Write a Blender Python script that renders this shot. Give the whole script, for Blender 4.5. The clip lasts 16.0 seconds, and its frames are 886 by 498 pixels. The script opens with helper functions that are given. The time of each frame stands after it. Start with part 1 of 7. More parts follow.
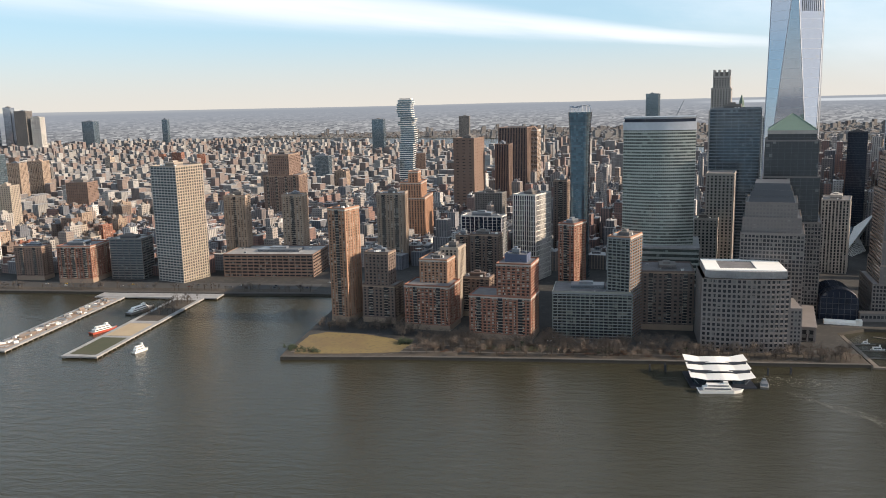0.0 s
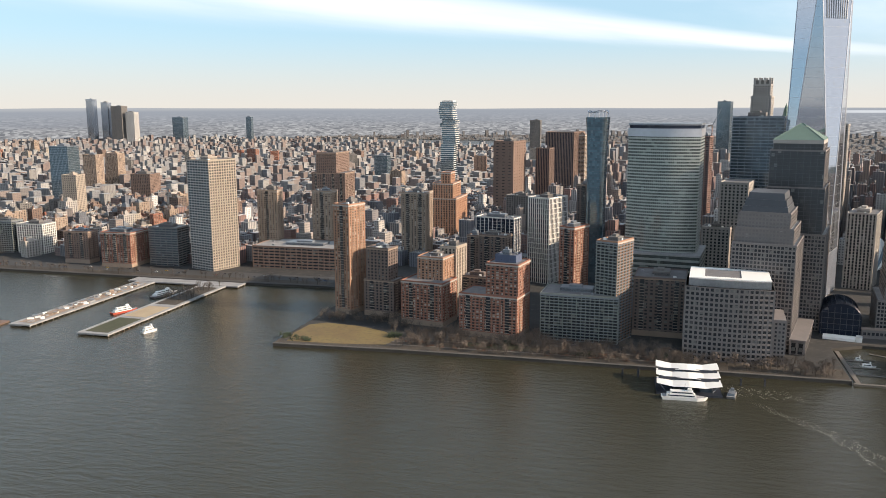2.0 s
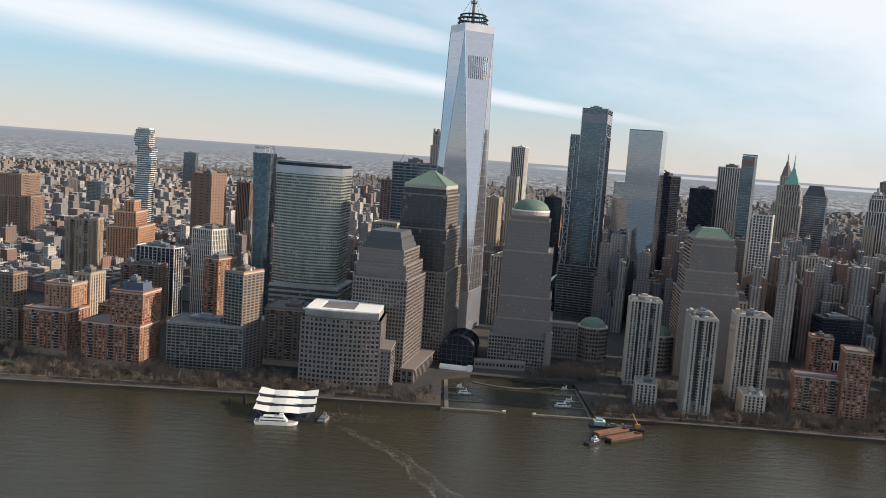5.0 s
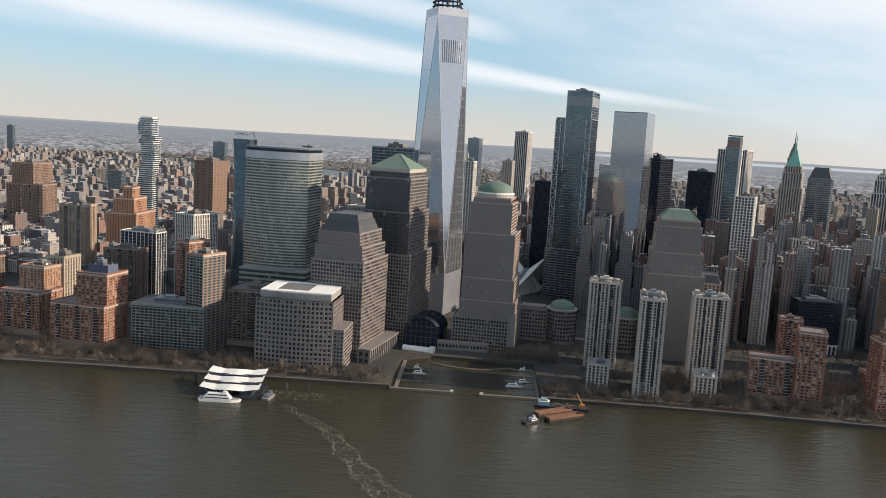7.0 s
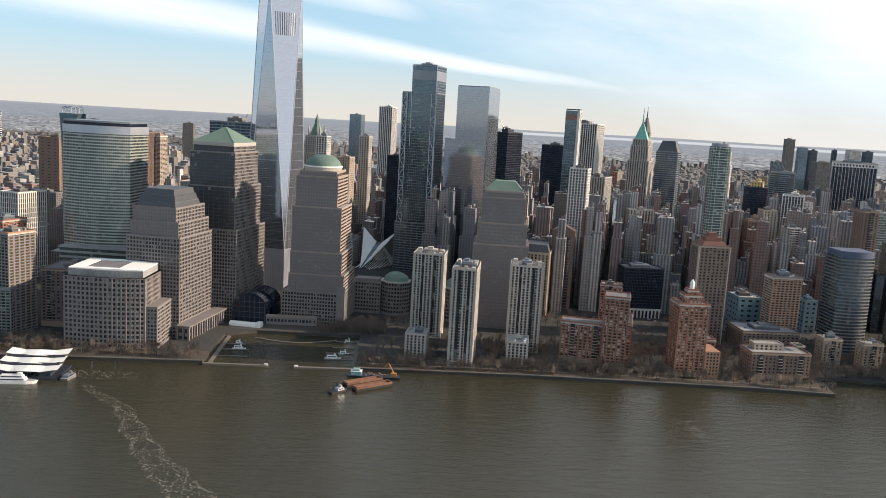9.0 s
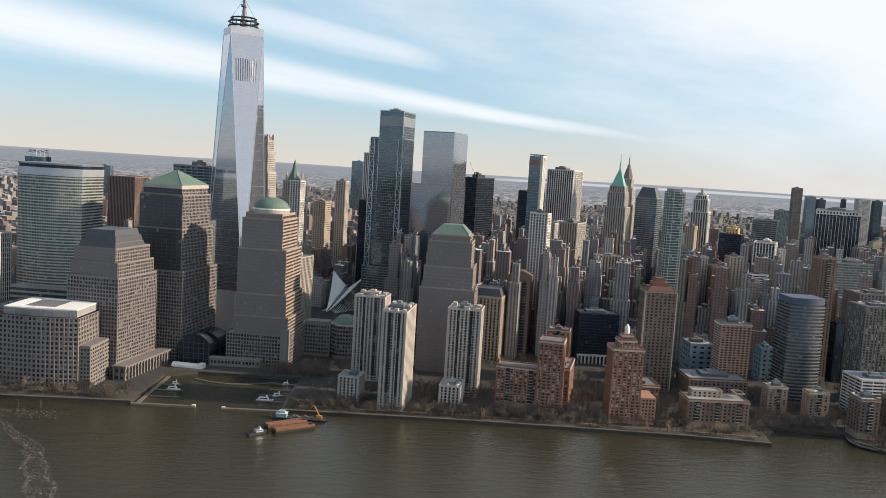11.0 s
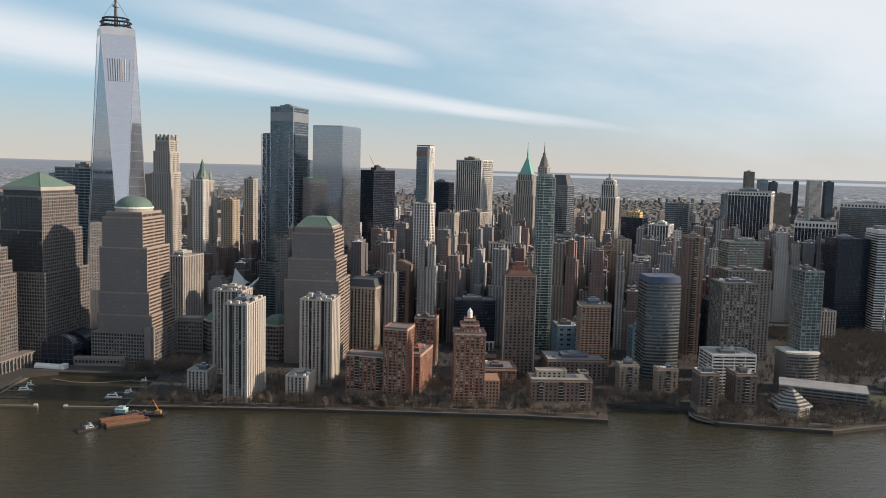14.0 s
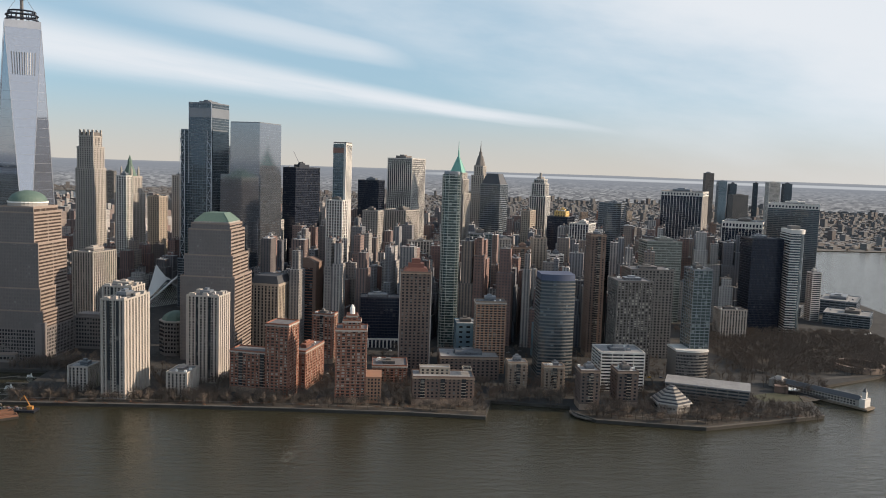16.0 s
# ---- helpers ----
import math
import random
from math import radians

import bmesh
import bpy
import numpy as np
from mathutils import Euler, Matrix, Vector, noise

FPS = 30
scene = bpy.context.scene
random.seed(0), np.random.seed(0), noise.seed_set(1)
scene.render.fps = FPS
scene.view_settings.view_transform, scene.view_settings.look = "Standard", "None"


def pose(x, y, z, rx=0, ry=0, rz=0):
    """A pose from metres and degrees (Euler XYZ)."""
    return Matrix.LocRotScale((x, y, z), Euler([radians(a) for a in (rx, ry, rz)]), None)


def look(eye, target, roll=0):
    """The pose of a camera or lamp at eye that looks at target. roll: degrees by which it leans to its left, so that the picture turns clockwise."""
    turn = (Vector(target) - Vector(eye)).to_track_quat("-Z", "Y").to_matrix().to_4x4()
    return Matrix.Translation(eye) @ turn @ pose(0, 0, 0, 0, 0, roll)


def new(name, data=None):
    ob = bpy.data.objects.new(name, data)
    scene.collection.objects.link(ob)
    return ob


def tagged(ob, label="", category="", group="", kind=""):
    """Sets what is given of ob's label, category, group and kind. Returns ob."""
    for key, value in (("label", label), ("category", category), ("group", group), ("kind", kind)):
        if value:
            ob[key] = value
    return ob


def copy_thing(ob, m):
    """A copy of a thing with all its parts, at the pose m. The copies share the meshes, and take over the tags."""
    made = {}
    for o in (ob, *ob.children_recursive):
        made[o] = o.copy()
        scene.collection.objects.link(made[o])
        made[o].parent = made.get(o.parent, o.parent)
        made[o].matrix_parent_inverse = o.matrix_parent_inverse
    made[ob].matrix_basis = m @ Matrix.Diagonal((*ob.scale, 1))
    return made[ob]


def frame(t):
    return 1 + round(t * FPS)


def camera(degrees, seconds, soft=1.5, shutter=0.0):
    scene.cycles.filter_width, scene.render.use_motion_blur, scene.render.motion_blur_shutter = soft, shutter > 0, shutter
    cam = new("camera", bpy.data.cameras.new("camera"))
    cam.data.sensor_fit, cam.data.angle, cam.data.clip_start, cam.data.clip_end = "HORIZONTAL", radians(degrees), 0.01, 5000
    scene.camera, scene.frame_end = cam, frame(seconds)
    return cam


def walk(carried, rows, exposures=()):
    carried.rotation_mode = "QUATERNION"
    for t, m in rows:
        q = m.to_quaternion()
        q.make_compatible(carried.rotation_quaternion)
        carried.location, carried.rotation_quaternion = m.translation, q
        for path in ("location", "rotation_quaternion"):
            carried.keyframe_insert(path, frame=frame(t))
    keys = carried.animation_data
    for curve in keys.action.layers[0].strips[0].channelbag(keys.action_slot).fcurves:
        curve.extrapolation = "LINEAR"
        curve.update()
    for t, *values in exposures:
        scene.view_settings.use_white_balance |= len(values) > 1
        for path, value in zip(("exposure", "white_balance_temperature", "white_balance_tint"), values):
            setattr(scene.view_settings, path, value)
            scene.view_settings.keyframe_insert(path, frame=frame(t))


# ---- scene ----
cam = camera(56.21, 16.0, soft=0.9, shutter=0.0)
# seconds, eye x y z in metres, yaw to the left from +y, pitch, roll in degrees
PATH = [
    (0, -199.16, -804.66, 172.86, 8.913, -10.174, -1.376),
    (0.2, -192.03, -804.76, 172.66, 7.354, -10.152, -0.695),
    (0.5, -181.33, -804.90, 172.35, 15.058, -9.631, -2.214),
    (1, -163.53, -805.21, 171.84, 18.451, -10.909, -2.638),
    (1.5, -145.84, -805.70, 171.36, 17.969, -10.254, -1.588),
    (2, -128.16, -806.21, 170.92, 15.023, -9.877, -0.194),
    (2.5, -110.45, -806.71, 170.56, 13.026, -9.522, -1.261),
    (3, -92.74, -807.22, 170.29, 11.768, -8.024, 1.541),
    (3.5, -75.16, -807.79, 170.16, 4.843, -7.733, 3.090),
    (4, -58.05, -808.58, 170.12, 3.404, -7.030, 3.885),
    (4.2, -51.24, -808.94, 170.13, -2.076, -6.428, 4.600),
    (6.3, 20.00, -813.90, 170.95, 2.897, -7.203, 3.474),
    (6.5, 26.65, -814.35, 170.97, 2.811, -7.322, 3.839),
    (7, 43.17, -815.49, 170.97, 2.500, -7.593, 3.402),
    (7.5, 59.52, -816.66, 170.90, -2.632, -8.402, 3.852),
    (8, 75.94, -817.77, 170.81, -4.385, -8.326, 3.729),
    (8.2, 82.46, -818.17, 170.79, -4.854, -8.404, 3.145),
    (10.3, 149.49, -820.90, 170.86, -2.590, -8.945, 3.918),
    (10.5, 155.97, -821.32, 170.82, -2.819, -8.224, 3.715),
    (11, 172.25, -822.48, 170.69, -2.122, -5.530, 3.469),
    (11.5, 188.93, -823.76, 170.59, -2.361, -4.328, 3.307),
    (12, 205.97, -825.23, 170.49, -0.808, -5.152, 2.777),
    (12.5, 223.11, -826.83, 170.35, -3.337, -5.413, 2.161),
    (13, 240.34, -828.48, 170.21, -4.144, -6.289, 1.240),
    (13.5, 257.68, -830.22, 170.04, -2.539, -5.585, 1.284),
    (14, 275.29, -831.93, 169.83, -2.972, -5.716, 1.492),
    (14.5, 292.84, -833.43, 169.62, -3.066, -5.564, 1.524),
    (15, 310.38, -834.30, 169.48, -3.757, -5.349, 1.838),
    (15.5, 327.91, -834.96, 169.36, -2.689, -5.663, 2.199),
    (16, 345.34, -835.55, 169.24, -4.207, -5.673, 1.923),
]


def aim(x, y, z, yaw, pitch, roll):
    a, b = radians(yaw), radians(pitch)
    way = (-math.sin(a) * math.cos(b), math.cos(a) * math.cos(b), math.sin(b))
    return look((x, y, z), (x + way[0], y + way[1], z + way[2]), roll)


walk(cam, [(row[0], aim(*row[1:])) for row in PATH], exposures=((0, 0.42), (2, 0.48), (4.2, 0.24), (6.3, 0.2), (8.2, 0.32), (10.3, 0.54), (11, 0.27), (12, 0.0), (13, 0.04), (16, 0.03)))
# ---- end of camera ----

# The plan below is in full-size metres; everything is laid out at seven tenths of full size.
U = 0.7
SUN_EL, SUN_AZ = 23.0, -4.0  # degrees: height, and turn from +x (down the river) towards +y

# ---- world ----
world = bpy.data.worlds.new("sky")
scene.world = world
world.use_nodes = True
wt = world.node_tree
wt.nodes.clear()


def node(tree, kind, **kw):
    n = tree.nodes.new(kind)
    for k, v in kw.items():
        if k in n.inputs:
            n.inputs[k].default_value = v
    return n


def maths(tree, op, a, b=None, c=None, clamp=False):
    n = tree.nodes.new("ShaderNodeMath")
    n.operation, n.use_clamp = op, clamp
    for i, v in enumerate((a, b, c)):
        if v is None:
            continue
        if isinstance(v, (int, float)):
            n.inputs[i].default_value = v
        else:
            tree.links.new(v, n.inputs[i])
    return n.outputs[0]


def mixed(tree, fac, a, b):
    n = tree.nodes.new("ShaderNodeMix")
    n.data_type = "RGBA"
    for i, v in ((0, fac), (6, a), (7, b)):
        if isinstance(v, (int, float)):
            n.inputs[i].default_value = v
        elif isinstance(v, tuple):
            n.inputs[i].default_value = (*v, 1) if len(v) == 3 else v
        else:
            tree.links.new(v, n.inputs[i])
    return n.outputs[2]


def stepped(tree, value, lo, hi):
    n = tree.nodes.new("ShaderNodeMapRange")
    n.interpolation_type = "SMOOTHSTEP"
    n.inputs[1].default_value, n.inputs[2].default_value = lo, hi
    tree.links.new(value, n.inputs[0])
    return n.outputs[0]


def build_sky():
    sky = wt.nodes.new("ShaderNodeTexSky")
    sky.sky_type = "NISHITA"
    sky.sun_disc = False
    sky.sun_elevation, sky.sun_rotation = radians(SUN_EL), radians(90 - SUN_AZ)
    sky.altitude, sky.air_density, sky.dust_density, sky.ozone_density = 250, 1.0, 0.6, 1.5
    co = wt.nodes.new("ShaderNodeTexCoord")
    sep = wt.nodes.new("ShaderNodeSeparateXYZ")
    wt.links.new(co.outputs["Generated"], sep.inputs[0])
    x, y, z = sep.outputs
    az = maths(wt, "MULTIPLY", maths(wt, "ARCTAN2", x, y), 57.2958)
    el = maths(wt, "MULTIPLY", maths(wt, "ARCSINE", z), 57.2958)
    def soft(kx, ky, ka, **kw):
        """Noise drawn out along the streaks: kx along them, ky across, ka the slope."""
        comb = wt.nodes.new("ShaderNodeCombineXYZ")
        wt.links.new(maths(wt, "MULTIPLY", az, kx), comb.inputs[0])
        wt.links.new(maths(wt, "MULTIPLY_ADD", el, ky, maths(wt, "MULTIPLY", az, ka)), comb.inputs[1])
        n = node(wt, "ShaderNodeTexNoise", Scale=1.0, **kw)
        wt.links.new(comb.outputs[0], n.inputs["Vector"])
        return n.outputs[0]

    fray = soft(0.06, 0.7, 0.08, Detail=6.0, Roughness=0.55)
    broad = soft(0.05, 0.17, 0.02, Detail=6.0, Roughness=0.55)

    def band(slope, height, wide_k, wide_0, ragged):
        """A long cloud streak along a sloping line: how near each direction lies to it."""
        line = maths(wt, "MULTIPLY_ADD", az, slope, height)
        off = maths(wt, "MULTIPLY_ADD", maths(wt, "SUBTRACT", fray, 0.5), ragged, maths(wt, "SUBTRACT", el, line))
        wide = maths(wt, "MAXIMUM", maths(wt, "MULTIPLY_ADD", az, wide_k, wide_0), 0.35)
        return maths(wt, "SUBTRACT", 1.0, stepped(wt, maths(wt, "DIVIDE", maths(wt, "ABSOLUTE", off), wide), 0.1, 1.7))

    # the one long streak over the city, sloping down to the south, and a shorter one above it
    patchy = maths(wt, "MULTIPLY_ADD", stepped(wt, fray, 0.25, 0.6), 0.3, 0.62)
    streak = maths(wt, "MULTIPLY", band(-0.113, 4.45, -0.04, 0.6, 0.9), maths(wt, "MULTIPLY", patchy, maths(wt, "SUBTRACT", 1.0, stepped(wt, az, 5.0, 22.0))))
    ends = maths(wt, "MULTIPLY", stepped(wt, az, -24.0, -8.0), maths(wt, "SUBTRACT", 1.0, stepped(wt, az, -2.0, 3.5)))
    second = maths(wt, "MULTIPLY", band(-0.16, 7.35, -0.03, 0.62, 1.0), maths(wt, "MULTIPLY", ends, 0.62))
    # a soft veil, thickening to the south and higher up
    lean = maths(wt, "MULTIPLY_ADD", el, 0.08, maths(wt, "MULTIPLY_ADD", az, 0.05, -1.3))
    veil = maths(wt, "MULTIPLY", stepped(wt, maths(wt, "MULTIPLY_ADD", maths(wt, "SUBTRACT", broad, 0.5), 2.5, lean), -0.9, 0.9), maths(wt, "MULTIPLY_ADD", stepped(wt, el, 0.3, 5.5), 0.54, 0.4))
    high = maths(wt, "MULTIPLY", stepped(wt, maths(wt, "SUBTRACT", el, maths(wt, "MULTIPLY_ADD", az, -0.1, 5.6)), 0.0, 4.0), maths(wt, "MULTIPLY", stepped(wt, broad, 0.3, 0.75), 0.55))
    cloud = maths(wt, "MAXIMUM", maths(wt, "MAXIMUM", streak, second), maths(wt, "MAXIMUM", veil, high))
    over = stepped(wt, el, 12.0, 38.0)
    cloud = maths(wt, "MULTIPLY", cloud, maths(wt, "MULTIPLY_ADD", over, -0.68, 1.0))
    haze = maths(wt, "SUBTRACT", 1.0, stepped(wt, el, -1.0, 5.2))
    clear = mixed(wt, maths(wt, "MULTIPLY_ADD", over, -0.38, 0.62), sky.outputs[0], (4.95, 7.6, 9.65))
    # the sky is deeper away from the sun
    shade = maths(wt, "MULTIPLY_ADD", maths(wt, "MULTIPLY", over, maths(wt, "SUBTRACT", 1.0, stepped(wt, x, -0.5, 0.2))), -0.42, 1.0)
    dim = wt.nodes.new("ShaderNodeVectorMath")
    dim.operation = "SCALE"
    wt.links.new(clear, dim.inputs[0])
    wt.links.new(shade, dim.inputs["Scale"])
    clear = dim.outputs[0]
    low = mixed(wt, maths(wt, "MULTIPLY", haze, 0.94), clear, (7.45, 6.85, 6.1))
    full = mixed(wt, cloud, low, (9.3, 9.65, 10.15))
    bg = node(wt, "ShaderNodeBackground", Strength=0.086)
    wt.links.new(full, bg.inputs[0])
    out = wt.nodes.new("ShaderNodeOutputWorld")
    wt.links.new(bg.outputs[0], out.inputs[0])


build_sky()
sun = new("sun", bpy.data.lights.new("sun", "SUN"))
sun.data.energy, sun.data.angle, sun.data.color = 5.0, radians(0.6), (1.0, 0.8, 0.6)
sun_way = Vector((math.cos(radians(SUN_AZ)) * math.cos(radians(SUN_EL)), math.sin(radians(SUN_AZ)) * math.cos(radians(SUN_EL)), math.sin(radians(SUN_EL))))
sun.rotation_mode = "QUATERNION"
sun.rotation_quaternion = sun_way.to_track_quat("Z", "Y")
sun.location = sun_way * 900


# ---- materials ----
def shader(name):
    m = bpy.data.materials.new(name)
    m.use_nodes = True
    return m, m.node_tree, m.node_tree.nodes["Principled BSDF"]


def coords(t, scale, use="Object"):
    co = t.nodes.new("ShaderNodeTexCoord")
    mp = t.nodes.new("ShaderNodeMapping")
    mp.inputs["Scale"].default_value = (scale / U,) * 3
    t.links.new(co.outputs[use], mp.inputs[0])
    return mp.outputs[0]


def dull(name, c, rough=0.8, vary=0.18, grain=0.35, coarse=0.05, metal=0.0, bump=0.0, tint=0.12):
    """A weathered surface: stains at two sizes, and a small change of tone from thing to thing."""
    m, t, p = shader(name)
    a = node(t, "ShaderNodeTexNoise", Scale=1.0, Detail=4.0, Roughness=0.6)
    t.links.new(coords(t, grain), a.inputs["Vector"])
    b = node(t, "ShaderNodeTexNoise", Scale=1.0, Detail=3.0)
    t.links.new(coords(t, coarse), b.inputs["Vector"])
    info = t.nodes.new("ShaderNodeObjectInfo")
    k = maths(t, "ADD", maths(t, "MULTIPLY_ADD", a.outputs[0], vary * 1.6, -vary * 0.8), maths(t, "MULTIPLY_ADD", b.outputs[0], vary * 2.0, -vary))
    k = maths(t, "ADD", k, maths(t, "MULTIPLY_ADD", info.outputs["Random"], tint, 1 - tint / 2))
    v = t.nodes.new("ShaderNodeVectorMath")
    v.operation = "SCALE"
    v.inputs[0].default_value = c
    t.links.new(k, v.inputs["Scale"])
    t.links.new(v.outputs[0], p.inputs["Base Color"])
    p.inputs["Roughness"].default_value, p.inputs["Metallic"].default_value = rough, metal
    if bump:
        bp = node(t, "ShaderNodeBump", Strength=bump, Distance=0.3)
        t.links.new(a.outputs[0], bp.inputs["Height"])
        t.links.new(bp.outputs[0], p.inputs["Normal"])
    return m


def glazing(name, c, metal=0.0, rough=0.08, light=(0.4, 0.39, 0.37), share=0.16, cell=3.2, floor=3.7, wave=0.05, uneven=0.5):
    """Panes that differ from window to window: a blind drawn here and there, slightly uneven glass."""
    m, t, p = shader(name)
    mp = coords(t, 1.0)
    sn = t.nodes.new("ShaderNodeVectorMath")
    sn.operation = "DIVIDE"
    t.links.new(mp, sn.inputs[0])
    sn.inputs[1].default_value = (cell, cell, floor)
    fl = t.nodes.new("ShaderNodeVectorMath")
    fl.operation = "FLOOR"
    t.links.new(sn.outputs[0], fl.inputs[0])
    wn = t.nodes.new("ShaderNodeTexWhiteNoise")
    wn.noise_dimensions = "3D"
    t.links.new(fl.outputs[0], wn.inputs["Vector"])
    blind = stepped(t, wn.outputs["Value"], 1 - share - 0.04, 1 - share + 0.04)
    tone = maths(t, "MULTIPLY_ADD", wn.outputs["Value"], uneven, 1 - uneven / 2)
    v = t.nodes.new("ShaderNodeVectorMath")
    v.operation = "SCALE"
    v.inputs[0].default_value = c
    t.links.new(tone, v.inputs["Scale"])
    t.links.new(mixed(t, maths(t, "MULTIPLY", blind, 0.75), v.outputs[0], light), p.inputs["Base Color"])
    p.inputs["Metallic"].default_value = metal
    t.links.new(maths(t, "MULTIPLY_ADD", blind, 0.25, rough), p.inputs["Roughness"])
    nz = node(t, "ShaderNodeTexNoise", Scale=1.0, Detail=2.0)
    t.links.new(coords(t, 0.09), nz.inputs["Vector"])
    bp = node(t, "ShaderNodeBump", Strength=wave, Distance=0.5)
    t.links.new(nz.outputs[0], bp.inputs["Height"])
    t.links.new(bp.outputs[0], p.inputs["Normal"])
    return m


M = {
    "cream": dull("cream_concrete", (0.44, 0.405, 0.37)),
    "granite": dull("granite", (0.2, 0.182, 0.178)), "paleblue": dull("pale_blue_panel", (0.16, 0.25, 0.31), rough=0.5), "rosestone": dull("rose_granite", (0.3, 0.245, 0.215)), "limestone": dull("limestone", (0.38, 0.355, 0.33)), "beige": dull("beige_stone", (0.38, 0.325, 0.27)),
    "white": dull("white_concrete", (0.64, 0.62, 0.59)), "brick": dull("red_brick", (0.27, 0.12, 0.083)), "orange": dull("orange_brick", (0.36, 0.205, 0.135)),
    "brown": dull("brown_brick", (0.2, 0.138, 0.112)), "tan": dull("tan_brick", (0.3, 0.228, 0.178)), "darkbrick": dull("dark_brick", (0.155, 0.118, 0.103)),
    "grey": dull("grey_concrete", (0.175, 0.165, 0.158)), "greymetal": dull("grey_metal_panel", (0.213, 0.235, 0.265), rough=0.4, metal=0.3), "dark": dull("dark_metal", (0.036, 0.042, 0.058), rough=0.45, metal=0.3),
    "steel": dull("pale_steel", (0.485, 0.51, 0.562), rough=0.35, metal=0.5), "greenmetal": dull("green_grey_panel", (0.25, 0.27, 0.255), rough=0.4, metal=0.25), "palegreen": dull("pale_green_panel", (0.37, 0.395, 0.375), rough=0.32, metal=0.3),
    "copper": dull("green_copper", (0.12, 0.185, 0.155), rough=0.65), "copperbright": dull("bright_green_copper", (0.2, 0.46, 0.4), rough=0.6), "lead": dull("grey_lead_roof", (0.075, 0.08, 0.092), rough=0.55),
    "roof": dull("roof_felt", (0.165, 0.16, 0.167), vary=0.35, grain=0.2), "paleroof": dull("pale_roof", (0.3, 0.3, 0.305), vary=0.4), "whiteroof": dull("white_roof", (0.82, 0.82, 0.8), vary=0.06),
    "redroof": dull("red_tile_roof", (0.2, 0.092, 0.075)), "bluebox": dull("blue_grey_panel", (0.0873, 0.11, 0.178)), "scaff": dull("orange_netting", (0.27, 0.165, 0.14)), "yellow": dull("yellow_stone", (0.6, 0.42, 0.17)),
}
G = {
    # slate: reflected sky painted in as a grey close to the granite
    "dark": glazing("dark_window", (0.03, 0.034, 0.04), light=(0.17, 0.17, 0.16), share=0.1), "slate": glazing("painted_sky_grey_window", (0.168, 0.157, 0.156), metal=0.2, rough=0.3, share=0.0, uneven=0.12), "mirror": glazing("dark_mirror_window", (0.07, 0.078, 0.086), metal=0.4, rough=0.2, share=0.0, uneven=0.15), "brown": glazing("brown_band_window", (0.075, 0.06, 0.054), share=0.0, uneven=0.2),
    "blue": glazing("blue_glass", (0.17, 0.24, 0.29), metal=0.7, share=0.0, wave=0.03), "green": glazing("green_glass", (0.15, 0.175, 0.168), metal=0.55, light=(0.2, 0.23, 0.22), share=0.08),
    "sky": glazing("sky_glass", (0.44, 0.47, 0.53), metal=0.85, rough=0.06, share=0.0, wave=0.0, uneven=0.05), "pale": glazing("pale_glass", (0.32, 0.355, 0.405), metal=0.85, share=0.0, wave=0.015, uneven=0.1),
    "black": glazing("black_glass", (0.022, 0.032, 0.056), metal=0.3, share=0.0, uneven=0.35), "deep": glazing("deep_blue_glass", (0.1, 0.135, 0.165), metal=0.65, light=(0.16, 0.18, 0.19), share=0.04),
    "teal": glazing("teal_glass", (0.075, 0.115, 0.12), metal=0.5, light=(0.25, 0.28, 0.28), share=0.08), "warm": glazing("warm_window", (0.045, 0.042, 0.042), light=(0.5, 0.46, 0.4), share=0.3), "office": glazing("teal_curtain_glass", (0.1, 0.145, 0.178), metal=0.75, light=(0.2, 0.24, 0.25), share=0.03, wave=0.01, uneven=0.18),
}


# ---- building blocks ----
def mesh_of(name, verts, faces, mats=(), index=None, smooth=False):
    me = bpy.data.meshes.new(name)
    me.from_pydata([(x * U, y * U, z * U) for x, y, z in verts], [], faces)
    for m in mats:
        me.materials.append(m)
    if index is not None:
        me.polygons.foreach_set("material_index", index)
    if smooth:
        me.polygons.foreach_set("use_smooth", [True] * len(me.polygons))
    me.update()
    return me


QUADS = ((0, 1, 5, 4), (1, 2, 6, 5), (2, 3, 7, 6), (3, 0, 4, 7), (4, 5, 6, 7), (3, 2, 1, 0))


class Shape:
    """Gathers boxes, prisms and sheets into one mesh."""

    def __init__(self):
        self.v, self.f = [], []

    def box(self, x0, x1, y0, y1, z0, z1):
        n = len(self.v)
        self.v += [(x0, y0, z0), (x1, y0, z0), (x1, y1, z0), (x0, y1, z0), (x0, y0, z1), (x1, y0, z1), (x1, y1, z1), (x0, y1, z1)]
        self.f += [tuple(n + i for i in q) for q in QUADS]
        return self

    def hull(self, low, high):
        """A closed body between two rings of equal length."""
        n, k = len(self.v), len(low)
        self.v += list(low) + list(high)
        self.f += [(n + i, n + (i + 1) % k, n + k + (i + 1) % k, n + k + i) for i in range(k)]
        self.f += [tuple(n + k + i for i in range(k)), tuple(n + i for i in reversed(range(k)))]
        return self

    def ring(self, sides, r0, r1, z0, z1, cx=0, cy=0, turn=0.0, sy=1.0):
        a = [turn + 2 * math.pi * i / sides for i in range(sides)]
        return self.hull([(cx + r0 * math.cos(t), cy + sy * r0 * math.sin(t), z0) for t in a], [(cx + r1 * math.cos(t), cy + sy * r1 * math.sin(t), z1) for t in a])

    def stick(self, a, b, r0, r1, sides=4):
        a, b = Vector(a), Vector(b)
        q = (b - a).to_track_quat("Z", "Y")
        ring = lambda p, r: [tuple(p + q @ Vector((r * math.cos(2 * math.pi * i / sides), r * math.sin(2 * math.pi * i / sides), 0))) for i in range(sides)]
        return self.hull(ring(a, r0), ring(b, r1))


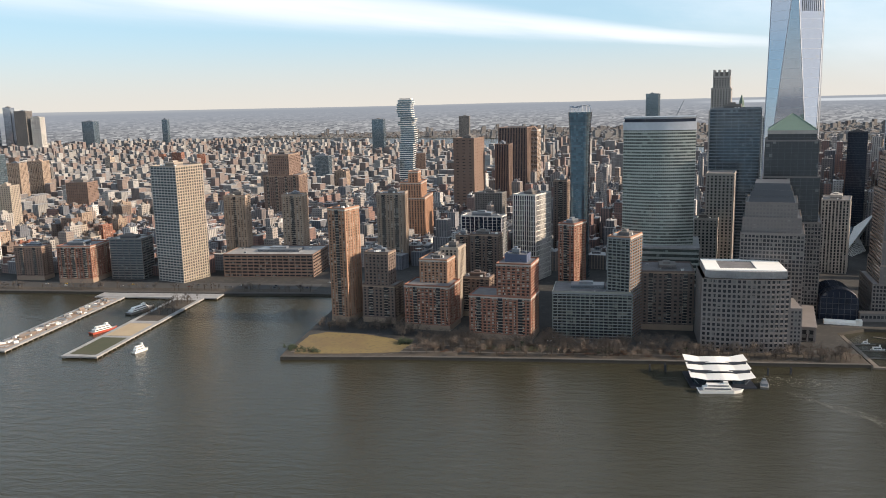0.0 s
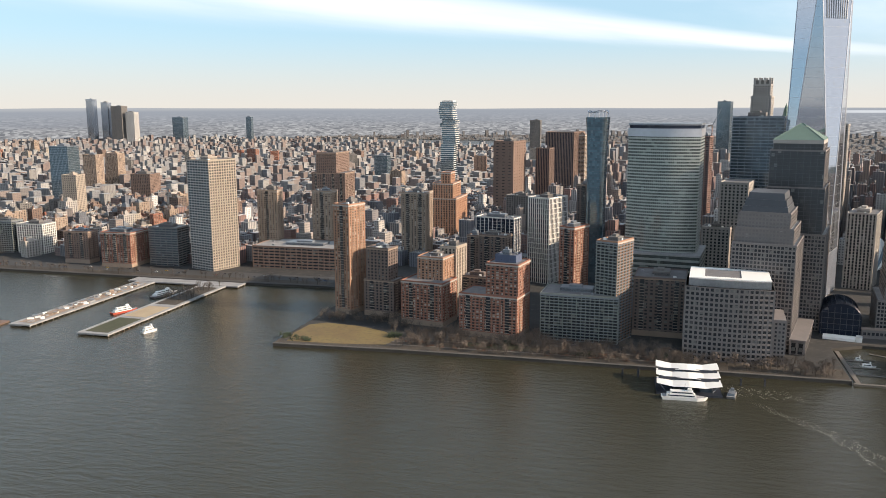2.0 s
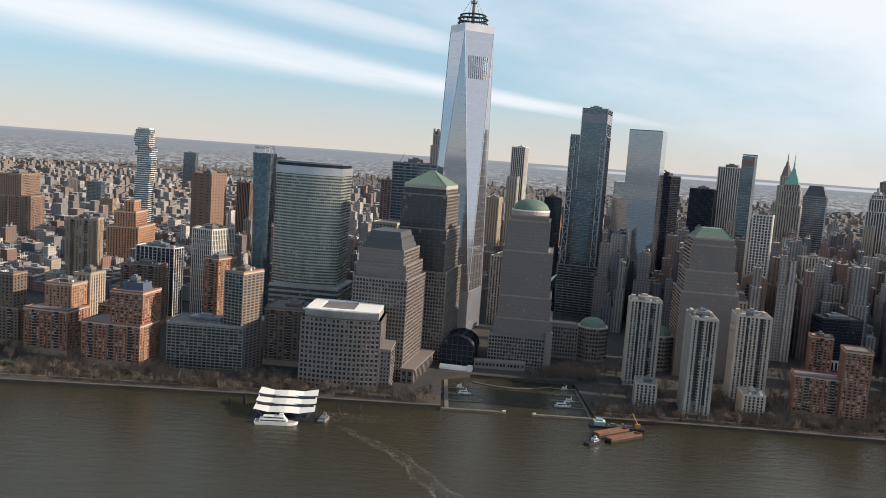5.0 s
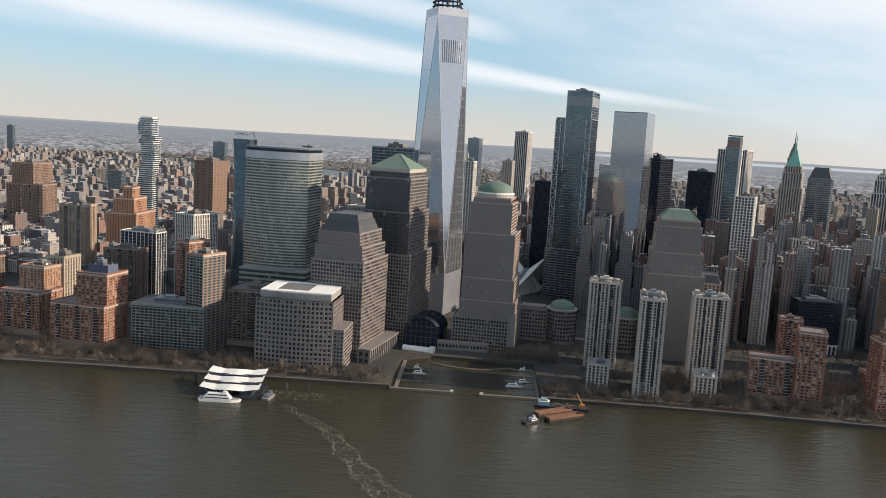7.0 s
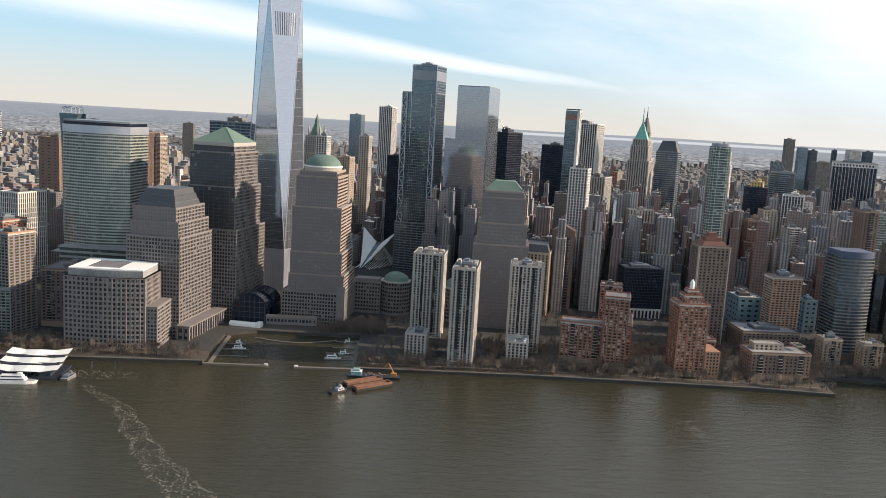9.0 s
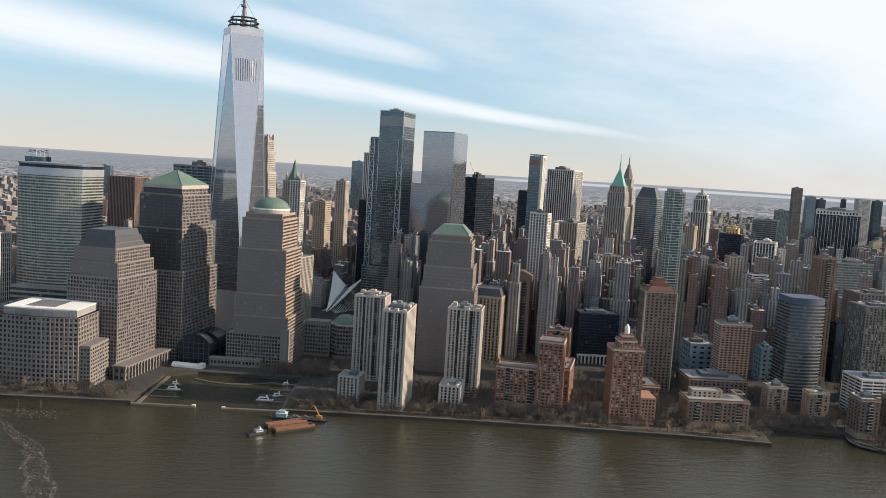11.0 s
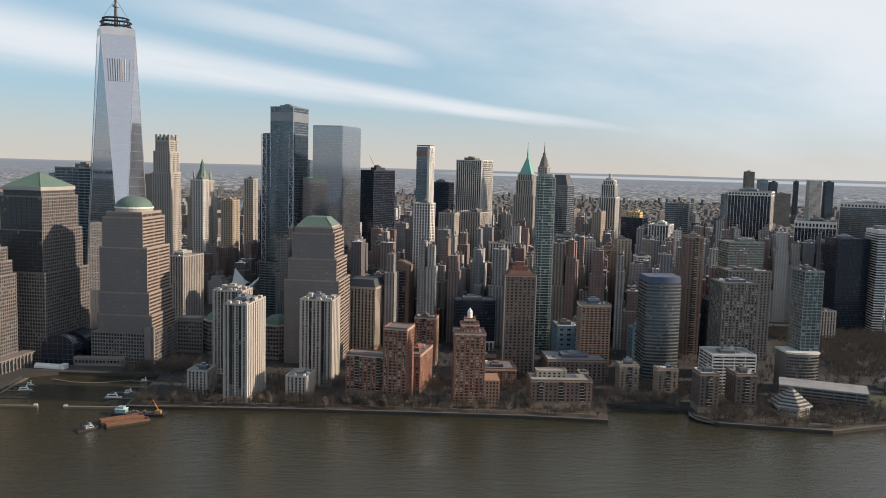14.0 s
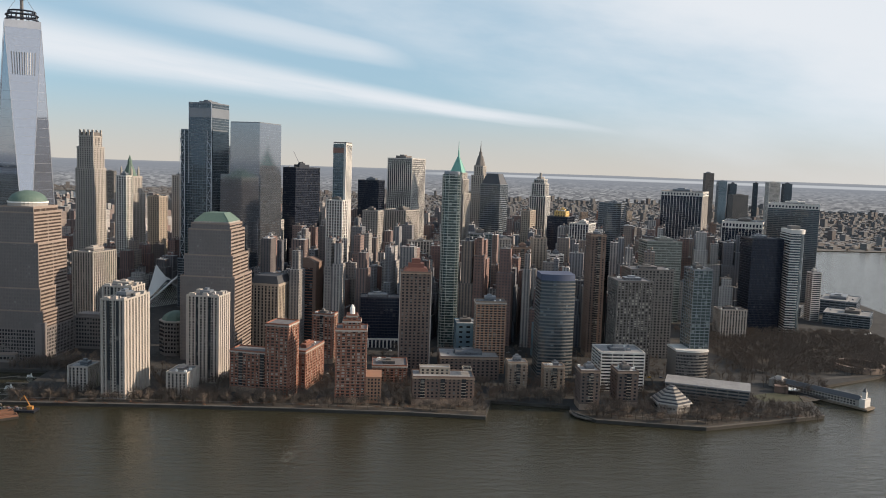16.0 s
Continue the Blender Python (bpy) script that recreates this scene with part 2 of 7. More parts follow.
def part(name, shape, material, parent, label="", smooth=False, kind=""):
    """Links a shape as one mesh under a thing or under a part."""
    ob = new(name, mesh_of(name, shape.v, shape.f, (material,), smooth=smooth))
    ob.parent = parent
    return tagged(ob, label, kind=kind)


def thing(name, label, category, x, y, z=3.0, rot=0.0, group=""):
    ob = new(name)
    ob.empty_display_size = 2
    ob.matrix_basis = pose(x * U, y * U, z * U, 0, 0, rot)
    return tagged(ob, label, category, group)


# wall, glass, floor height, bay width, share of pier, share of spandrel, depth, share of the end piers
STYLES = {
    "granite": ("granite", "slate", 4.1, 3.2, 0.4, 0.44, 0.06), "pale_bands": ("limestone", "deep", 3.9, 6.0, 0.2, 0.42, 0.25), "blue_panel": ("paleblue", "dark", 6.0, 9.0, 0.5, 0.6, 0.3), "granite_mirror": ("lead", "mirror", 4.1, 6.4, 0.05, 0.08, 0.06), "granite_bands": ("rosestone", "brown", 4.1, 30.0, 0.03, 0.5, 0.18), "granite_open": ("granite", "dark", 4.1, 3.4, 0.3, 0.34, 0.3), "limestone": ("limestone", "dark", 4.0, 4.7, 0.51, 0.38, 0.45), "beige": ("beige", "dark", 3.9, 4.7, 0.51, 0.41, 0.4),
    "white_slab": ("cream", "dark", 2.9, 3.9, 0.46, 0.2, 0.9), "white_ribs": ("cream", "dark", 2.9, 6.4, 0.6, 0.14, 1.3), "brown_balcony": ("orange", "dark", 2.9, 4.6, 0.34, 0.42, 0.5), "white_grid": ("white", "dark", 4.0, 4.5, 0.32, 0.27, 0.5), "brick": ("brick", "warm", 3.2, 4.7, 0.40, 0.40, 0.35), "orange": ("orange", "warm", 3.2, 4.6, 0.48, 0.41, 0.35), "orange_piers": ("orange", "dark", 4.0, 4.7, 0.53, 0.27, 0.5), "orange_balcony": ("orange", "green", 3.1, 6.5, 0.3, 0.4, 0.3), "tan_grid": ("beige", "dark", 4.0, 4.7, 0.35, 0.36, 0.35), "office": ("greymetal", "office", 4.2, 3.0, 0.06, 0.14, 0.15), "lattice": ("white", "black", 7.0, 3.4, 0.34, 0.12, 0.5),
    "brown": ("brown", "dark", 3.3, 4.5, 0.53, 0.45, 0.3), "tan": ("tan", "warm", 3.1, 5.0, 0.53, 0.38, 0.5), "tan_bands": ("tan", "dark", 2.9, 9.0, 0.16, 0.55, 0.5), "darkbrick": ("darkbrick", "dark", 3.6, 5.0, 0.48, 0.45, 0.3),
    "blue": ("greymetal", "blue", 4.0, 3.8, 0.05, 0.1, 0.12), "deep": ("dark", "deep", 4.0, 1.8, 0.08, 0.12, 0.15), "deep_bands": ("greymetal", "deep", 4.2, 9.0, 0.04, 0.3, 0.25), "sky": ("greymetal", "sky", 4.2, 6.0, 0.02, 0.04, 0.06), "pale": ("steel", "pale", 4.2, 6.0, 0.03, 0.06, 0.08),
    "black": ("dark", "black", 3.9, 2.0, 0.12, 0.2, 0.2), "green_bands": ("greenmetal", "green", 4.1, 8.0, 0.03, 0.36, 0.5), "green": ("greenmetal", "dark", 3.3, 4.6, 0.14, 0.34, 0.4), "teal": ("greymetal", "teal", 3.5, 5.6, 0.11, 0.25, 0.25), "bands": ("white", "dark", 3.4, 12.0, 0.06, 0.46, 0.5),
    "grey_bands": ("grey", "deep", 3.6, 10.0, 0.06, 0.42, 0.4), "piers": ("white", "black", 4.0, 4.3, 0.30, 0.11, 0.6), "thin_piers": ("white", "black", 4.1, 6.2, 0.11, 0.04, 0.5), "dark_piers": ("brown", "black", 4.0, 3.6, 0.44, 0.07, 0.5), "blue_box": ("bluebox", "dark", 5.0, 14.0, 0.75, 0.9, 0.5), "blind": ("tan", "tan_blind", 5.0, 14.0, 0.7, 0.9, 0.8),
    "grey": ("grey", "dark", 3.6, 4.5, 0.44, 0.41, 0.35), "grey_lit": ("grey", "warm", 3.4, 4.3, 0.40, 0.36, 0.3), "pier_stone": ("limestone", "dark", 4.1, 4.5, 0.48, 0.14, 0.6), "pier_beige": ("beige", "dark", 4.1, 4.7, 0.48, 0.18, 0.6), "scaff": ("scaff", "dark", 3.4, 6.9, 0.18, 0.32, 0.4), "yellow": ("yellow", "dark", 3.8, 5.6, 0.53, 0.45, 0.3),
    "red_frame": ("brick", "deep", 3.9, 40.0, 0.15, 0.22, 0.3), "brown_bands": ("brown", "dark", 4.6, 9.0, 0.14, 0.5, 0.6), "blind_brown": ("brown", "dark", 6.0, 12.0, 0.55, 0.8, 0.8),
}
G["tan_blind"] = M["tan"]


# string courses of pale stone under the windows, and a cornice along the top
TRIM = {"brown_balcony": ("beige", 0.35), "brick": ("beige", 0.2), "orange": ("tan", 0.3), "tan": ("beige", 0.3), "brown": ("tan", 0.0), "darkbrick": ("tan", 0.0), "green": ("greymetal", 0.4), "orange_balcony": ("greymetal", 0.9), "tan_bands": ("white", 0.3), "pier_beige": ("beige", 0.0), "limestone": ("limestone", 0.0), "orange_piers": ("orange", 0.0)}


def facades(owner, w, d, z0, z1, style, cx=0.0, cy=0.0, sides="flrb", trimmed=True):
    """A glazed core with a lattice of piers and spandrels on its sides."""
    front, _, other = style.partition("|")
    glass = STYLES[front][1]
    core = Shape().box(cx - w / 2, cx + w / 2, cy - d / 2, cy + d / 2, z0, z1)
    part("glazing", core, G[glass], owner)
    for side in sides:
        wall, _, fh, bw, pf, sf, o = STYLES[front if side == "f" or not other else other]
        floors = max(1, round((z1 - z0) / fh))
        fh = (z1 - z0) / floors
        run = w if side in "fb" else d
        bays = max(1, round(run / bw))
        bay = run / bays
        s = Shape()

        def lay(a0, a1, b0, b1, out):
            if side == "f":
                s.box(cx + a0, cx + a1, cy - d / 2 - out, cy - d / 2, b0, b1)
            elif side == "b":
                s.box(cx + a0, cx + a1, cy + d / 2, cy + d / 2 + out, b0, b1)
            elif side == "l":
                s.box(cx - w / 2 - out, cx - w / 2, cy + a0, cy + a1, b0, b1)
            else:
                s.box(cx + w / 2, cx + w / 2 + out, cy + a0, cy + a1, b0, b1)

        if side in "lr" and other and STYLES[other][1] != glass:
            lay(-run / 2, run / 2, z0, z1, 0.03)
            part("side_glazing", s, G[STYLES[other][1]], owner)
            s = Shape()
        if side == "b":
            lay(-run / 2, run / 2, z0, z1, o)
        else:
            for i in range(floors + 1):
                lo, hi = z0 + i * fh - fh * sf / 2, z0 + i * fh + fh * sf / 2
                lay(-run / 2 - o, run / 2 + o, max(lo, z0), min(hi, z1), o)
            for i in range(bays + 1):
                half = bay * pf / 2
                e = 1.0 if 0 < i < bays else 1.3
                lay(max(-run / 2 - o - 0.05, -run / 2 + i * bay - half * e), min(run / 2 + o + 0.05, -run / 2 + i * bay + half * e), z0, z1, o + 0.1)
        face = part("facade", s, M[wall], owner, kind="stuff")
        look_of = TRIM.get(front if side == "f" or not other else other)
        if look_of and side != "b" and trimmed:
            s = Shape()
            lay(-run / 2 - o - 0.5, run / 2 + o + 0.5, z1 - 1.5, z1 + 0.05, o + 0.6)
            part("cornice", s, M["cream" if wall in ("brick", "orange") else look_of[0]], face)
            if look_of[1]:
                s = Shape()
                for i in range(floors):
                    lo = z0 + i * fh + fh * sf / 2 - look_of[1]
                    lay(-run / 2 - o - 0.1, run / 2 + o + 0.1, lo, lo + look_of[1], o + (0.16 if look_of[1] < 0.5 else 0.9))
                part("string_course", s, M[look_of[0]], face, kind="stuff")
    return wall, o


def roof_on(owner, w, d, z, wall, o, cx=0.0, cy=0.0, plant=True, surface="roof", rng=random, units=4):
    s = Shape().box(cx - w / 2 - o - 0.1, cx + w / 2 + o + 0.1, cy - d / 2 - o - 0.1, cy + d / 2 + o + 0.1, z, z + 0.4)
    part("roof", s, M[surface], owner)
    p = Shape()
    a, b, k, h = w / 2 + o + 0.15, d / 2 + o + 0.15, 0.6, 1.6
    p.box(cx - a, cx + a, cy - b, cy - b + k, z, z + h).box(cx - a, cx + a, cy + b - k, cy + b, z, z + h)
    p.box(cx - a, cx - a + k, cy - b + k, cy + b - k, z, z + h).box(cx + a - k, cx + a, cy - b + k, cy + b - k, z, z + h)
    part("parapet", p, M[wall], owner)
    if plant and min(w, d) > 9:
        q = Shape()
        pw, pd, ph = w * rng.uniform(0.3, 0.5), d * rng.uniform(0.3, 0.5), rng.uniform(3.5, 6.5)
        ox, oy = cx + rng.uniform(-0.1, 0.1) * w, cy + rng.uniform(-0.1, 0.1) * d
        q.box(ox - pw / 2, ox + pw / 2, oy - pd / 2, oy + pd / 2, z + 0.4, z + ph)
        q.box(ox - pw / 4, ox + pw / 6, oy - pd / 4, oy + pd / 4, z + ph, z + ph + 2.2)
        room = part("plant_room", q, M[rng.choice(("grey", wall, "greymetal"))], owner)
        v = Shape()
        for k in range(4 if units > 2 else 0):
            v.box(ox - pw / 2 - 0.12, ox + pw / 2 + 0.12, oy - pd / 2 - 0.12, oy + pd / 2 + 0.12, z + 1.2 + k * 0.6, z + 1.45 + k * 0.6)
        if v.f:
            part("louvre", v, M["dark"], room)
        for _ in range(units):
            ux, uy, e = cx + rng.uniform(-0.42, 0.42) * w, cy + rng.uniform(-0.42, 0.42) * d, rng.uniform(0.8, 1.8)
            part("roof_unit", Shape().box(ux - e, ux + e, uy - 1.0, uy + 1.0, z + 0.4, z + rng.uniform(1.4, 3.0)), M[rng.choice(("paleroof", "greymetal", "whiteroof"))], owner)
        if units < 3 and z < 60 and rng.random() < 0.5:
            ux, uy = cx + rng.choice((-0.3, 0.3)) * w, cy + rng.choice((-0.3, 0.3)) * d
            tank = part("water_tank", Shape().ring(8, 1.9, 1.8, z + 3.4, z + 7.0, ux, uy).box(ux - 1.5, ux + 1.5, uy - 1.5, uy + 1.5, z + 0.4, z + 3.4), M["brown"], owner, "brown timber water tank on a frame")
            part("tank_roof", Shape().ring(8, 2.1, 0.2, z + 7.0, z + 8.4, ux, uy), M["lead"], tank)


def dress(ob, w, d, h, o, rng):
    """Glazed bays, a stone base and stacks of balconies on a brick front."""
    part("stone_base", Shape().box(-w / 2 - o - 0.35, w / 2 + o + 0.35, -d / 2 - o - 0.35, d / 2 + o + 0.35, 0, 6.0), M["tan"], ob, "tan stone base storeys")
    n = max(1, int(w // 17))
    for i in range(n):
        x = -w / 2 + w * (i + 0.5) / n + rng.uniform(-1, 1)
        y = -d / 2 - o - 0.2
        bay = part("bay_window", Shape().box(x - 2.2, x + 2.2, y - 0.7, y, 7.5, h - 1), G["dark"], ob)
        fl = Shape()
        for k in range(int((h - 9) // 3)):
            fl.box(x - 2.35, x + 2.35, y - 0.9, y, 7.5 + k * 3, 8.1 + k * 3)
        part("bay_floor", fl, M["beige"], bay, kind="stuff")
    bal = Shape()
    for k in range(int((h - 9) // 3)):
        for yy in (-d / 4, d / 4):
            bal.box(w / 2 + o, w / 2 + o + 1.3, yy - 2.4, yy + 2.4, 9 + k * 3, 9.9 + k * 3)
    part("balcony", bal, M["tan"], ob, kind="stuff")


FOOT = []  # circles that the joined city leaves free


def tower(name, label, x, y, w, d, h, rot, style, tiers=(), roof="roof", category="building", plant=True, units=4):
    """A building of one or more boxes: the first as given, then tiers of (x, y, w, d, top, style)."""
    ob = thing(name, label, category, x, y, 3.0, rot)
    rng = random.Random(int(x * 7 + y * 13 + h))
    FOOT.append((x, y, 0.6 * max(w, d) + 6))
    wall, o = facades(ob, w, d, 0, h - 3, style, trimmed=units > 2)
    roof_on(ob, w, d, h - 3, wall, o, plant=plant and not tiers, surface=roof, rng=rng, units=units)
    if units > 2 and category == "building" and style.partition("|")[0] in ("brick", "orange", "darkbrick", "tan", "brown") and h > 30:
        dress(ob, w, d, h - 3, o, rng)
    base = h - 3
    for i, (tx, ty, tw, td, top, st) in enumerate(tiers):
        m = Matrix.Rotation(radians(-rot), 2) @ Vector((tx - x, ty - y))
        out = abs(m.x) + tw / 2 > w / 2 + 1 or abs(m.y) + td / 2 > d / 2 + 1
        wall, o = facades(ob, tw, td, 0 if out else base, top - 3, st, m.x, m.y)
        roof_on(ob, tw, td, top - 3, wall, o, m.x, m.y, plant=plant and i == len(tiers) - 1, surface=roof, rng=rng, units=units)
        base = top - 3
    return ob


# ---- water, ground and backdrop ----
def plate(name, ring, z0, z1, mats, label="", category="", kind="structure"):
    """A flat-topped slab over a plan outline: top in the first material, sides in the second."""
    n = len(ring)
    verts = [(x, y, z1) for x, y in ring] + [(x, y, z0) for x, y in ring]
    faces = [tuple(range(n))] + [(i, n + i, n + (i + 1) % n, (i + 1) % n) for i in range(n)]
    ob = new(name, mesh_of(name, verts, faces, mats, [0] + [len(mats) - 1] * n))
    bm = bmesh.new()
    bm.from_mesh(ob.data)
    bmesh.ops.recalc_face_normals(bm, faces=bm.faces)
    if max(bm.faces, key=lambda q: q.calc_area()).normal.z < 0:
        bmesh.ops.reverse_faces(bm, faces=bm.faces)
    bm.to_mesh(ob.data)
    bm.free()
    return tagged(ob, label, category, kind=kind)


def water_material():
    m, t, p = shader("river_water")
    big = node(t, "ShaderNodeTexNoise", Scale=1.0, Detail=3.0)
    t.links.new(coords(t, 0.004), big.inputs["Vector"])
    t.links.new(mixed(t, big.outputs[0], (0.034, 0.033, 0.021), (0.048, 0.045, 0.029)), p.inputs["Base Color"])
    p.inputs["Roughness"].default_value = 0.17
    p.inputs["IOR"].default_value = 1.36
    co = t.nodes.new("ShaderNodeTexCoord")
    mp = t.nodes.new("ShaderNodeMapping")
    mp.inputs["Scale"].default_value = (0.05 / U, 0.16 / U, 0.1 / U)
    mp.inputs["Rotation"].default_value = (0, 0, 0.35)
    t.links.new(co.outputs["Object"], mp.inputs[0])
    a = node(t, "ShaderNodeTexNoise", Scale=1.0, Detail=6.0, Roughness=0.62, Distortion=0.4)
    t.links.new(mp.outputs[0], a.inputs["Vector"])
    b = node(t, "ShaderNodeTexNoise", Scale=1.0, Detail=4.0)
    t.links.new(coords(t, 0.7), b.inputs["Vector"])
    h = maths(t, "ADD", maths(t, "MULTIPLY", a.outputs[0], 1.0), maths(t, "MULTIPLY", b.outputs[0], 0.25))
    bp = node(t, "ShaderNodeBump", Strength=0.55, Distance=1.1)
    t.links.new(h, bp.inputs["Height"])
    t.links.new(bp.outputs[0], p.inputs["Normal"])
    return m


def ground_material(name, a, b, c, scale=0.02):
    m, t, p = shader(name)
    n1 = node(t, "ShaderNodeTexNoise", Scale=1.0, Detail=5.0, Roughness=0.65)
    t.links.new(coords(t, scale), n1.inputs["Vector"])
    n2 = node(t, "ShaderNodeTexNoise", Scale=1.0, Detail=4.0, Roughness=0.6)
    t.links.new(coords(t, scale * 9), n2.inputs["Vector"])
    base = mixed(t, stepped(t, n1.outputs[0], 0.38, 0.62), a, b)
    t.links.new(mixed(t, stepped(t, n2.outputs[0], 0.5, 0.72), base, c), p.inputs["Base Color"])
    p.inputs["Roughness"].default_value = 0.9
    return m


WATER = water_material()
CITY_GROUND = ground_material("street_ground", (0.03, 0.03, 0.031), (0.045, 0.044, 0.043), (0.07, 0.067, 0.064))
PARK = ground_material("winter_park_soil", (0.055, 0.046, 0.038), (0.072, 0.06, 0.048), (0.105, 0.092, 0.078), 0.03)
SEAWALL = dull("seawall_stone", (0.042, 0.039, 0.035), vary=0.4)
PAVING = dull("pale_paving", (0.075, 0.069, 0.064), vary=0.25)
LAWN = ground_material("dry_lawn", (0.2, 0.15, 0.062), (0.17, 0.12, 0.058), (0.12, 0.1, 0.055), 0.03)
GRASS = ground_material("green_grass", (0.06, 0.068, 0.036), (0.075, 0.075, 0.045), (0.09, 0.08, 0.055), 0.03)
ASPHALT = dull("asphalt", (0.055, 0.055, 0.057), vary=0.2)
PATHWAY = dull("pale_gravel_path", (0.15, 0.135, 0.12), vary=0.3)
TIMBER = dull("grey_timber", (0.2, 0.165, 0.13), vary=0.3)
WHITE = dull("white_paint", (0.78, 0.78, 0.76), vary=0.08, rough=0.5)

new("water", mesh_of("water", [(-6900, -5200, 0), (6900, -5200, 0), (6900, 7400, 0), (-6900, 7400, 0)], [(0, 1, 2, 3)], (WATER,)))
tagged(bpy.data.objects["water"], "brown-green choppy river water", "water", kind="structure")

# Manhattan's outline, from the north pier shore round the parks and basin to the tip and up the far river
SHORE = [(-6500, -142), (-1284, -141), (-971, -140), (-740, -141), (-614, -136), (-566, -142), (-566, -234), (-566, -402), (-440, -393), (-322, -389), (-17, -384), (-16, -280), (16, -262), (130, -268), (131, -389)]
SHORE += [(300, -393), (412, -400), (522, -408), (597, -419), (609, -362), (688, -379), (687, -401), (704, -425), (805, -446), (945, -403), (961, -345), (1006, -285), (1106, -236), (1230, -120), (1330, 40), (1400, 210)]
SHORE += [(1430, 420), (1240, 640), (900, 900), (430, 1250), (64, 1850), (-420, 2600), (-900, 3230), (-2400, 4100), (-6500, 5200)]
plate("ground", SHORE, -6, 3.0, (CITY_GROUND, SEAWALL), "dark city ground behind a stone seawall", "ground")
FAR = [(6900, 900), (2300, 1500), (1500, 1470), (1330, 1560), (1050, 1720), (800, 2000), (640, 2500), (150, 3200), (-350, 3900), (-1500, 4500), (-6500, 5650), (-6900, 7300), (6900, 7300)]
plate("ground_far", FAR, -6, 2.5, (ground_material("far_ground", (0.12, 0.115, 0.105), (0.17, 0.16, 0.15), (0.22, 0.21, 0.19), 0.01), SEAWALL), "flat grey land across the far river", "ground")


def backdrop():
    """The distance past the built city, its haze painted into a glowing ring at nearly seven kilometres."""
    m = bpy.data.materials.new("hazy_distance")
    m.use_nodes = True
    t = m.node_tree
    t.nodes.clear()
    co = t.nodes.new("ShaderNodeTexCoord")
    sep = t.nodes.new("ShaderNodeSeparateXYZ")
    t.links.new(co.outputs["Object"], sep.inputs[0])
    x, y, z = sep.outputs
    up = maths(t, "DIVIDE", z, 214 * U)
    az = maths(t, "ARCTAN2", x, y)
    # the flat land beyond, laid out by its distance from the river
    away = maths(t, "DIVIDE", 6750.0 * 249.0, maths(t, "MAXIMUM", maths(t, "SUBTRACT", 249.0, maths(t, "DIVIDE", z, U)), 6.0))
    cb = t.nodes.new("ShaderNodeCombineXYZ")
    t.links.new(maths(t, "MULTIPLY", maths(t, "SINE", az), away), cb.inputs[0])
    t.links.new(maths(t, "MULTIPLY", maths(t, "COSINE", az), away), cb.inputs[1])

    def laid(sx, sy, kind="ShaderNodeTexNoise", **kw):
        mp = t.nodes.new("ShaderNodeMapping")
        mp.inputs["Scale"].default_value = (1 / sx, 1 / sy, 1)
        t.links.new(cb.outputs[0], mp.inputs[0])
        q = node(t, kind, Scale=1.0, **kw)
        t.links.new(mp.outputs[0], q.inputs["Vector"])
        return q

    cb2 = t.nodes.new("ShaderNodeCombineXYZ")
    t.links.new(maths(t, "DIVIDE", az, 0.0042), cb2.inputs[0])
    t.links.new(maths(t, "DIVIDE", maths(t, "LOGARITHM", away, 2.718), 0.034), cb2.inputs[1])
    house = node(t, "ShaderNodeTexVoronoi", Scale=1.0)
    t.links.new(cb2.outputs[0], house.inputs["Vector"])
    tone = t.nodes.new("ShaderNodeSeparateColor")
    t.links.new(house.outputs["Color"], tone.inputs[0])
    quarter = laid(900.0, 1500.0, Detail=4.0, Roughness=0.6)
    region = laid(3500.0, 5200.0, Detail=3.0)
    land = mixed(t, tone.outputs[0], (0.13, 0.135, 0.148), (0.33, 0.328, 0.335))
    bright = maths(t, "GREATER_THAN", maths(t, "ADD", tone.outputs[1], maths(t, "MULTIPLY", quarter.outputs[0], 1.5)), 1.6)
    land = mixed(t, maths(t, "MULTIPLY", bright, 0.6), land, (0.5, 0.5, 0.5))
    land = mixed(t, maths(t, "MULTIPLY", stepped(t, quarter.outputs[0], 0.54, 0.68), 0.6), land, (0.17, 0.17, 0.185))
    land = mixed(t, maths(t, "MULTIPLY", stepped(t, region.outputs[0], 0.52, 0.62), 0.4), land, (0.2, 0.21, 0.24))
    # painted haze: the land fades to blue-grey, palest along the top
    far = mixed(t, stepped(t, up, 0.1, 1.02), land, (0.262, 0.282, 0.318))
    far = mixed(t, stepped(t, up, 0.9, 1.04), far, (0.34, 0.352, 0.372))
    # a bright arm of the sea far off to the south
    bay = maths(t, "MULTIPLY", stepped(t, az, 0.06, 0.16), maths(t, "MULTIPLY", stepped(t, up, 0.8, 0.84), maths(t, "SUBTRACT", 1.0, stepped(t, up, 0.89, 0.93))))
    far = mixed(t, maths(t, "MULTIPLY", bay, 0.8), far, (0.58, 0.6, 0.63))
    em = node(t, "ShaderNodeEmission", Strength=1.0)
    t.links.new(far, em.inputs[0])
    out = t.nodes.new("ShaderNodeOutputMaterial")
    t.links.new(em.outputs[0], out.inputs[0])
    s = Shape()
    cx, cy, r, k = 120.0, -1185.0, 6750.0, 96
    verts, faces = [], []
    for i in range(k + 1):
        a = 2 * math.pi * i / k
        bear = (a + math.pi) % (2 * math.pi) - math.pi
        top = 213 + 14 * min(1, max(0, (-bear - 0.35) / 0.3)) + 2.0 * math.sin(i * 1.7) + 1.5 * math.sin(i * 4.3)
        verts += [(r * math.sin(a), r * math.cos(a), -4), (r * math.sin(a), r * math.cos(a), top)]
    faces = [(2 * i, 2 * i + 2, 2 * i + 3, 2 * i + 1) for i in range(k)]
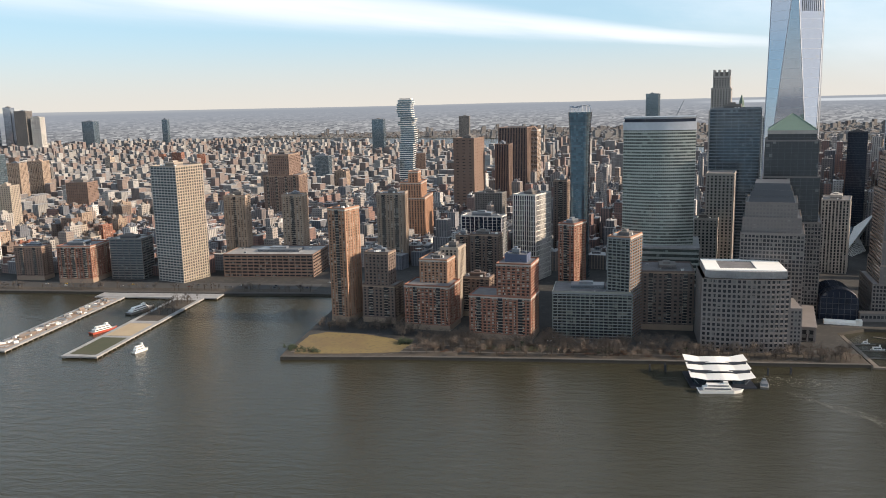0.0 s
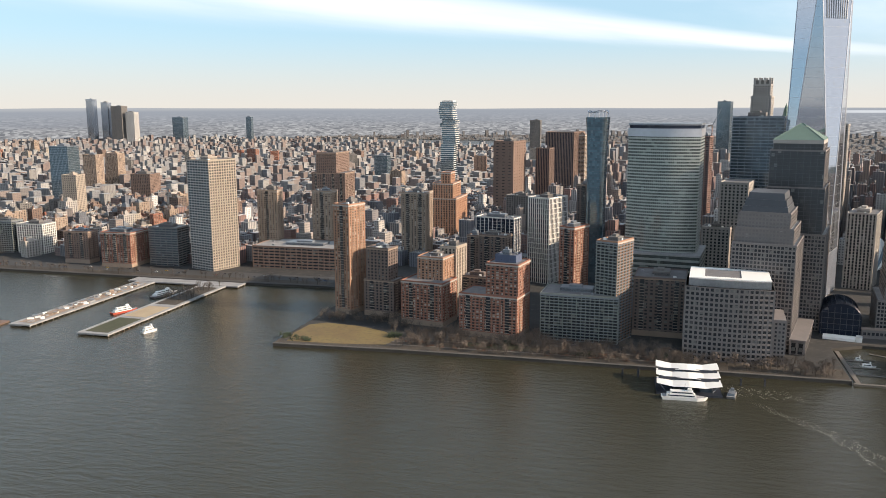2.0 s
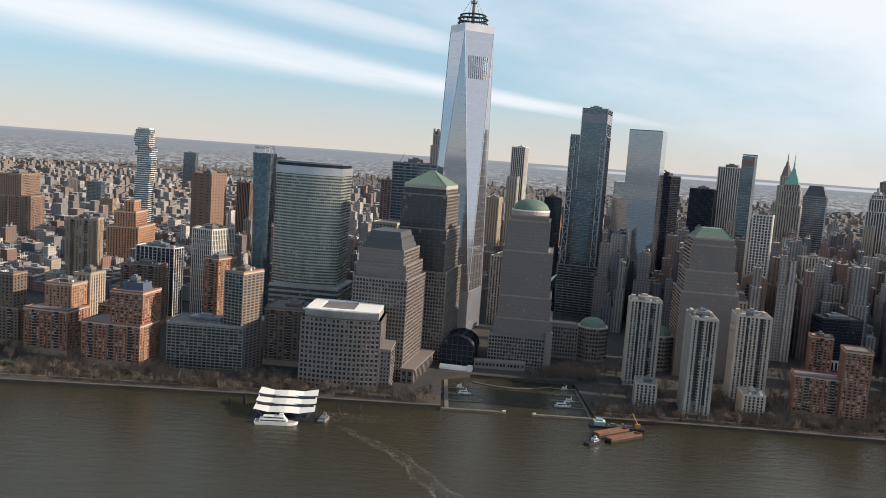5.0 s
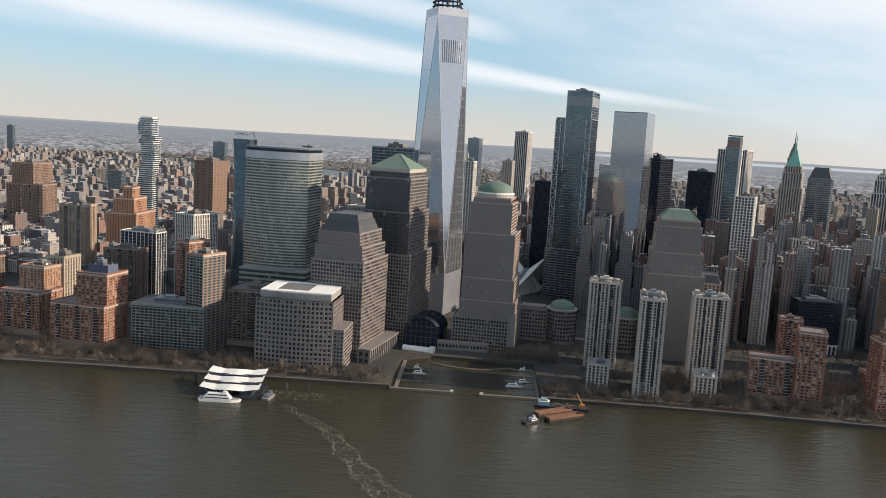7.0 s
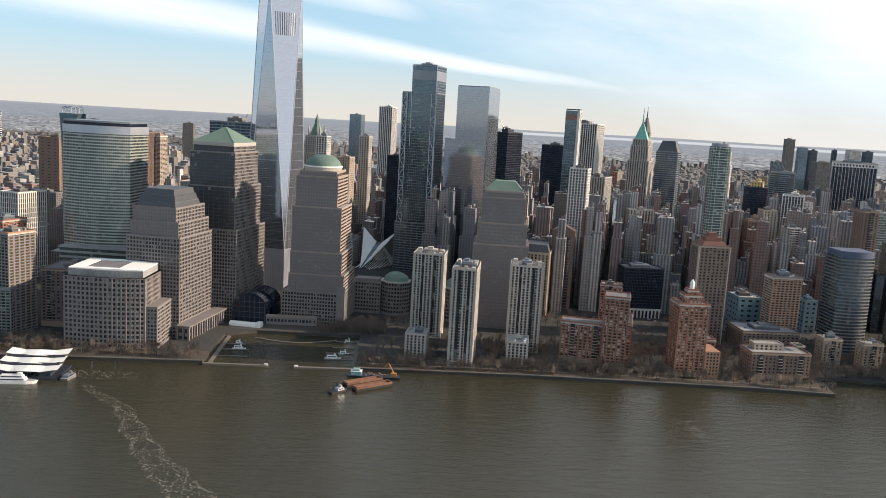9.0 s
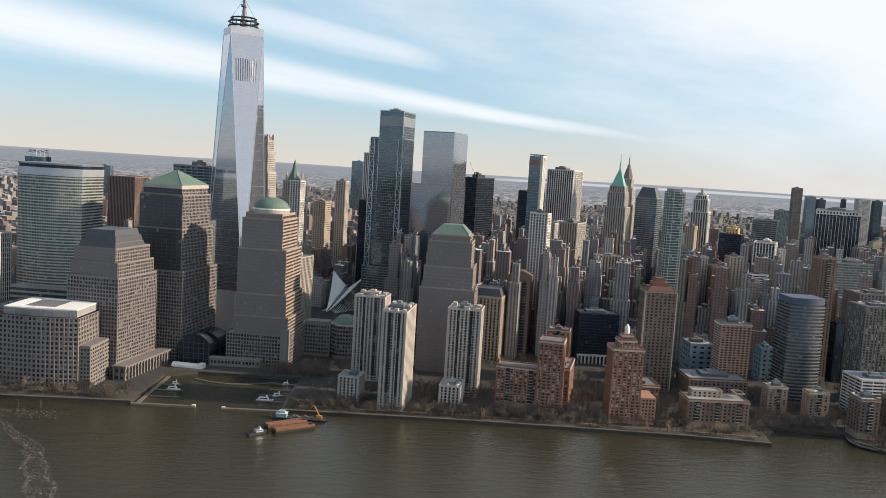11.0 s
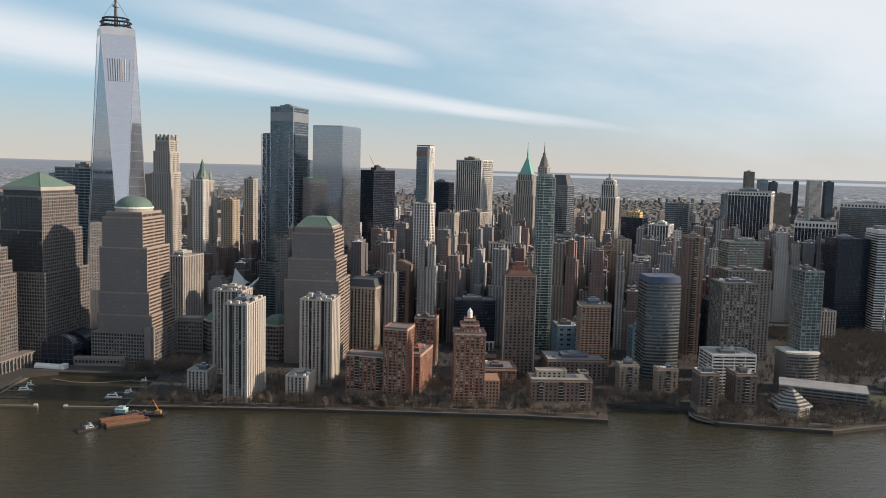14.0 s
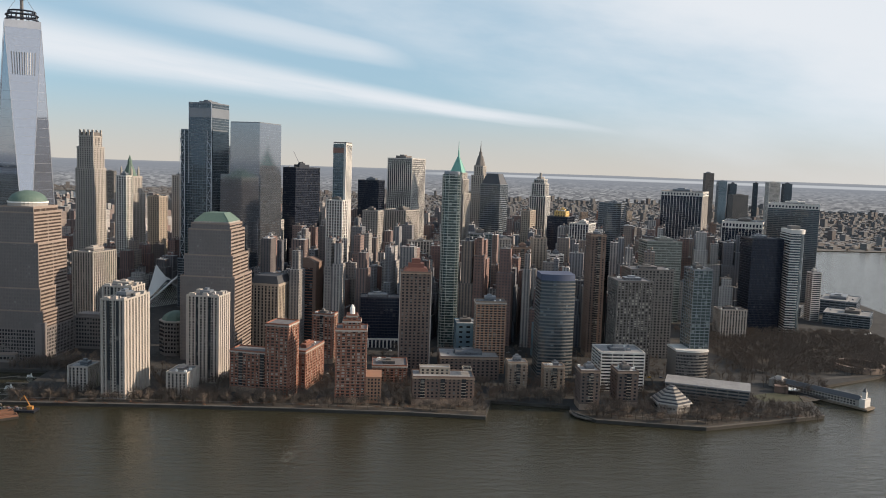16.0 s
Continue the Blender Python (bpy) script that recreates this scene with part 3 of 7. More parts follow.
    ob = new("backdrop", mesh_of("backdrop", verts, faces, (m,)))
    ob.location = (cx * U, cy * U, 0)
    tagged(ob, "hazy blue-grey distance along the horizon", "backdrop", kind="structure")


backdrop()


# ---- the buildings of the city, one call each ----
def crown_band(ob, w, d, z, deep):
    """A white band round the top storeys, pierced by a row of dark windows on the two seen sides."""
    a, b = w / 2 + 0.9, d / 2 + 0.9
    band = part("crown_band", Shape().box(-a, a, -b, b, z - deep, z), M["white"], ob, "white top storeys with a row of windows")
    wn = Shape()
    for i in range(int(w / 6)):
        x = -w / 2 + 1.5 + i * 6.0
        wn.box(x, x + 3.2, -b - 0.1, -b + 0.2, z - deep * 0.75, z - deep * 0.25)
    for i in range(int(d / 6)):
        y = -d / 2 + 1.5 + i * 6.0
        wn.box(a - 0.2, a + 0.1, y, y + 3.2, z - deep * 0.75, z - deep * 0.25)
    part("window", wn, G["black"], band, kind="stuff")


def ribbed_tower(x, y, w, d, h):
    """A pale concrete river tower: ribbed sides, dark balcony slots on the front, uneven blocks round its roof."""
    ob = tower("apartment_tower", "white concrete apartment tower with vertical window strips", x, y, w, d, h, -10, "white_slab|white_ribs")
    z = h - 3
    for u in (-0.19, 0.23):
        slot = part("balcony_slot", Shape().box(u * w - 1.4, u * w + 1.4, -d / 2 - 1.12, -d / 2 - 0.9, 3, z), G["dark"], ob, "dark recessed balcony column")
        rail = Shape()
        for k in range(int(z / 2.9) - 1):
            rail.box(u * w - 1.4, u * w + 1.4, -d / 2 - 1.3, -d / 2 - 1.12, 3 + k * 2.9, 3.4 + k * 2.9)
        part("balcony_rail", rail, M["dark"], slot, kind="stuff")
    for ax, ay, bw, bd, bh in ((-0.38, -0.42, 0.2, 0.1, 3.2), (0.05, -0.44, 0.16, 0.08, 4.0), (0.4, -0.4, 0.14, 0.12, 2.8), (0.41, 0.1, 0.12, 0.2, 3.6), (-0.4, 0.25, 0.14, 0.24, 4.4), (0.36, 0.42, 0.2, 0.1, 3.0)):
        part("roof_block", Shape().box((ax - bw / 2) * w, (ax + bw / 2) * w, (ay - bd / 2) * d, (ay + bd / 2) * d, z + 0.4, z + bh), M["cream"], ob)
    part("ground_arcade", Shape().box(-w / 2 - 1.6, w / 2 + 1.6, -d / 2 - 1.6, d / 2 + 1.6, 0, 1.2).box(-w / 2 - 1.6, w / 2 + 1.6, -d / 2 - 1.6, d / 2 + 1.6, 5, 5.8), M["cream"], ob)
    return ob


tower("office_tower", "tall office tower with blue-grey glass and pale stone side", -834, -50, 48, 50, 165, -20, "pale_bands|tan_grid")
tower("office_block", "low glass office wing beside the tall tower", -916, -44, 49, 32, 61, 0, "grey_bands", roof="paleroof")
tower("loft_building", "dark red brick loft building with pale stone base", -981, -62, 51, 48, 55, 0, "brick")
tower("loft_building", "brown brick mid-rise loft building near the waterfront", -1061, -62, 43, 23, 52, 0, "brown")
tower("apartment_building", "white stepped apartment building facing the river highway", -1195, -2, 50, 31, 51, 0, "white_grid")
tower("apartment_building", "grey-green glass apartment building by the highway", -1252, -7, 46, 25, 55, 0, "green")
tower("college_building", "long low brown brick college building with white roof", -713, 1, 133, 74, 35, 0, "brown_bands", roof="paleroof")
tower("apartment_tower", "tan brick apartment tower with ribbed balconies", -782, 32, 33, 19, 113, 0, "tan")
tower("apartment_tower", "tan brick apartment tower with ribbed balconies", -701, 60, 31, 27, 111, 0, "tan")
tower("apartment_tower", "tan brick apartment tower with ribbed balconies", -550, 64, 38, 39, 112, 0, "tan")
tower("telephone_building", "massive brown brick stepped office building", -880, 528, 76, 57, 100, 0, "brown", tiers=((-884, 538, 45, 76, 143, "brown"),))
tower("ziggurat_building", "orange brick ziggurat office building in sunlight", -556, 269, 52, 81, 84, 0, "orange_piers", tiers=((-555, 262, 36, 53, 109, "orange_piers"), (-552, 260, 16, 30, 127, "orange_piers"),), plant=False)
tower("windowless_tower", "windowless brown granite tower with ribbed shafts", -484, 484, 41, 60, 172, -13, "blind_brown")
tower("slim_tower", "slim dark brown office tower", -418, 515, 28, 26, 157, -13, "dark_piers")
tower("federal_tower", "dark ribbed federal office tower", -406, 751, 66, 72, 182, -13, "dark_piers", tiers=((-366, 756, 18, 31, 176, "tan_bands"),))
tower("office_block", "pale grey stepped office block", -422, 272, 49, 24, 88, -13, "grey")
tower("office_block", "black glass office block with thin white fins", -400, -52, 56, 23, 93, -13, "thin_piers")
tower("apartment_tower", "white lattice apartment tower with staggered windows", -337, -21, 33, 47, 119, -24, "lattice")
tower("slim_tower", "dark slim apartment tower", -299, 110, 20, 16, 124, -13, "darkbrick")
tower("telephone_building", "grey stone art deco telephone building", -95, -48, 33, 49, 147, -13, "limestone", tiers=((-117, -68, 33, 27, 92, "limestone"),))
tower("apartment_tower", "slender orange brick apartment tower at the park", -537, -254, 22, 29, 131, -18, "orange")
tower("apartment_building", "dark brick apartment building under repair", -494, -257, 38, 26, 45, -10, "darkbrick", tiers=((-496, -258, 28, 22, 82, "darkbrick"),))
tower("apartment_building", "tan and red brick stepped apartment building", -434, -277, 50, 38, 51, -10, "brick", tiers=((-429, -258, 31, 40, 76, "orange"),))
tower("apartment_building", "red brick apartment block with pale stone piers", -416, -237, 19, 28, 84, -10, "pier_beige")
tower("apartment_building", "red brick apartment building with pale cornice", -353, -309, 64, 38, 48, -10, "brick", tiers=((-339, -306, 35, 36, 81, "brick"), (-339, -304, 22, 17, 88, "blue_box"),))
tower("apartment_building", "dark brick apartment block", -392, -227, 37, 20, 48, -10, "darkbrick")
tower("apartment_building", "grey-green apartment building with a long low wing", -262, -295, 79, 46, 51, -3, "green")
tower("apartment_tower", "grey-green apartment tower with sunlit brick side", -230, -296, 23, 34, 107, -24, "green|orange_balcony")
tower("apartment_tower", "brick and glass apartment tower", -283, -187, 19, 33, 104, -24, "brick")
tower("school_building", "dark grey brick school block", -391, -116, 36, 22, 79, -10, "darkbrick")
tower("apartment_building", "brown brick apartment block", -421, -101, 16, 16, 75, -10, "brown")
tower("hotel_building", "dark brown brick hotel and cinema block with low roofs", -183, -253, 52, 52, 65, -3, "darkbrick")
ribbed_tower(205, -248, 32, 29, 97)
ribbed_tower(237, -347, 22, 52, 101)
ribbed_tower(308, -293, 33, 31, 96)
tower("low_block", "small pale concrete apartment block by the esplanade", 191, -334, 20, 24, 27, -10, "white_slab", roof="paleroof")
tower("low_block", "small pale concrete apartment block by the esplanade", 294, -349, 20, 29, 27, -10, "white_slab", roof="paleroof")
tower("office_tower", "black steel office tower", 353, 244, 25, 74, 231, -28, "black")
tower("hotel_tower", "slim white hotel tower with punched windows", 427, 7, 26, 15, 188, -28, "white_grid")
tower("office_tower", "dark glass office tower", 469, 417, 45, 23, 210, -28, "black")
tower("office_tower", "tall office slab with pale metal piers", 537, 450, 52, 59, 254, -28, "piers")
tower("office_building", "beige stone office building with columned top", 525, 306, 46, 52, 161, -28, "pier_stone")
tower("office_building", "grey stone office building", 476, 235, 29, 19, 162, -28, "limestone")
tower("office_building", "sunlit tan stone office building", 770, 374, 17, 32, 163, -28, "beige")
tower("office_tower", "dark glass tower with gilded crown", 814, 285, 37, 49, 159, -28, "black", tiers=((815, 284, 20, 24, 168, "yellow"),))
tower("office_tower", "office tower with white vertical piers", 824, 163, 32, 45, 155, -28, "piers")
tower("office_tower", "dark blue glass office tower with pale side bands", 973, 517, 47, 53, 178, -28, "deep_bands")
crown_band(tower("office_tower", "broad office tower with pale piers and black windows", 1133, 534, 83, 102, 206, -28, "thin_piers|pier_stone"), 83, 102, 203, 8)
tower("office_building", "green glass office building with white bands", 944, 122, 57, 42, 133, 0, "green_bands")
crown_band(tower("office_tower", "grey office tower with toothed white crown", 1195, 375, 72, 93, 155, -28, "thin_piers|thin_piers"), 72, 93, 152, 11)
crown_band(tower("office_tower", "large grey office tower with windowed crown", 1300, 388, 92, 71, 191, -28, "grey_bands|bands"), 92, 71, 188, 8)
tower("office_tower", "dark blue glass office tower", 1099, 202, 47, 37, 127, 0, "deep")
tower("office_tower", "broad black glass office tower", 1084, 57, 50, 40, 147, 0, "black")
tower("hotel_tower", "green glass hotel tower near the battery", 848, -292, 21, 30, 137, 0, "teal")
tower("apartment_tower", "grey apartment tower with pale window frames", 789, -234, 42, 39, 115, 0, "grey_lit")
tower("office_building", "large grey brick office building", 840, -138, 56, 41, 118, 0, "grey")
tower("apartment_tower", "dark red brick tower", 768, -145, 19, 24, 161, 0, "brown")
tower("slim_tower", "narrow dark blue building", 796, -139, 11, 20, 78, 0, "deep")
tower("low_block", "low white banded school building", 759, -299, 48, 40, 45, 0, "bands", roof="paleroof")
tower("custom_house", "grey stone custom house with columns", 1012, -8, 39, 26, 45, 0, "pier_stone", roof="lead")
tower("office_building", "grey banded office building by the ferry", 1223, 150, 15, 19, 84, 0, "bands")
tower("apartment_tower", "brown brick apartment tower with pale balconies", 621, -240, 34, 22, 87, 0, "brown_balcony|tan_bands")
block = tower("office_block", "dark grey office block with white base arcade", 493, -105, 52, 32, 68, 0, "black")
for k in range(11):
    part("arcade_pier", Shape().box(-25.5 + k * 4.9, -23.6 + k * 4.9, -17.4, -16.4, 0, 10), M["white"], block)
part("arcade_beam", Shape().box(-26, 26.6, -17.5, -16.4, 10, 12.5), M["white"], block)
tower("apartment_tower", "tan stone apartment tower", 673, 49, 26, 19, 136, 0, "limestone")
tower("apartment_tower", "brown brick tower with setback", 701, 31, 26, 21, 125, 0, "brown")
tower("office_building", "tan stone stepped tower", 731, 53, 21, 20, 138, 0, "beige")
tower("office_building", "white stepped office building", 748, 7, 20, 18, 118, 0, "bands")
tower("office_building", "pale stone office tower with vertical piers", 553, 116, 38, 20, 123, 0, "pier_stone")
tower("apartment_tower", "dark teal glass apartment tower", 634, -5, 32, 22, 147, 0, "teal")
tower("low_block", "low blue-grey panelled building", 600, -189, 28, 34, 52, 0, "blue_panel", roof="paleroof")
tower("low_block", "low blue-grey panelled building", 697, -158, 16, 23, 44, 0, "blue_panel", roof="paleroof")
tower("apartment_building", "red brick apartment building with a courtyard", 365, -336, 46, 22, 46, -16, "brick", tiers=((394, -350, 24, 27, 78, "brick"), (416, -306, 16, 54, 44, "brick")))
tower("apartment_building", "dark red brick apartment block", 427, -204, 24, 19, 62, -16, "brick")
tower("apartment_building", "low tan brick apartment block with pale top storey", 558, -367, 61, 28, 31, 0, "brown", tiers=((550, -362, 30, 12, 37, "beige"), (583, -363, 8, 14, 36, "beige")), roof="paleroof")
tower("low_block", "low red brick block with tan end wall", 505, -277, 38, 37, 21, 0, "brick")
tower("low_block", "low brick apartment block", 595, -257, 66, 45, 28, 0, "darkbrick", roof="paleroof")
tower("low_block", "low brick apartment block with pale roof", 642, -317, 20, 16, 34, 0, "tan", roof="paleroof")
tower("low_block", "low brick apartment block with pale roof", 679, -333, 21, 14, 34, 0, "tan", roof="paleroof")
tower("low_block", "low dark brick apartment block with pale roof", 705, -380, 19, 22, 42, 0, "darkbrick", roof="paleroof")
tower("low_block", "low dark brick apartment block with pale roof", 746, -370, 21, 26, 40, 0, "darkbrick", roof="paleroof")
tower("office_tower", "sunlit tan stone tower with small pyramid roof", 73, 388, 24, 25, 168, -19, "beige")
tower("federal_building", "grey limestone federal building", 74, 45, 34, 52, 102, -19, "pier_stone", tiers=())
tower("apartment_tower", "rippled steel apartment tower", 146, 724, 30, 35, 268, -19, "piers")
tower("hotel_tower", "black glass hotel slab", 165, 262, 28, 11, 181, -19, "black")
tower("apartment_tower", "slim white apartment tower", 36, 311, 20, 16, 206, -19, "white_grid")
tower("office_tower", "grey stone office tower", 107, 411, 19, 16, 208, -19, "limestone")
tower("apartment_tower", "far blue glass apartment tower across town", 20, 2118, 46, 55, 251, -13, "blue")


# ---- landmark towers ----
def world_tower():
    """The tallest tower: a square base whose corners are cut back into eight tall triangles."""
    ob = thing("skyscraper", "tallest mirror-glass skyscraper with tapering chamfered faces and mast", "skyscraper", -2, -6, 3, -19.5)
    FOOT.append((-2, -6, 50))
    a, b = 31.0, 31.0
    base = [(-a, -a, 57), (a, -a, 57), (a, a, 57), (-a, a, 57)]
    top = [(0, -b, 404), (b, 0, 404), (0, b, 404), (-b, 0, 404)]
    part("base", Shape().box(-a, a, -a, a, 0, 57), M["steel"], ob, "pale glass-clad concrete base")
    fins = Shape()
    for i in range(25):
        p = -a + 2 * a * i / 24
        fins.box(p - 0.25, p + 0.25, -a - 0.5, -a, 1, 56).box(a, a + 0.5, p - 0.25, p + 0.25, 1, 56).box(-a - 0.5, -a, p - 0.25, p + 0.25, 1, 56)
    part("base_fin", fins, M["steel"], ob, kind="stuff")
    for i in range(4):
        j = (i + 1) % 4
        s = Shape()
        s.v, s.f = [base[i], base[j], top[i], (0, 0, 230)], [(0, 1, 2), (1, 0, 3), (2, 1, 3), (0, 2, 3)]
        part("glass_face", s, G["sky"], ob)
        s = Shape()
        s.v, s.f = [top[i], base[j], top[j], (0, 0, 230)], [(0, 1, 2), (1, 0, 3), (2, 1, 3), (0, 2, 3)]
        part("glass_face", s, G["sky"], ob)
    edges = Shape()
    for i in range(4):
        edges.stick(base[i], top[i], 0.7, 0.5).stick(base[(i + 1) % 4], top[i], 0.7, 0.5)
    part("edge_trim", edges, M["steel"], ob, "bright steel edge trim")
    lines = Shape()
    for k in range(1, 29):
        z = 57 + 347 * k / 29
        u = (z - 57) / 347
        ring = []
        for i in range(4):
            for p, q in ((base[i], top[i - 1]), (base[i], top[i])):
                ring.append(tuple(p[m] + (q[m] - p[m]) * u for m in range(3)))
        lines.hull([(x * 1.002, y * 1.002, z - 0.1) for x, y, _ in ring], [(x * 1.002, y * 1.002, z + 0.1) for x, y, _ in ring])
    part("floor_line", lines, M["steel"], ob, kind="stuff")
    crown = Shape().hull([(x * 1.004, y * 1.004, 404) for x, y, _ in top], [(x * 1.004, y * 1.004, 414) for x, y, _ in top])
    part("crown", crown, M["steel"], ob, "pale metal parapet crown")
    vents = Shape()
    for i in range(10):
        u = 0.14 + 0.72 * i / 9
        ends = []
        for z in (342, 372):
            k = (z - 57) / 347
            p, q = (base[1][0] + (top[0][0] - base[1][0]) * k, base[1][1] + (top[0][1] - base[1][1]) * k), (base[1][0] + (top[1][0] - base[1][0]) * k, base[1][1] + (top[1][1] - base[1][1]) * k)
            ends.append(((p[0] + (q[0] - p[0]) * u) * 1.004, (p[1] + (q[1] - p[1]) * u) * 1.004, z))
        vents.stick(ends[0], ends[1], 0.75, 0.75)
    part("vent_louvre", vents, M["greymetal"], ob, "grey louvred vent strips")
    ring = Shape()
    for r, z in ((20, 417), (20, 423), (17, 428)):
        for i in range(24):
            t0, t1 = 2 * math.pi * i / 24, 2 * math.pi * (i + 1) / 24
            ring.stick((r * math.cos(t0), r * math.sin(t0), z), (r * math.cos(t1), r * math.sin(t1), z), 1.2, 1.2)
    for i in range(16):
        t0 = 2 * math.pi * i / 16
        ring.stick((20 * math.cos(t0), 20 * math.sin(t0), 413), (17 * math.cos(t0), 17 * math.sin(t0), 428), 0.6, 0.6)
    part("antenna_ring", ring, M["dark"], ob, "dark circular antenna ring")
    mast = Shape().stick((0, 0, 412), (0, 0, 445), 2.6, 2.0, 8).stick((0, 0, 445), (0, 0, 490), 1.7, 1.1, 8).stick((0, 0, 490), (0, 0, 538), 0.9, 0.3, 8)
    part("mast", mast, M["grey"], ob)
    part("mast_platform", Shape().ring(12, 4.2, 4.2, 444, 447).ring(12, 3.0, 3.0, 470, 472), M["greymetal"], ob)
    for i in range(4):
        t0 = math.pi / 4 + math.pi / 2 * i
        part("guy_cable", Shape().stick((17 * math.cos(t0), 17 * math.sin(t0), 428), (0, 0, 455), 0.25, 0.25), M["greymetal"], ob)


world_tower()


def braced_tower():
    ob = thing("office_tower", "tall blue glass office tower with exposed steel cross-bracing", "skyscraper", 208, 173, 3, -19)
    FOOT.append((208, 173, 45))
    wall, o = facades(ob, 39, 54, 70, 325, "office", 3, 2)
    roof_on(ob, 39, 54, 325, wall, o, 3, 2)
    wall, o = facades(ob, 56, 44, 70, 283, "office", -4, -1)
    roof_on(ob, 56, 44, 283, wall, o, -4, -1, plant=False)
    wall, o = facades(ob, 66, 62, 0, 78, "deep_bands", 0, 0)
    roof_on(ob, 66, 62, 78, wall, o, plant=False)
    part("louvre_band", Shape().box(-17, 23, -25.6, 29.6, 303, 318), M["greymetal"], ob, "grey louvred plant storeys")
    for x0 in (-32, 16):
        br = Shape()
        y = -26.4
        for x in (x0, x0 + 8):
            br.stick((x, y, 78), (x, y, 282), 0.6, 0.6)
        for k in range(14):
            z = 78 + k * 14.57
            br.stick((x0, y, z), (x0 + 8, y, z), 0.45, 0.45)
            a, b = (x0, x0 + 8) if k % 2 else (x0 + 8, x0)
            br.stick((a, y, z), (b, y, z + 14.57), 0.45, 0.45)
        part("brace", br, M["steel"], ob, "pale steel cross-bracing")
    edge = Shape().box(22.3, 23.2, -25.9, -25, 70, 327).box(-17.2, -16.3, -25.9, -25, 200, 327)
    part("corner_trim", edge, M["steel"], ob)


def mirror_tower():
    ob = thing("office_tower", "tall pale mirror-glass office tower with sharp edges", "skyscraper", 284, 152, 3, -19)
    FOOT.append((284, 152, 45))
    low = [(-36, -36, 0), (30, -36, 0), (32.5, 36, 0), (-33, 36, 0)]
    part("lower_glass", Shape().hull(low, [(x, y, 216) for x, y, _ in low]), G["pale"], ob)
    up = [(-20, -35, 216), (30, -35, 216), (32, 35, 216), (-18, 35, 216)]
    part("upper_glass", Shape().hull(up, [(x, y, 296) for x, y, _ in up]), G["pale"], ob)
    s = Shape()
    for z in range(8, 214, 4):
        s.hull([(x * 1.003, y * 1.003, z) for x, y, _ in low], [(x * 1.003, y * 1.003, z + 0.1) for x, y, _ in low])
    for z in range(218, 294, 4):
        s.hull([(x + (0.1 if x > 0 else -0.1), y * 1.003, z) for x, y, _ in up], [(x + (0.1 if x > 0 else -0.1), y * 1.003, z + 0.1) for x, y, _ in up])
    part("floor_line", s, M["greymetal"], ob, kind="stuff")
    part("roof", Shape().hull([(x * 0.98, y * 0.98, 296) for x, y, _ in up], [(x * 0.98, y * 0.98, 297.5) for x, y, _ in up]), M["greymetal"], ob)


braced_tower()
mirror_tower()
tower("office_tower", "broad blue-grey glass office tower", -62, 45, 64, 58, 226, -13, "deep_bands")


def curved_bank():
    """The broad green-grey tower with a bowed river front."""
    ob = thing("bank_tower", "broad green-grey office tower with curved banded front", "office tower", -183, -152, 3, -7)
    FOOT.append((-183, -152, 60))
    w, d, k = 79.0, 50.0, 18

    def ring(z, g=0.0, y_back=d / 2):
        pts = []
        for i in range(k + 1):
            u = -1 + 2 * i / k
            pts.append(((w / 2 + g) * u, -d / 2 - 9 * (1 - u * u) - g, z))
        return pts + [(w / 2 + g, y_back + g, z), (-w / 2 - g, y_back + g, z)]

    part("glazing", Shape().hull(ring(60), ring(213)), G["green"], ob)
    s = Shape()
    n = 43
    for i in range(n + 1):
        z = 60 + 153 * i / n
        s.hull(ring(z, 0.5), ring(min(z + 1.5, 214), 0.5))
    part("floor_band", s, M["palegreen"], ob, "pale green metal floor bands", kind="stuff")
    mu = Shape()
    for i in range(0, 2 * k + 1):
        u = -1 + i / k
        x, y = w / 2 * u, -d / 2 - 9 * (1 - u * u)
        mu.box(x - 0.15, x + 0.15, y - 0.45, y + 0.2, 60, 213)
    part("mullion", mu, M["greenmetal"], ob, kind="stuff")
    part("crown_band", Shape().hull(ring(205, 0.8), ring(214, 0.8)), M["steel"], ob, "smooth pale metal crown band")
    part("crown_glass", Shape().hull(ring(214, -0.6), ring(217.5, -0.6)), G["black"], ob)
    part("crown_roof", Shape().hull(ring(217.5, 0.4), ring(219.5, 0.4)), M["greymetal"], ob)
    part("podium_glass", Shape().box(-36, 46, -44, 34, 0, 72), G["green"], ob)
    s = Shape()
    for z in range(0, 70, 6):
        s.box(-36.5, 46.5, -44.5, 34.5, z, z + 2.6)
    part("podium_band", s, M["palegreen"], ob, kind="stuff")
    part("podium_roof", Shape().box(-37, 47, -45, 35, 72, 74), M["paleroof"], ob)
    part("podium_wing", Shape().box(-48, 46, -54, -10, 0, 30).box(-47, 45, -53, -11, 30, 31.5), M["greymetal"], ob)


curved_bank()


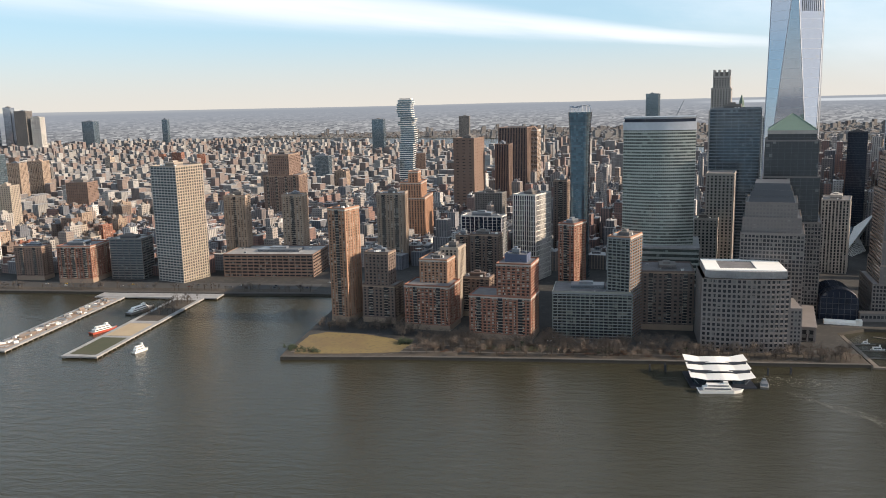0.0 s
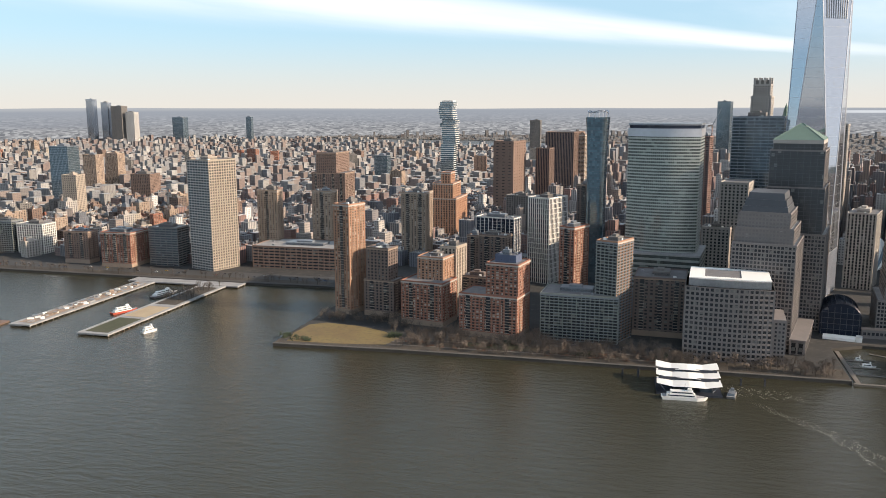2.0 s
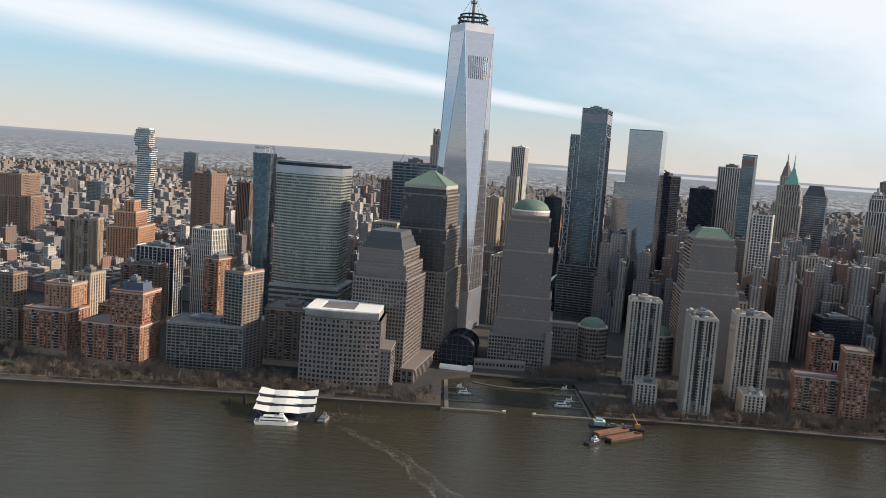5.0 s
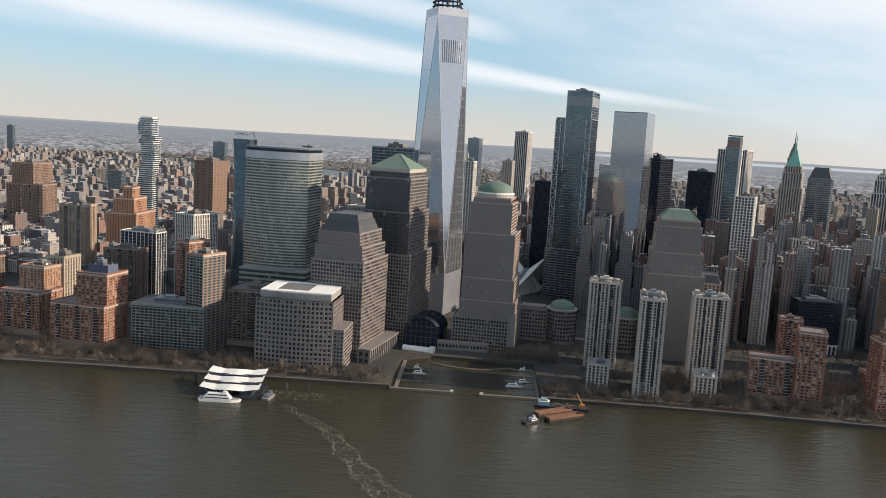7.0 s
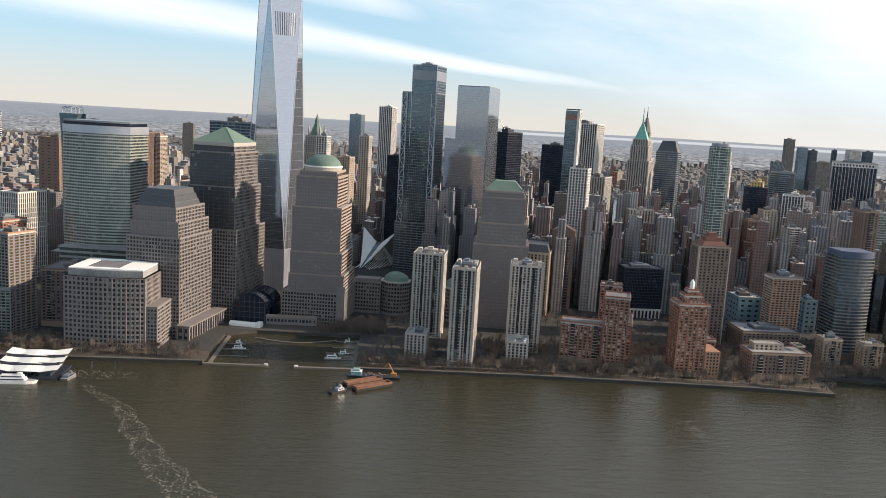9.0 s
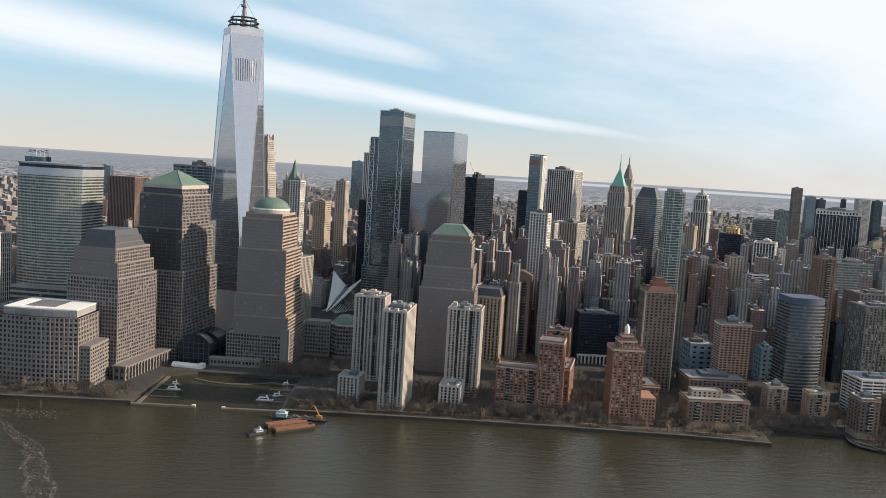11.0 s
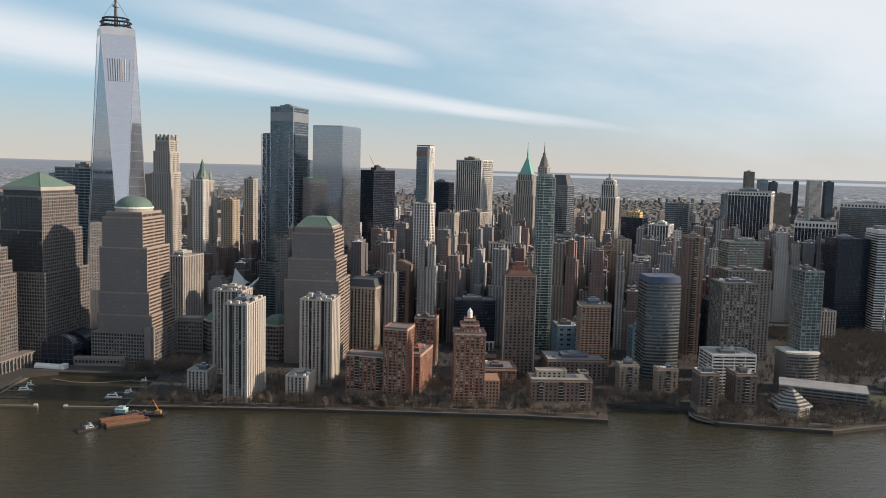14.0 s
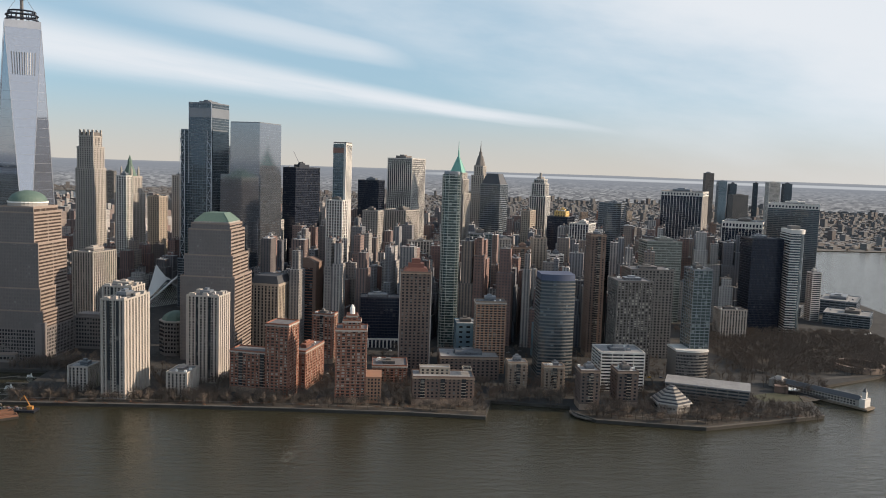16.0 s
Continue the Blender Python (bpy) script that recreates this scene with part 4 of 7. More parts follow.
def flared_tower():
    ob = thing("apartment_tower", "slim flaring blue glass apartment tower with notched crown", "skyscraper", -273, -14, 3, -13)
    FOOT.append((-268, -20, 30))
    prof = [(0, 12.6), (60, 11.8), (120, 11.4), (170, 11.9), (205, 13.0), (224, 14.2)]
    s = Shape()
    sq = lambda r, z: [(r * 1.05 * math.copysign(abs(math.cos(t)) ** 0.45, math.cos(t)), r * 0.85 * math.copysign(abs(math.sin(t)) ** 0.45, math.sin(t)), z) for t in [2 * math.pi * i / 24 + 0.13 for i in range(24)]]
    for (z0, r0), (z1, r1) in zip(prof, prof[1:]):
        s.hull(sq(r0, z0), sq(r1, z1))
    part("glazing", s, G["blue"], ob)
    fl = Shape()
    for i in range(1, 62):
        z = i * 3.62
        r = np.interp(z, [p[0] for p in prof], [p[1] for p in prof]) + 0.12
        fl.hull(sq(r, z), sq(r, z + 0.5))
    part("floor_line", fl, M["dark"], ob, kind="stuff")
    cr = Shape()
    for i in range(16):
        t0, t1 = 2 * math.pi * i / 16, 2 * math.pi * (i + 1) / 16
        h0, h1 = 229 + 4 * abs(math.sin(t0 * 1.5)), 229 + 4 * abs(math.sin(t1 * 1.5))
        cr.stick((13.8 * math.cos(t0), 11.6 * math.sin(t0), h0), (13.8 * math.cos(t1), 11.6 * math.sin(t1), h1), 0.7, 0.7)
        cr.stick((13.8 * math.cos(t0), 11.6 * math.sin(t0), 222), (13.8 * math.cos(t0), 11.6 * math.sin(t0), h0), 0.5, 0.5)
    part("crown_frame", cr, M["steel"], ob, "open pale metal crown")


def stacked_tower():
    ob = thing("apartment_tower", "stacked glass apartment tower with jutting white floor slabs", "skyscraper", -601, 453, 3, 0)
    FOOT.append((-591, 448, 32))
    rng = random.Random(5)
    s, g = Shape(), Shape()
    w, d = 26, 30
    for i in range(60):
        z = i * 4.1
        if i % (4 if i < 48 else 2) == 0:
            amp = 1.0 if i < 40 else 3.2
            jx, jy, gw = rng.uniform(-amp, amp), rng.uniform(-amp, amp), rng.uniform(0.6, 2.2 if i < 48 else 4.0)
        s.box(jx - w / 2 - gw, jx + w / 2 + gw, jy - d / 2 - gw, jy + d / 2 + gw, z, z + 0.9)
        g.box(jx - w / 2, jx + w / 2, jy - d / 2, jy + d / 2, z + 0.9, z + 4.1)
    part("glazing", g, G["blue"], ob)
    part("floor_slab", s, M["white"], ob, "white concrete floor slabs", kind="stuff")
    part("roof", Shape().box(-11, 11, -12, 12, 246, 249), M["white"], ob)


flared_tower()
stacked_tower()


# ---- the stepped granite office towers by the basin ----
def cap_pyramid(ob, w, d, z, top, tw=0.0, mat="copper", cx=0.0, cy=0.0):
    low = [(cx - w / 2, cy - d / 2, z), (cx + w / 2, cy - d / 2, z), (cx + w / 2, cy + d / 2, z), (cx - w / 2, cy + d / 2, z)]
    part("hipped_roof", Shape().hull(low, [(cx + (x - cx) * tw, cy + (y - cy) * tw, top) for x, y, _ in low]), M[mat], ob, "green copper roof" if "copper" in mat else "")
    ribs = Shape()
    for x, y, _ in low:
        ribs.stick((x, y, z), (cx + (x - cx) * tw, cy + (y - cy) * tw, top), 0.5, 0.4)
    part("roof_rib", ribs, M[mat], ob)


def granite_tower(label, x, y, rot, steps, style="granite", open_style="granite_open", low=1):
    """Stacked granite blocks, (w, d, top, x shift, y shift), each less punched and smoother further up."""
    ob = thing("office_tower", label, "office tower", x, y, 3, rot)
    FOOT.append((x, y, 62))
    base = 0.0
    for i, (w, d, top, sx, sy) in enumerate(steps):
        wall, o = facades(ob, w, d, base, top - 3, style if i >= low else open_style, sx, sy)
        roof_on(ob, w, d, top - 3, wall, o, sx, sy, plant=False, surface="paleroof")
        base = top - 3
    return ob


def basin_towers():
    ob = granite_tower("granite office tower with stepped dark hipped crown", -79, -262, -13, [(59, 76, 108, 0, 0), (54, 70, 123, -1, 1), (48, 66, 138, -2, 1)], style="granite|granite_open")
    for k, (w, d, z) in enumerate(((44, 58, 135), (40, 52, 141.5), (35, 46, 148))):
        low = [(-w / 2 - 2, -d / 2, z), (w / 2 - 2, -d / 2, z), (w / 2 - 2, d / 2, z), (-w / 2 - 2, d / 2, z)]
        part("crown_step", Shape().hull(low, [(-2 + (x + 2) * 0.93, y * 0.93, z + 6.5) for x, y, _ in low]), M["lead"], ob, "dark grey stepped crown")
        part("crown_rim", Shape().box(-w / 2 - 2.6, w / 2 - 1.4, -d / 2 - 0.6, d / 2 + 0.6, z - 0.8, z), M["greymetal"], ob)
    arc = Shape().box(29.8, 42.5, -42.5, 46, 0, 14).box(29.4, 45, -45, 47, 14, 15.4)
    for y in range(-44, 46, 6):
        arc.box(42.5, 44.2, y, y + 1.6, 0, 14)
    for x in (30, 36, 42):
        arc.box(x, x + 1.6, -44.2, -42.5, 0, 14)
    part("arcade", arc, M["granite"], ob, "low granite arcade of piers")
    part("arcade_glass", Shape().box(42.5, 42.8, -42.4, 45.8, 1, 11.5).box(30.2, 42.4, -42.8, -42.5, 1, 11.5), G["dark"], ob)
    ob = granite_tower("tall granite office tower with green pyramid roof", -41, -166, -13, [(61, 86, 106, 3, 2), (57, 76, 155, 1, 0), (54, 68, 194, 0, 0), (49, 62, 202, 0, 0)], style="granite_mirror|granite_open")
    part("cornice", Shape().box(-25, 25, -33, 33, 199, 203), M["limestone"], ob)
    cap_pyramid(ob, 50, 66, 203, 220, 0.02)
    ob = granite_tower("tall granite office tower with green domed roof", 77, -187, -8, [(71, 74, 40, 0, 0), (64, 68, 60, 3, 0), (60, 65, 86, 2, 0), (57, 62, 138, 1, 0), (48, 60, 173, 0, 0), (43, 52, 179, 0, 0)], style="granite|granite_bands")
    part("drum", Shape().ring(32, 21.5, 21.5, 176, 182), M["limestone"], ob)
    prof = [(21 * math.cos(t), 182 + 13 * math.sin(t)) for t in [math.pi / 2 * i / 8 for i in range(9)]]
    dome = Shape()
    for (r0, z0), (r1, z1) in zip(prof, prof[1:]):
        dome.ring(32, r0, max(r1, 0.3), z0, z1)
    part("dome", dome, M["copper"], ob, "green copper dome")
    part("dome_rim", Shape().ring(32, 22.2, 22.2, 180.8, 182.4), M["whiteroof"], ob)
    part("annexe", Shape().box(29, 37, -40, -28, 0, 45), M["granite"], ob)
    ob = granite_tower("granite office tower with low green hipped roof", 294, -177, -8, [(65, 66, 103, 0, 0), (58, 60, 128, 0, 0), (51, 52, 158, 0, 0), (46, 47, 165, 0, 0)], style="granite|granite_bands", low=0)
    part("cornice", Shape().box(-21, 21, -22, 22, 162, 165), M["limestone"], ob)
    cap_pyramid(ob, 42, 43, 165, 175, 0.55)


basin_towers()


def exchange_building():
    ob = thing("exchange_building", "pale stone office block with gently bowed front and white roof", "office building", -119, -319, 3, -3)
    FOOT.append((-124, -316, 55))
    w, d, k, h = 79.0, 60.0, 12, 71.0

    def ring(z, g=0.0):
        pts = []
        for i in range(k + 1):
            u = -1 + 2 * i / k
            pts.append(((w / 2 + g) * u, -d / 2 - 4 * (1 - u * u) - g, z))
        return pts + [(w / 2 + g, d / 2 + g, z), (-w / 2 - g, d / 2 + g, z)]

    part("glazing", Shape().hull(ring(0), ring(h)), G["dark"], ob)
    n = 15
    s = Shape()
    for i in range(n + 1):
        z = h * i / n
        s.hull(ring(max(0, z - 0.8), 0.5), ring(min(h, z + 1.0), 0.5))
    part("spandrel", s, M["granite"], ob, kind="stuff")
    p = Shape()
    for i in range(19):
        u = -1 + i / 9
        x, y = (w / 2) * u, -d / 2 - 4 * (1 - u * u)
        p.box(x - 0.85, x + 0.85, y - 0.7, y + 0.3, 0, h)
    for i in range(18):
        y = -d / 2 + d * i / 17
        p.box(w / 2 - 0.2, w / 2 + 0.7, y - 0.8, y + 0.8, 0, h).box(-w / 2 - 0.7, -w / 2 + 0.2, y - 0.8, y + 0.8, 0, h)
    part("pier", p, M["granite"], ob, kind="stuff")
    top = lambda z, g: [(x * 0.93, y * 0.93 + 1, z) for x, y, _ in ring(z, g)]
    part("upper_storey", Shape().hull(top(h, 0), top(h + 7, 0)), M["paleroof"], ob, "ribbed white upper storey")
    fins = Shape()
    for i in range(60):
        u = -1 + 2 * i / 59
        x, y = w / 2 * u * 0.93, (-d / 2 - 4 * (1 - u * u)) * 0.93 + 1
        fins.box(x - 0.2, x + 0.2, y - 0.35, y, h, h + 6.6)
    part("fin", fins, M["paleroof"], ob, kind="stuff")
    a, b = w * 0.93 / 2, d * 0.93 / 2
    part("white_roof", Shape().box(-a, a, -b + 1, -b + 9, h + 7, h + 7.8).box(-a, -a + 14, -b + 9, b, h + 7, h + 7.8).box(a - 26, a, -b + 9, b, h + 7, h + 7.8).box(-a + 14, a - 26, b - 8, b, h + 7, h + 7.8), M["whiteroof"], ob)
    part("roof_well", Shape().box(-a + 14, a - 26, -b + 9, b - 8, h + 4, h + 7.2), M["roof"], ob)
    part("wing", Shape().box(w / 2 + 0.7, w / 2 + 12, -d / 2 + 2, d / 2 - 14, 0, 43), M["granite"], ob)
    wn = Shape()
    for i in range(10):
        for j in range(3):
            wn.box(w / 2 + 2.4 + j * 3.3, w / 2 + 4.2 + j * 3.3, -d / 2 + 1.8, -d / 2 + 2.02, 3 + i * 3.9, 5 + i * 3.9)
        for j in range(11):
            wn.box(w / 2 + 11.98, w / 2 + 12.2, -d / 2 + 4 + j * 4, -d / 2 + 6 + j * 4, 3 + i * 3.9, 5 + i * 3.9)
    part("wing_window", wn, G["dark"], ob, kind="stuff")


def winter_garden():
    ob = thing("glass_hall", "stepped vaulted glass hall facing the boat basin", "glass hall", 3, -212, 3, -8)
    FOOT.append((3, -190, 40))
    for name, r, y0, y1, base in (("vault", 20, -14, 0, 17), ("vault", 17, 0, 18, 13), ("vault", 20, 18, 46, 14)):
        low = [(r * math.cos(math.pi * i / 14), y0, base + r * 0.85 * math.sin(math.pi * i / 14)) for i in range(15)] + [(-r, y0, 0), (r, y0, 0)]
        s = Shape().hull(low, [(x, y1, z) for x, _, z in low])
        part(name, s, G["black"], ob, "dark glass barrel vault")
        rib = Shape()
        for y in np.arange(y0, y1 + 0.1, 4.6):
            for i in range(14):
                a, b = low[i], low[i + 1]
                rib.stick((a[0] * 1.01, y, a[2] * 1.01), (b[0] * 1.01, y, b[2] * 1.01), 0.35, 0.35)
        for i in range(0, 15, 2):
            rib.stick((low[i][0] * 1.01, y0, low[i][2] * 1.01), (low[i][0] * 1.01, y1, low[i][2] * 1.01), 0.3, 0.3)
        part("rib", rib, M["dark"], ob)
    fr = Shape()
    for x in range(-18, 19, 6):
        fr.box(x - 0.25, x + 0.25, -14.6, -14.1, 0, 17 + 14 * math.sqrt(max(0, 1 - (x / 20) ** 2)))
    for z in (6, 12, 18, 24):
        fr.box(-19, 19, -14.6, -14.1, z - 0.25, z + 0.25)
    part("front_frame", fr, M["lead"], ob)


def gatehouse(x, y, rot, wing):
    ob = thing("gatehouse", "low granite gatehouse with green octagonal dome", "gatehouse", x, y, 3, rot, "domed gatehouses")
    FOOT.append((x, y, 25))
    part("drum", Shape().ring(8, 19, 19, 0, 41, turn=math.pi / 8), M["granite"], ob)
    wn = Shape()
    for f in range(8):
        t = 2 * math.pi * f / 8
        for i in range(8):
            for j in range(4):
                o = -5.4 + 3.6 * j
                px, py = 17.6 * math.cos(t) - o * math.sin(t), 17.6 * math.sin(t) + o * math.cos(t)
                wn.ring(4, 1.15, 1.15, 4 + i * 4.8, 6.4 + i * 4.8, px, py, t)
    part("window", wn, G["dark"], ob, kind="stuff")
    part("cornice", Shape().ring(8, 19.8, 19.8, 41, 42.4, turn=math.pi / 8), M["limestone"], ob)
    s = Shape()
    for (r0, z0), (r1, z1) in zip(((17, 42.4), (14.5, 47), (10, 50.5), (5, 52.4)), ((14.5, 47), (10, 50.5), (5, 52.4), (0.4, 53))):
        s.ring(8, r0, r1, z0, z1, turn=math.pi / 8)
    part("dome", s, M["copper"], ob, "green copper dome")
    if wing:
        part("wing", Shape().box(-54, -17, -12, 12, 0, 40).box(-50, -20, -9, 9, 40, 43), M["granite"], ob)
        wn = Shape()
        for i in range(8):
            for j in range(10):
                wn.box(-52 + j * 3.5, -50 + j * 3.5, -12.15, -11.9, 3.5 + i * 4.6, 6 + i * 4.6)
        part("wing_window", wn, G["dark"], ob, kind="stuff")


exchange_building()
winter_garden()
gatehouse(169, -150, -8, True)
gatehouse(244, -172, -8, False)


def winged_station():
    """The white station hall: a spine of ribs with two raised wings that meet in a prow."""
    ob = thing("station_hall", "white ribbed station hall with raised pointed wings", "station hall", 115, 143, 3, -26)
    FOOT.append((140, 160, 62))
    n = 36
    for side in (-1, 1):
        lo, hi = [], []
        for i in range(n + 1):
            u = 118 * i / n
            k = u / 62 if u < 62 else max(0.0, (118 - u) / 56)
            lo.append((side * (1 + 4 * k), u, 2 + 34 * k))
            hi.append((side * (1.5 + 31 * k ** 1.1), u + 6 * k, 2.6 + 57 * k ** 1.15))
        s = Shape()
        s.v = lo + hi + [(x, y, z - 0.9) for x, y, z in lo] + [(x, y, z - 0.9) for x, y, z in hi]
        m = n + 1
        for i in range(n):
            s.f += [(i, i + 1, m + i + 1, m + i), (2 * m + i + 1, 2 * m + i, 3 * m + i, 3 * m + i + 1), (m + i, m + i + 1, 3 * m + i + 1, 3 * m + i)]
        wing = part("wing", s, WHITE, ob, "white ribbed steel wing")
        r = Shape()
        for i in range(2, n):
            r.stick(lo[i], hi[i], 0.5, 0.3).stick((lo[i][0] * 3 + side * 9, lo[i][1], 0), lo[i], 0.5, 0.4)
        part("rib", r, WHITE, wing, kind="stuff")
    part("skylight", Shape().hull([(-1, 4, 4), (1, 4, 4), (4, 62, 36), (-4, 62, 36)], [(-1, 4, 4.6), (1, 4, 4.6), (4, 62, 36.6), (-4, 62, 36.6)]), G["deep"], ob)


winged_station()


# ---- towers of the old financial district, each with its own crown ----
def crowned(name, label, x, y, w, d, h, rot, style, steps, category="office tower"):
    """Blocks of (w, d, top) one on another; returns the thing for its crown."""
    ob = thing(name, label, category, x, y, 3, rot)
    FOOT.append((x, y, 0.6 * max(w, d) + 6))
    base = 0
    for sw, sd, top in [(w, d, h)] + list(steps):
        wall, o = facades(ob, sw, sd, base, top - 3, style)
        roof_on(ob, sw, sd, top - 3, wall, o, plant=False)
        base = top - 3
    return ob


def spire(ob, z0, tiers, mat, label=""):
    s = Shape()
    for r0, r1, a, b in tiers:
        s.ring(8, r0, r1, a - 3, b - 3, turn=math.pi / 8)
    part("spire", s, M[mat], ob, label)


def old_towers():
    ob = crowned("hotel_tower", "tall pale limestone tower with open columned crown", -32, 343, 36, 36, 217, -13, "limestone", [(31, 34, 255), (26, 28, 274)])
    for x in np.linspace(-12, 12, 4):
        for y in (-13, 13):
            part("crown_pier", Shape().box(x - 1.6, x + 1.6, y - 1.4, y + 1.4, 271, 283), M["limestone"], ob)
    part("crown_roof", Shape().box(-11, 11, -11, 11, 271, 279), M["grey"], ob)
    ob = crowned("gothic_tower", "pale stone gothic skyscraper with green pyramid spire", 15, 415, 40, 36, 172, -19, "limestone", [(32, 28, 203)])
    for sx in (-1, 1):
        for sy in (-1, 1):
            part("turret", Shape().ring(6, 2.4, 2.4, 202, 212, sx * 11, sy * 10.5).ring(6, 2.4, 0.2, 212, 220, sx * 11, sy * 10.5), M["limestone"], ob)
    spire(ob, 205, [(13, 9, 205, 216), (9, 5, 216, 226), (4.6, 4.0, 226, 233), (4.0, 0.3, 233, 244)], "copper", "green copper spire")
    ob = crowned("bank_tower", "tan stone bank tower with bright green pyramid spire", 636, 415, 40, 34, 190, -28, "pier_stone", [(33, 28, 218), (28, 24, 230)])
    cap_pyramid(ob, 25, 22, 227, 258, 0.14, "copperbright")
    spire(ob, 258, [(2.0, 1.5, 261, 272), (1.2, 0.2, 272, 292)], "copperbright")
    ob = crowned("office_tower", "tan stone tower with tall stepped gothic spire", 700, 600, 38, 36, 190, -28, "limestone", [(28, 26, 225), (20, 19, 245)])
    spire(ob, 245, [(11, 8, 245, 258), (8, 5, 258, 268), (4, 3, 268, 276), (1.6, 0.2, 276, 300)], "grey")
    ob = crowned("office_tower", "dark banded office tower with black hipped roof", 718, 492, 42, 46, 209, -28, "deep_bands", [])
    cap_pyramid(ob, 39, 42, 207, 228, 0.62, "lead")
    ob = crowned("office_tower", "slim pale stone tower with rounded top", 797, 408, 32, 30, 190, -28, "piers", [(26, 24, 214), (20, 19, 222)])
    spire(ob, 222, [(9, 7, 222, 228), (3, 2.4, 228, 236)], "limestone")
    ob = thing("apartment_tower", "tall bronze and grey glass tower still under construction", "skyscraper", 429, 90, 3, -20)
    FOOT.append((429, 90, 20))
    wall, o = facades(ob, 20, 23, 0, 268, "office")
    part("side_beam", Shape().box(7.2, 10.9, -12.3, 12.1, 266, 269), M["white"], ob)
    part("side_rib", Shape().box(7.2, 10.9, -12.3, -11.2, 0, 266), M["white"], ob)
    for k in range(6):
        part("side_rib", Shape().box(10.1, 10.9, -11.2 + k * 4.1, -9.0 + k * 4.1, 0, 266), M["white"], ob)
    part("top_screen", Shape().box(-10.4, 7.1, -12.1, 12.1, 254, 262), M["scaff"], ob, "orange safety netting")
    part("roof", Shape().box(-10, 10.8, -11.5, 11.5, 269.1, 270.5), M["grey"], ob)
    ob = thing("apartment_tower", "curved teal glass apartment tower", "skyscraper", 582, -108, 3, 0)
    FOOT.append((582, -108, 22))
    sq = lambda r, z: [(r * 1.12 * math.copysign(abs(math.cos(t)) ** 0.5, math.cos(t)), r * 0.9 * math.copysign(abs(math.sin(t)) ** 0.5, math.sin(t)), z) for t in [2 * math.pi * i / 28 + 0.1 for i in range(28)]]
    part("glazing", Shape().hull(sq(10.6, 0), sq(10.6, 229)), G["teal"], ob)
    s, v = Shape(), Shape()
    for i in range(64):
        s.hull(sq(10.8, i * 3.6), sq(10.8, i * 3.6 + 0.9))
    for p in sq(10.85, 0)[::2]:
        v.box(p[0] - 0.3, p[0] + 0.3, p[1] - 0.3, p[1] + 0.3, 0, 229)
    part("floor_band", s, M["palegreen"], ob, kind="stuff")
    part("mullion", v, M["palegreen"], ob, kind="stuff")
    part("crown", Shape().hull(sq(9.4, 229), sq(9, 233)), M["greymetal"], ob)
    ob = thing("office_tower", "white and glass office tower with curved front", "office tower", 1127, 41, 3, -10)
    FOOT.append((1127, 41, 30))
    bow = lambda g, z: [(g + 13 * math.cos(t), 26 * math.sin(t), z) for t in [-math.pi / 2 + math.pi * i / 14 for i in range(15)]] + [(-13, 26, z), (-13, -26, z)]
    part("glazing", Shape().hull(bow(0, 0), bow(0, 155)), G["deep"], ob)
    s = Shape()
    for i in range(40):
        s.box(-13.6, 2, -26.6, 26.6, i * 3.9, i * 3.9 + 1.5)
    part("floor_band", s, M["white"], ob, kind="stuff")
    part("crown", Shape().hull(bow(0.6, 155), bow(0.6, 161)), M["white"], ob)
    part("plant_room", Shape().box(-9, 5, -10, 10, 161, 166), M["grey"], ob)
    ob = crowned("office_building", "beige stone gothic office building with dark mansard roof", 350, -110, 38, 42, 84, -16, "pier_beige", [])
    cap_pyramid(ob, 38, 42, 81, 92, 0.8, "lead")
    ob = thing("hotel_tower", "dark glass hotel tower framed in red stone", "hotel tower", 395, -66, 3, -16)
    FOOT.append((395, -66, 24))
    wall, o = facades(ob, 29, 27, 0, 104, "red_frame")
    part("frame", Shape().box(-15.2, -10.8, -14.6, 14, 0, 105).box(10.8, 15.2, -14.6, 14, 0, 105).box(-10.8, 10.8, -14.6, 14, 98, 105), M["brown"], ob)
    part("gable_roof", Shape().hull([(-15.2, -14, 105), (15.2, -14, 105), (15.2, 14, 105), (-15.2, 14, 105)], [(-3, -13, 111), (3, -13, 111), (3, 13, 111), (-3, 13, 111)]), M["brown"], ob)
    ob = crowned("apartment_tower", "dark brick apartment tower with red stepped roof", 533, -232, 34, 28, 119, 0, "darkbrick", [])
    part("red_roof", Shape().hull([(-15, -12, 116), (15, -12, 116), (15, 12, 116), (-15, 12, 116)], [(-12, -10, 121), (12, -10, 121), (12, 10, 121), (-12, 10, 121)]).box(-9, 9, -7, 7, 121, 126).box(-5, 5, -5, 5, 126, 131), M["redroof"], ob)
    part("edge_strip", Shape().box(17.4, 18.6, -14.5, -6, 0, 116).box(-18.4, -17.5, -14.5, -10, 0, 116), M["cream"], ob, "pale brick corner strips")
    ob = crowned("apartment_tower", "red brick apartment tower with small white lantern", 465, -364, 30, 26, 77, 0, "brick", [(17, 15, 85), (10, 9, 90)])
    part("lantern", Shape().ring(8, 2.6, 2.6, 87, 94).ring(8, 2.8, 0.3, 94, 98), WHITE, ob)
    part("low_wing", Shape().box(15.4, 31, -14, 16, 0, 27), M["orange"], ob, "lower brick wing")
    wn = Shape()
    for i in range(7):
        for j in range(4):
            wn.box(17.5 + j * 3.4, 19.2 + j * 3.4, -14.15, -13.9, 3 + i * 3.4, 4.9 + i * 3.4)
        for j in range(7):
            wn.box(30.9, 31.15, -12 + j * 4, -10.2 + j * 4, 3 + i * 3.4, 4.9 + i * 3.4)
    part("wing_window", wn, G["dark"], ob, kind="stuff")
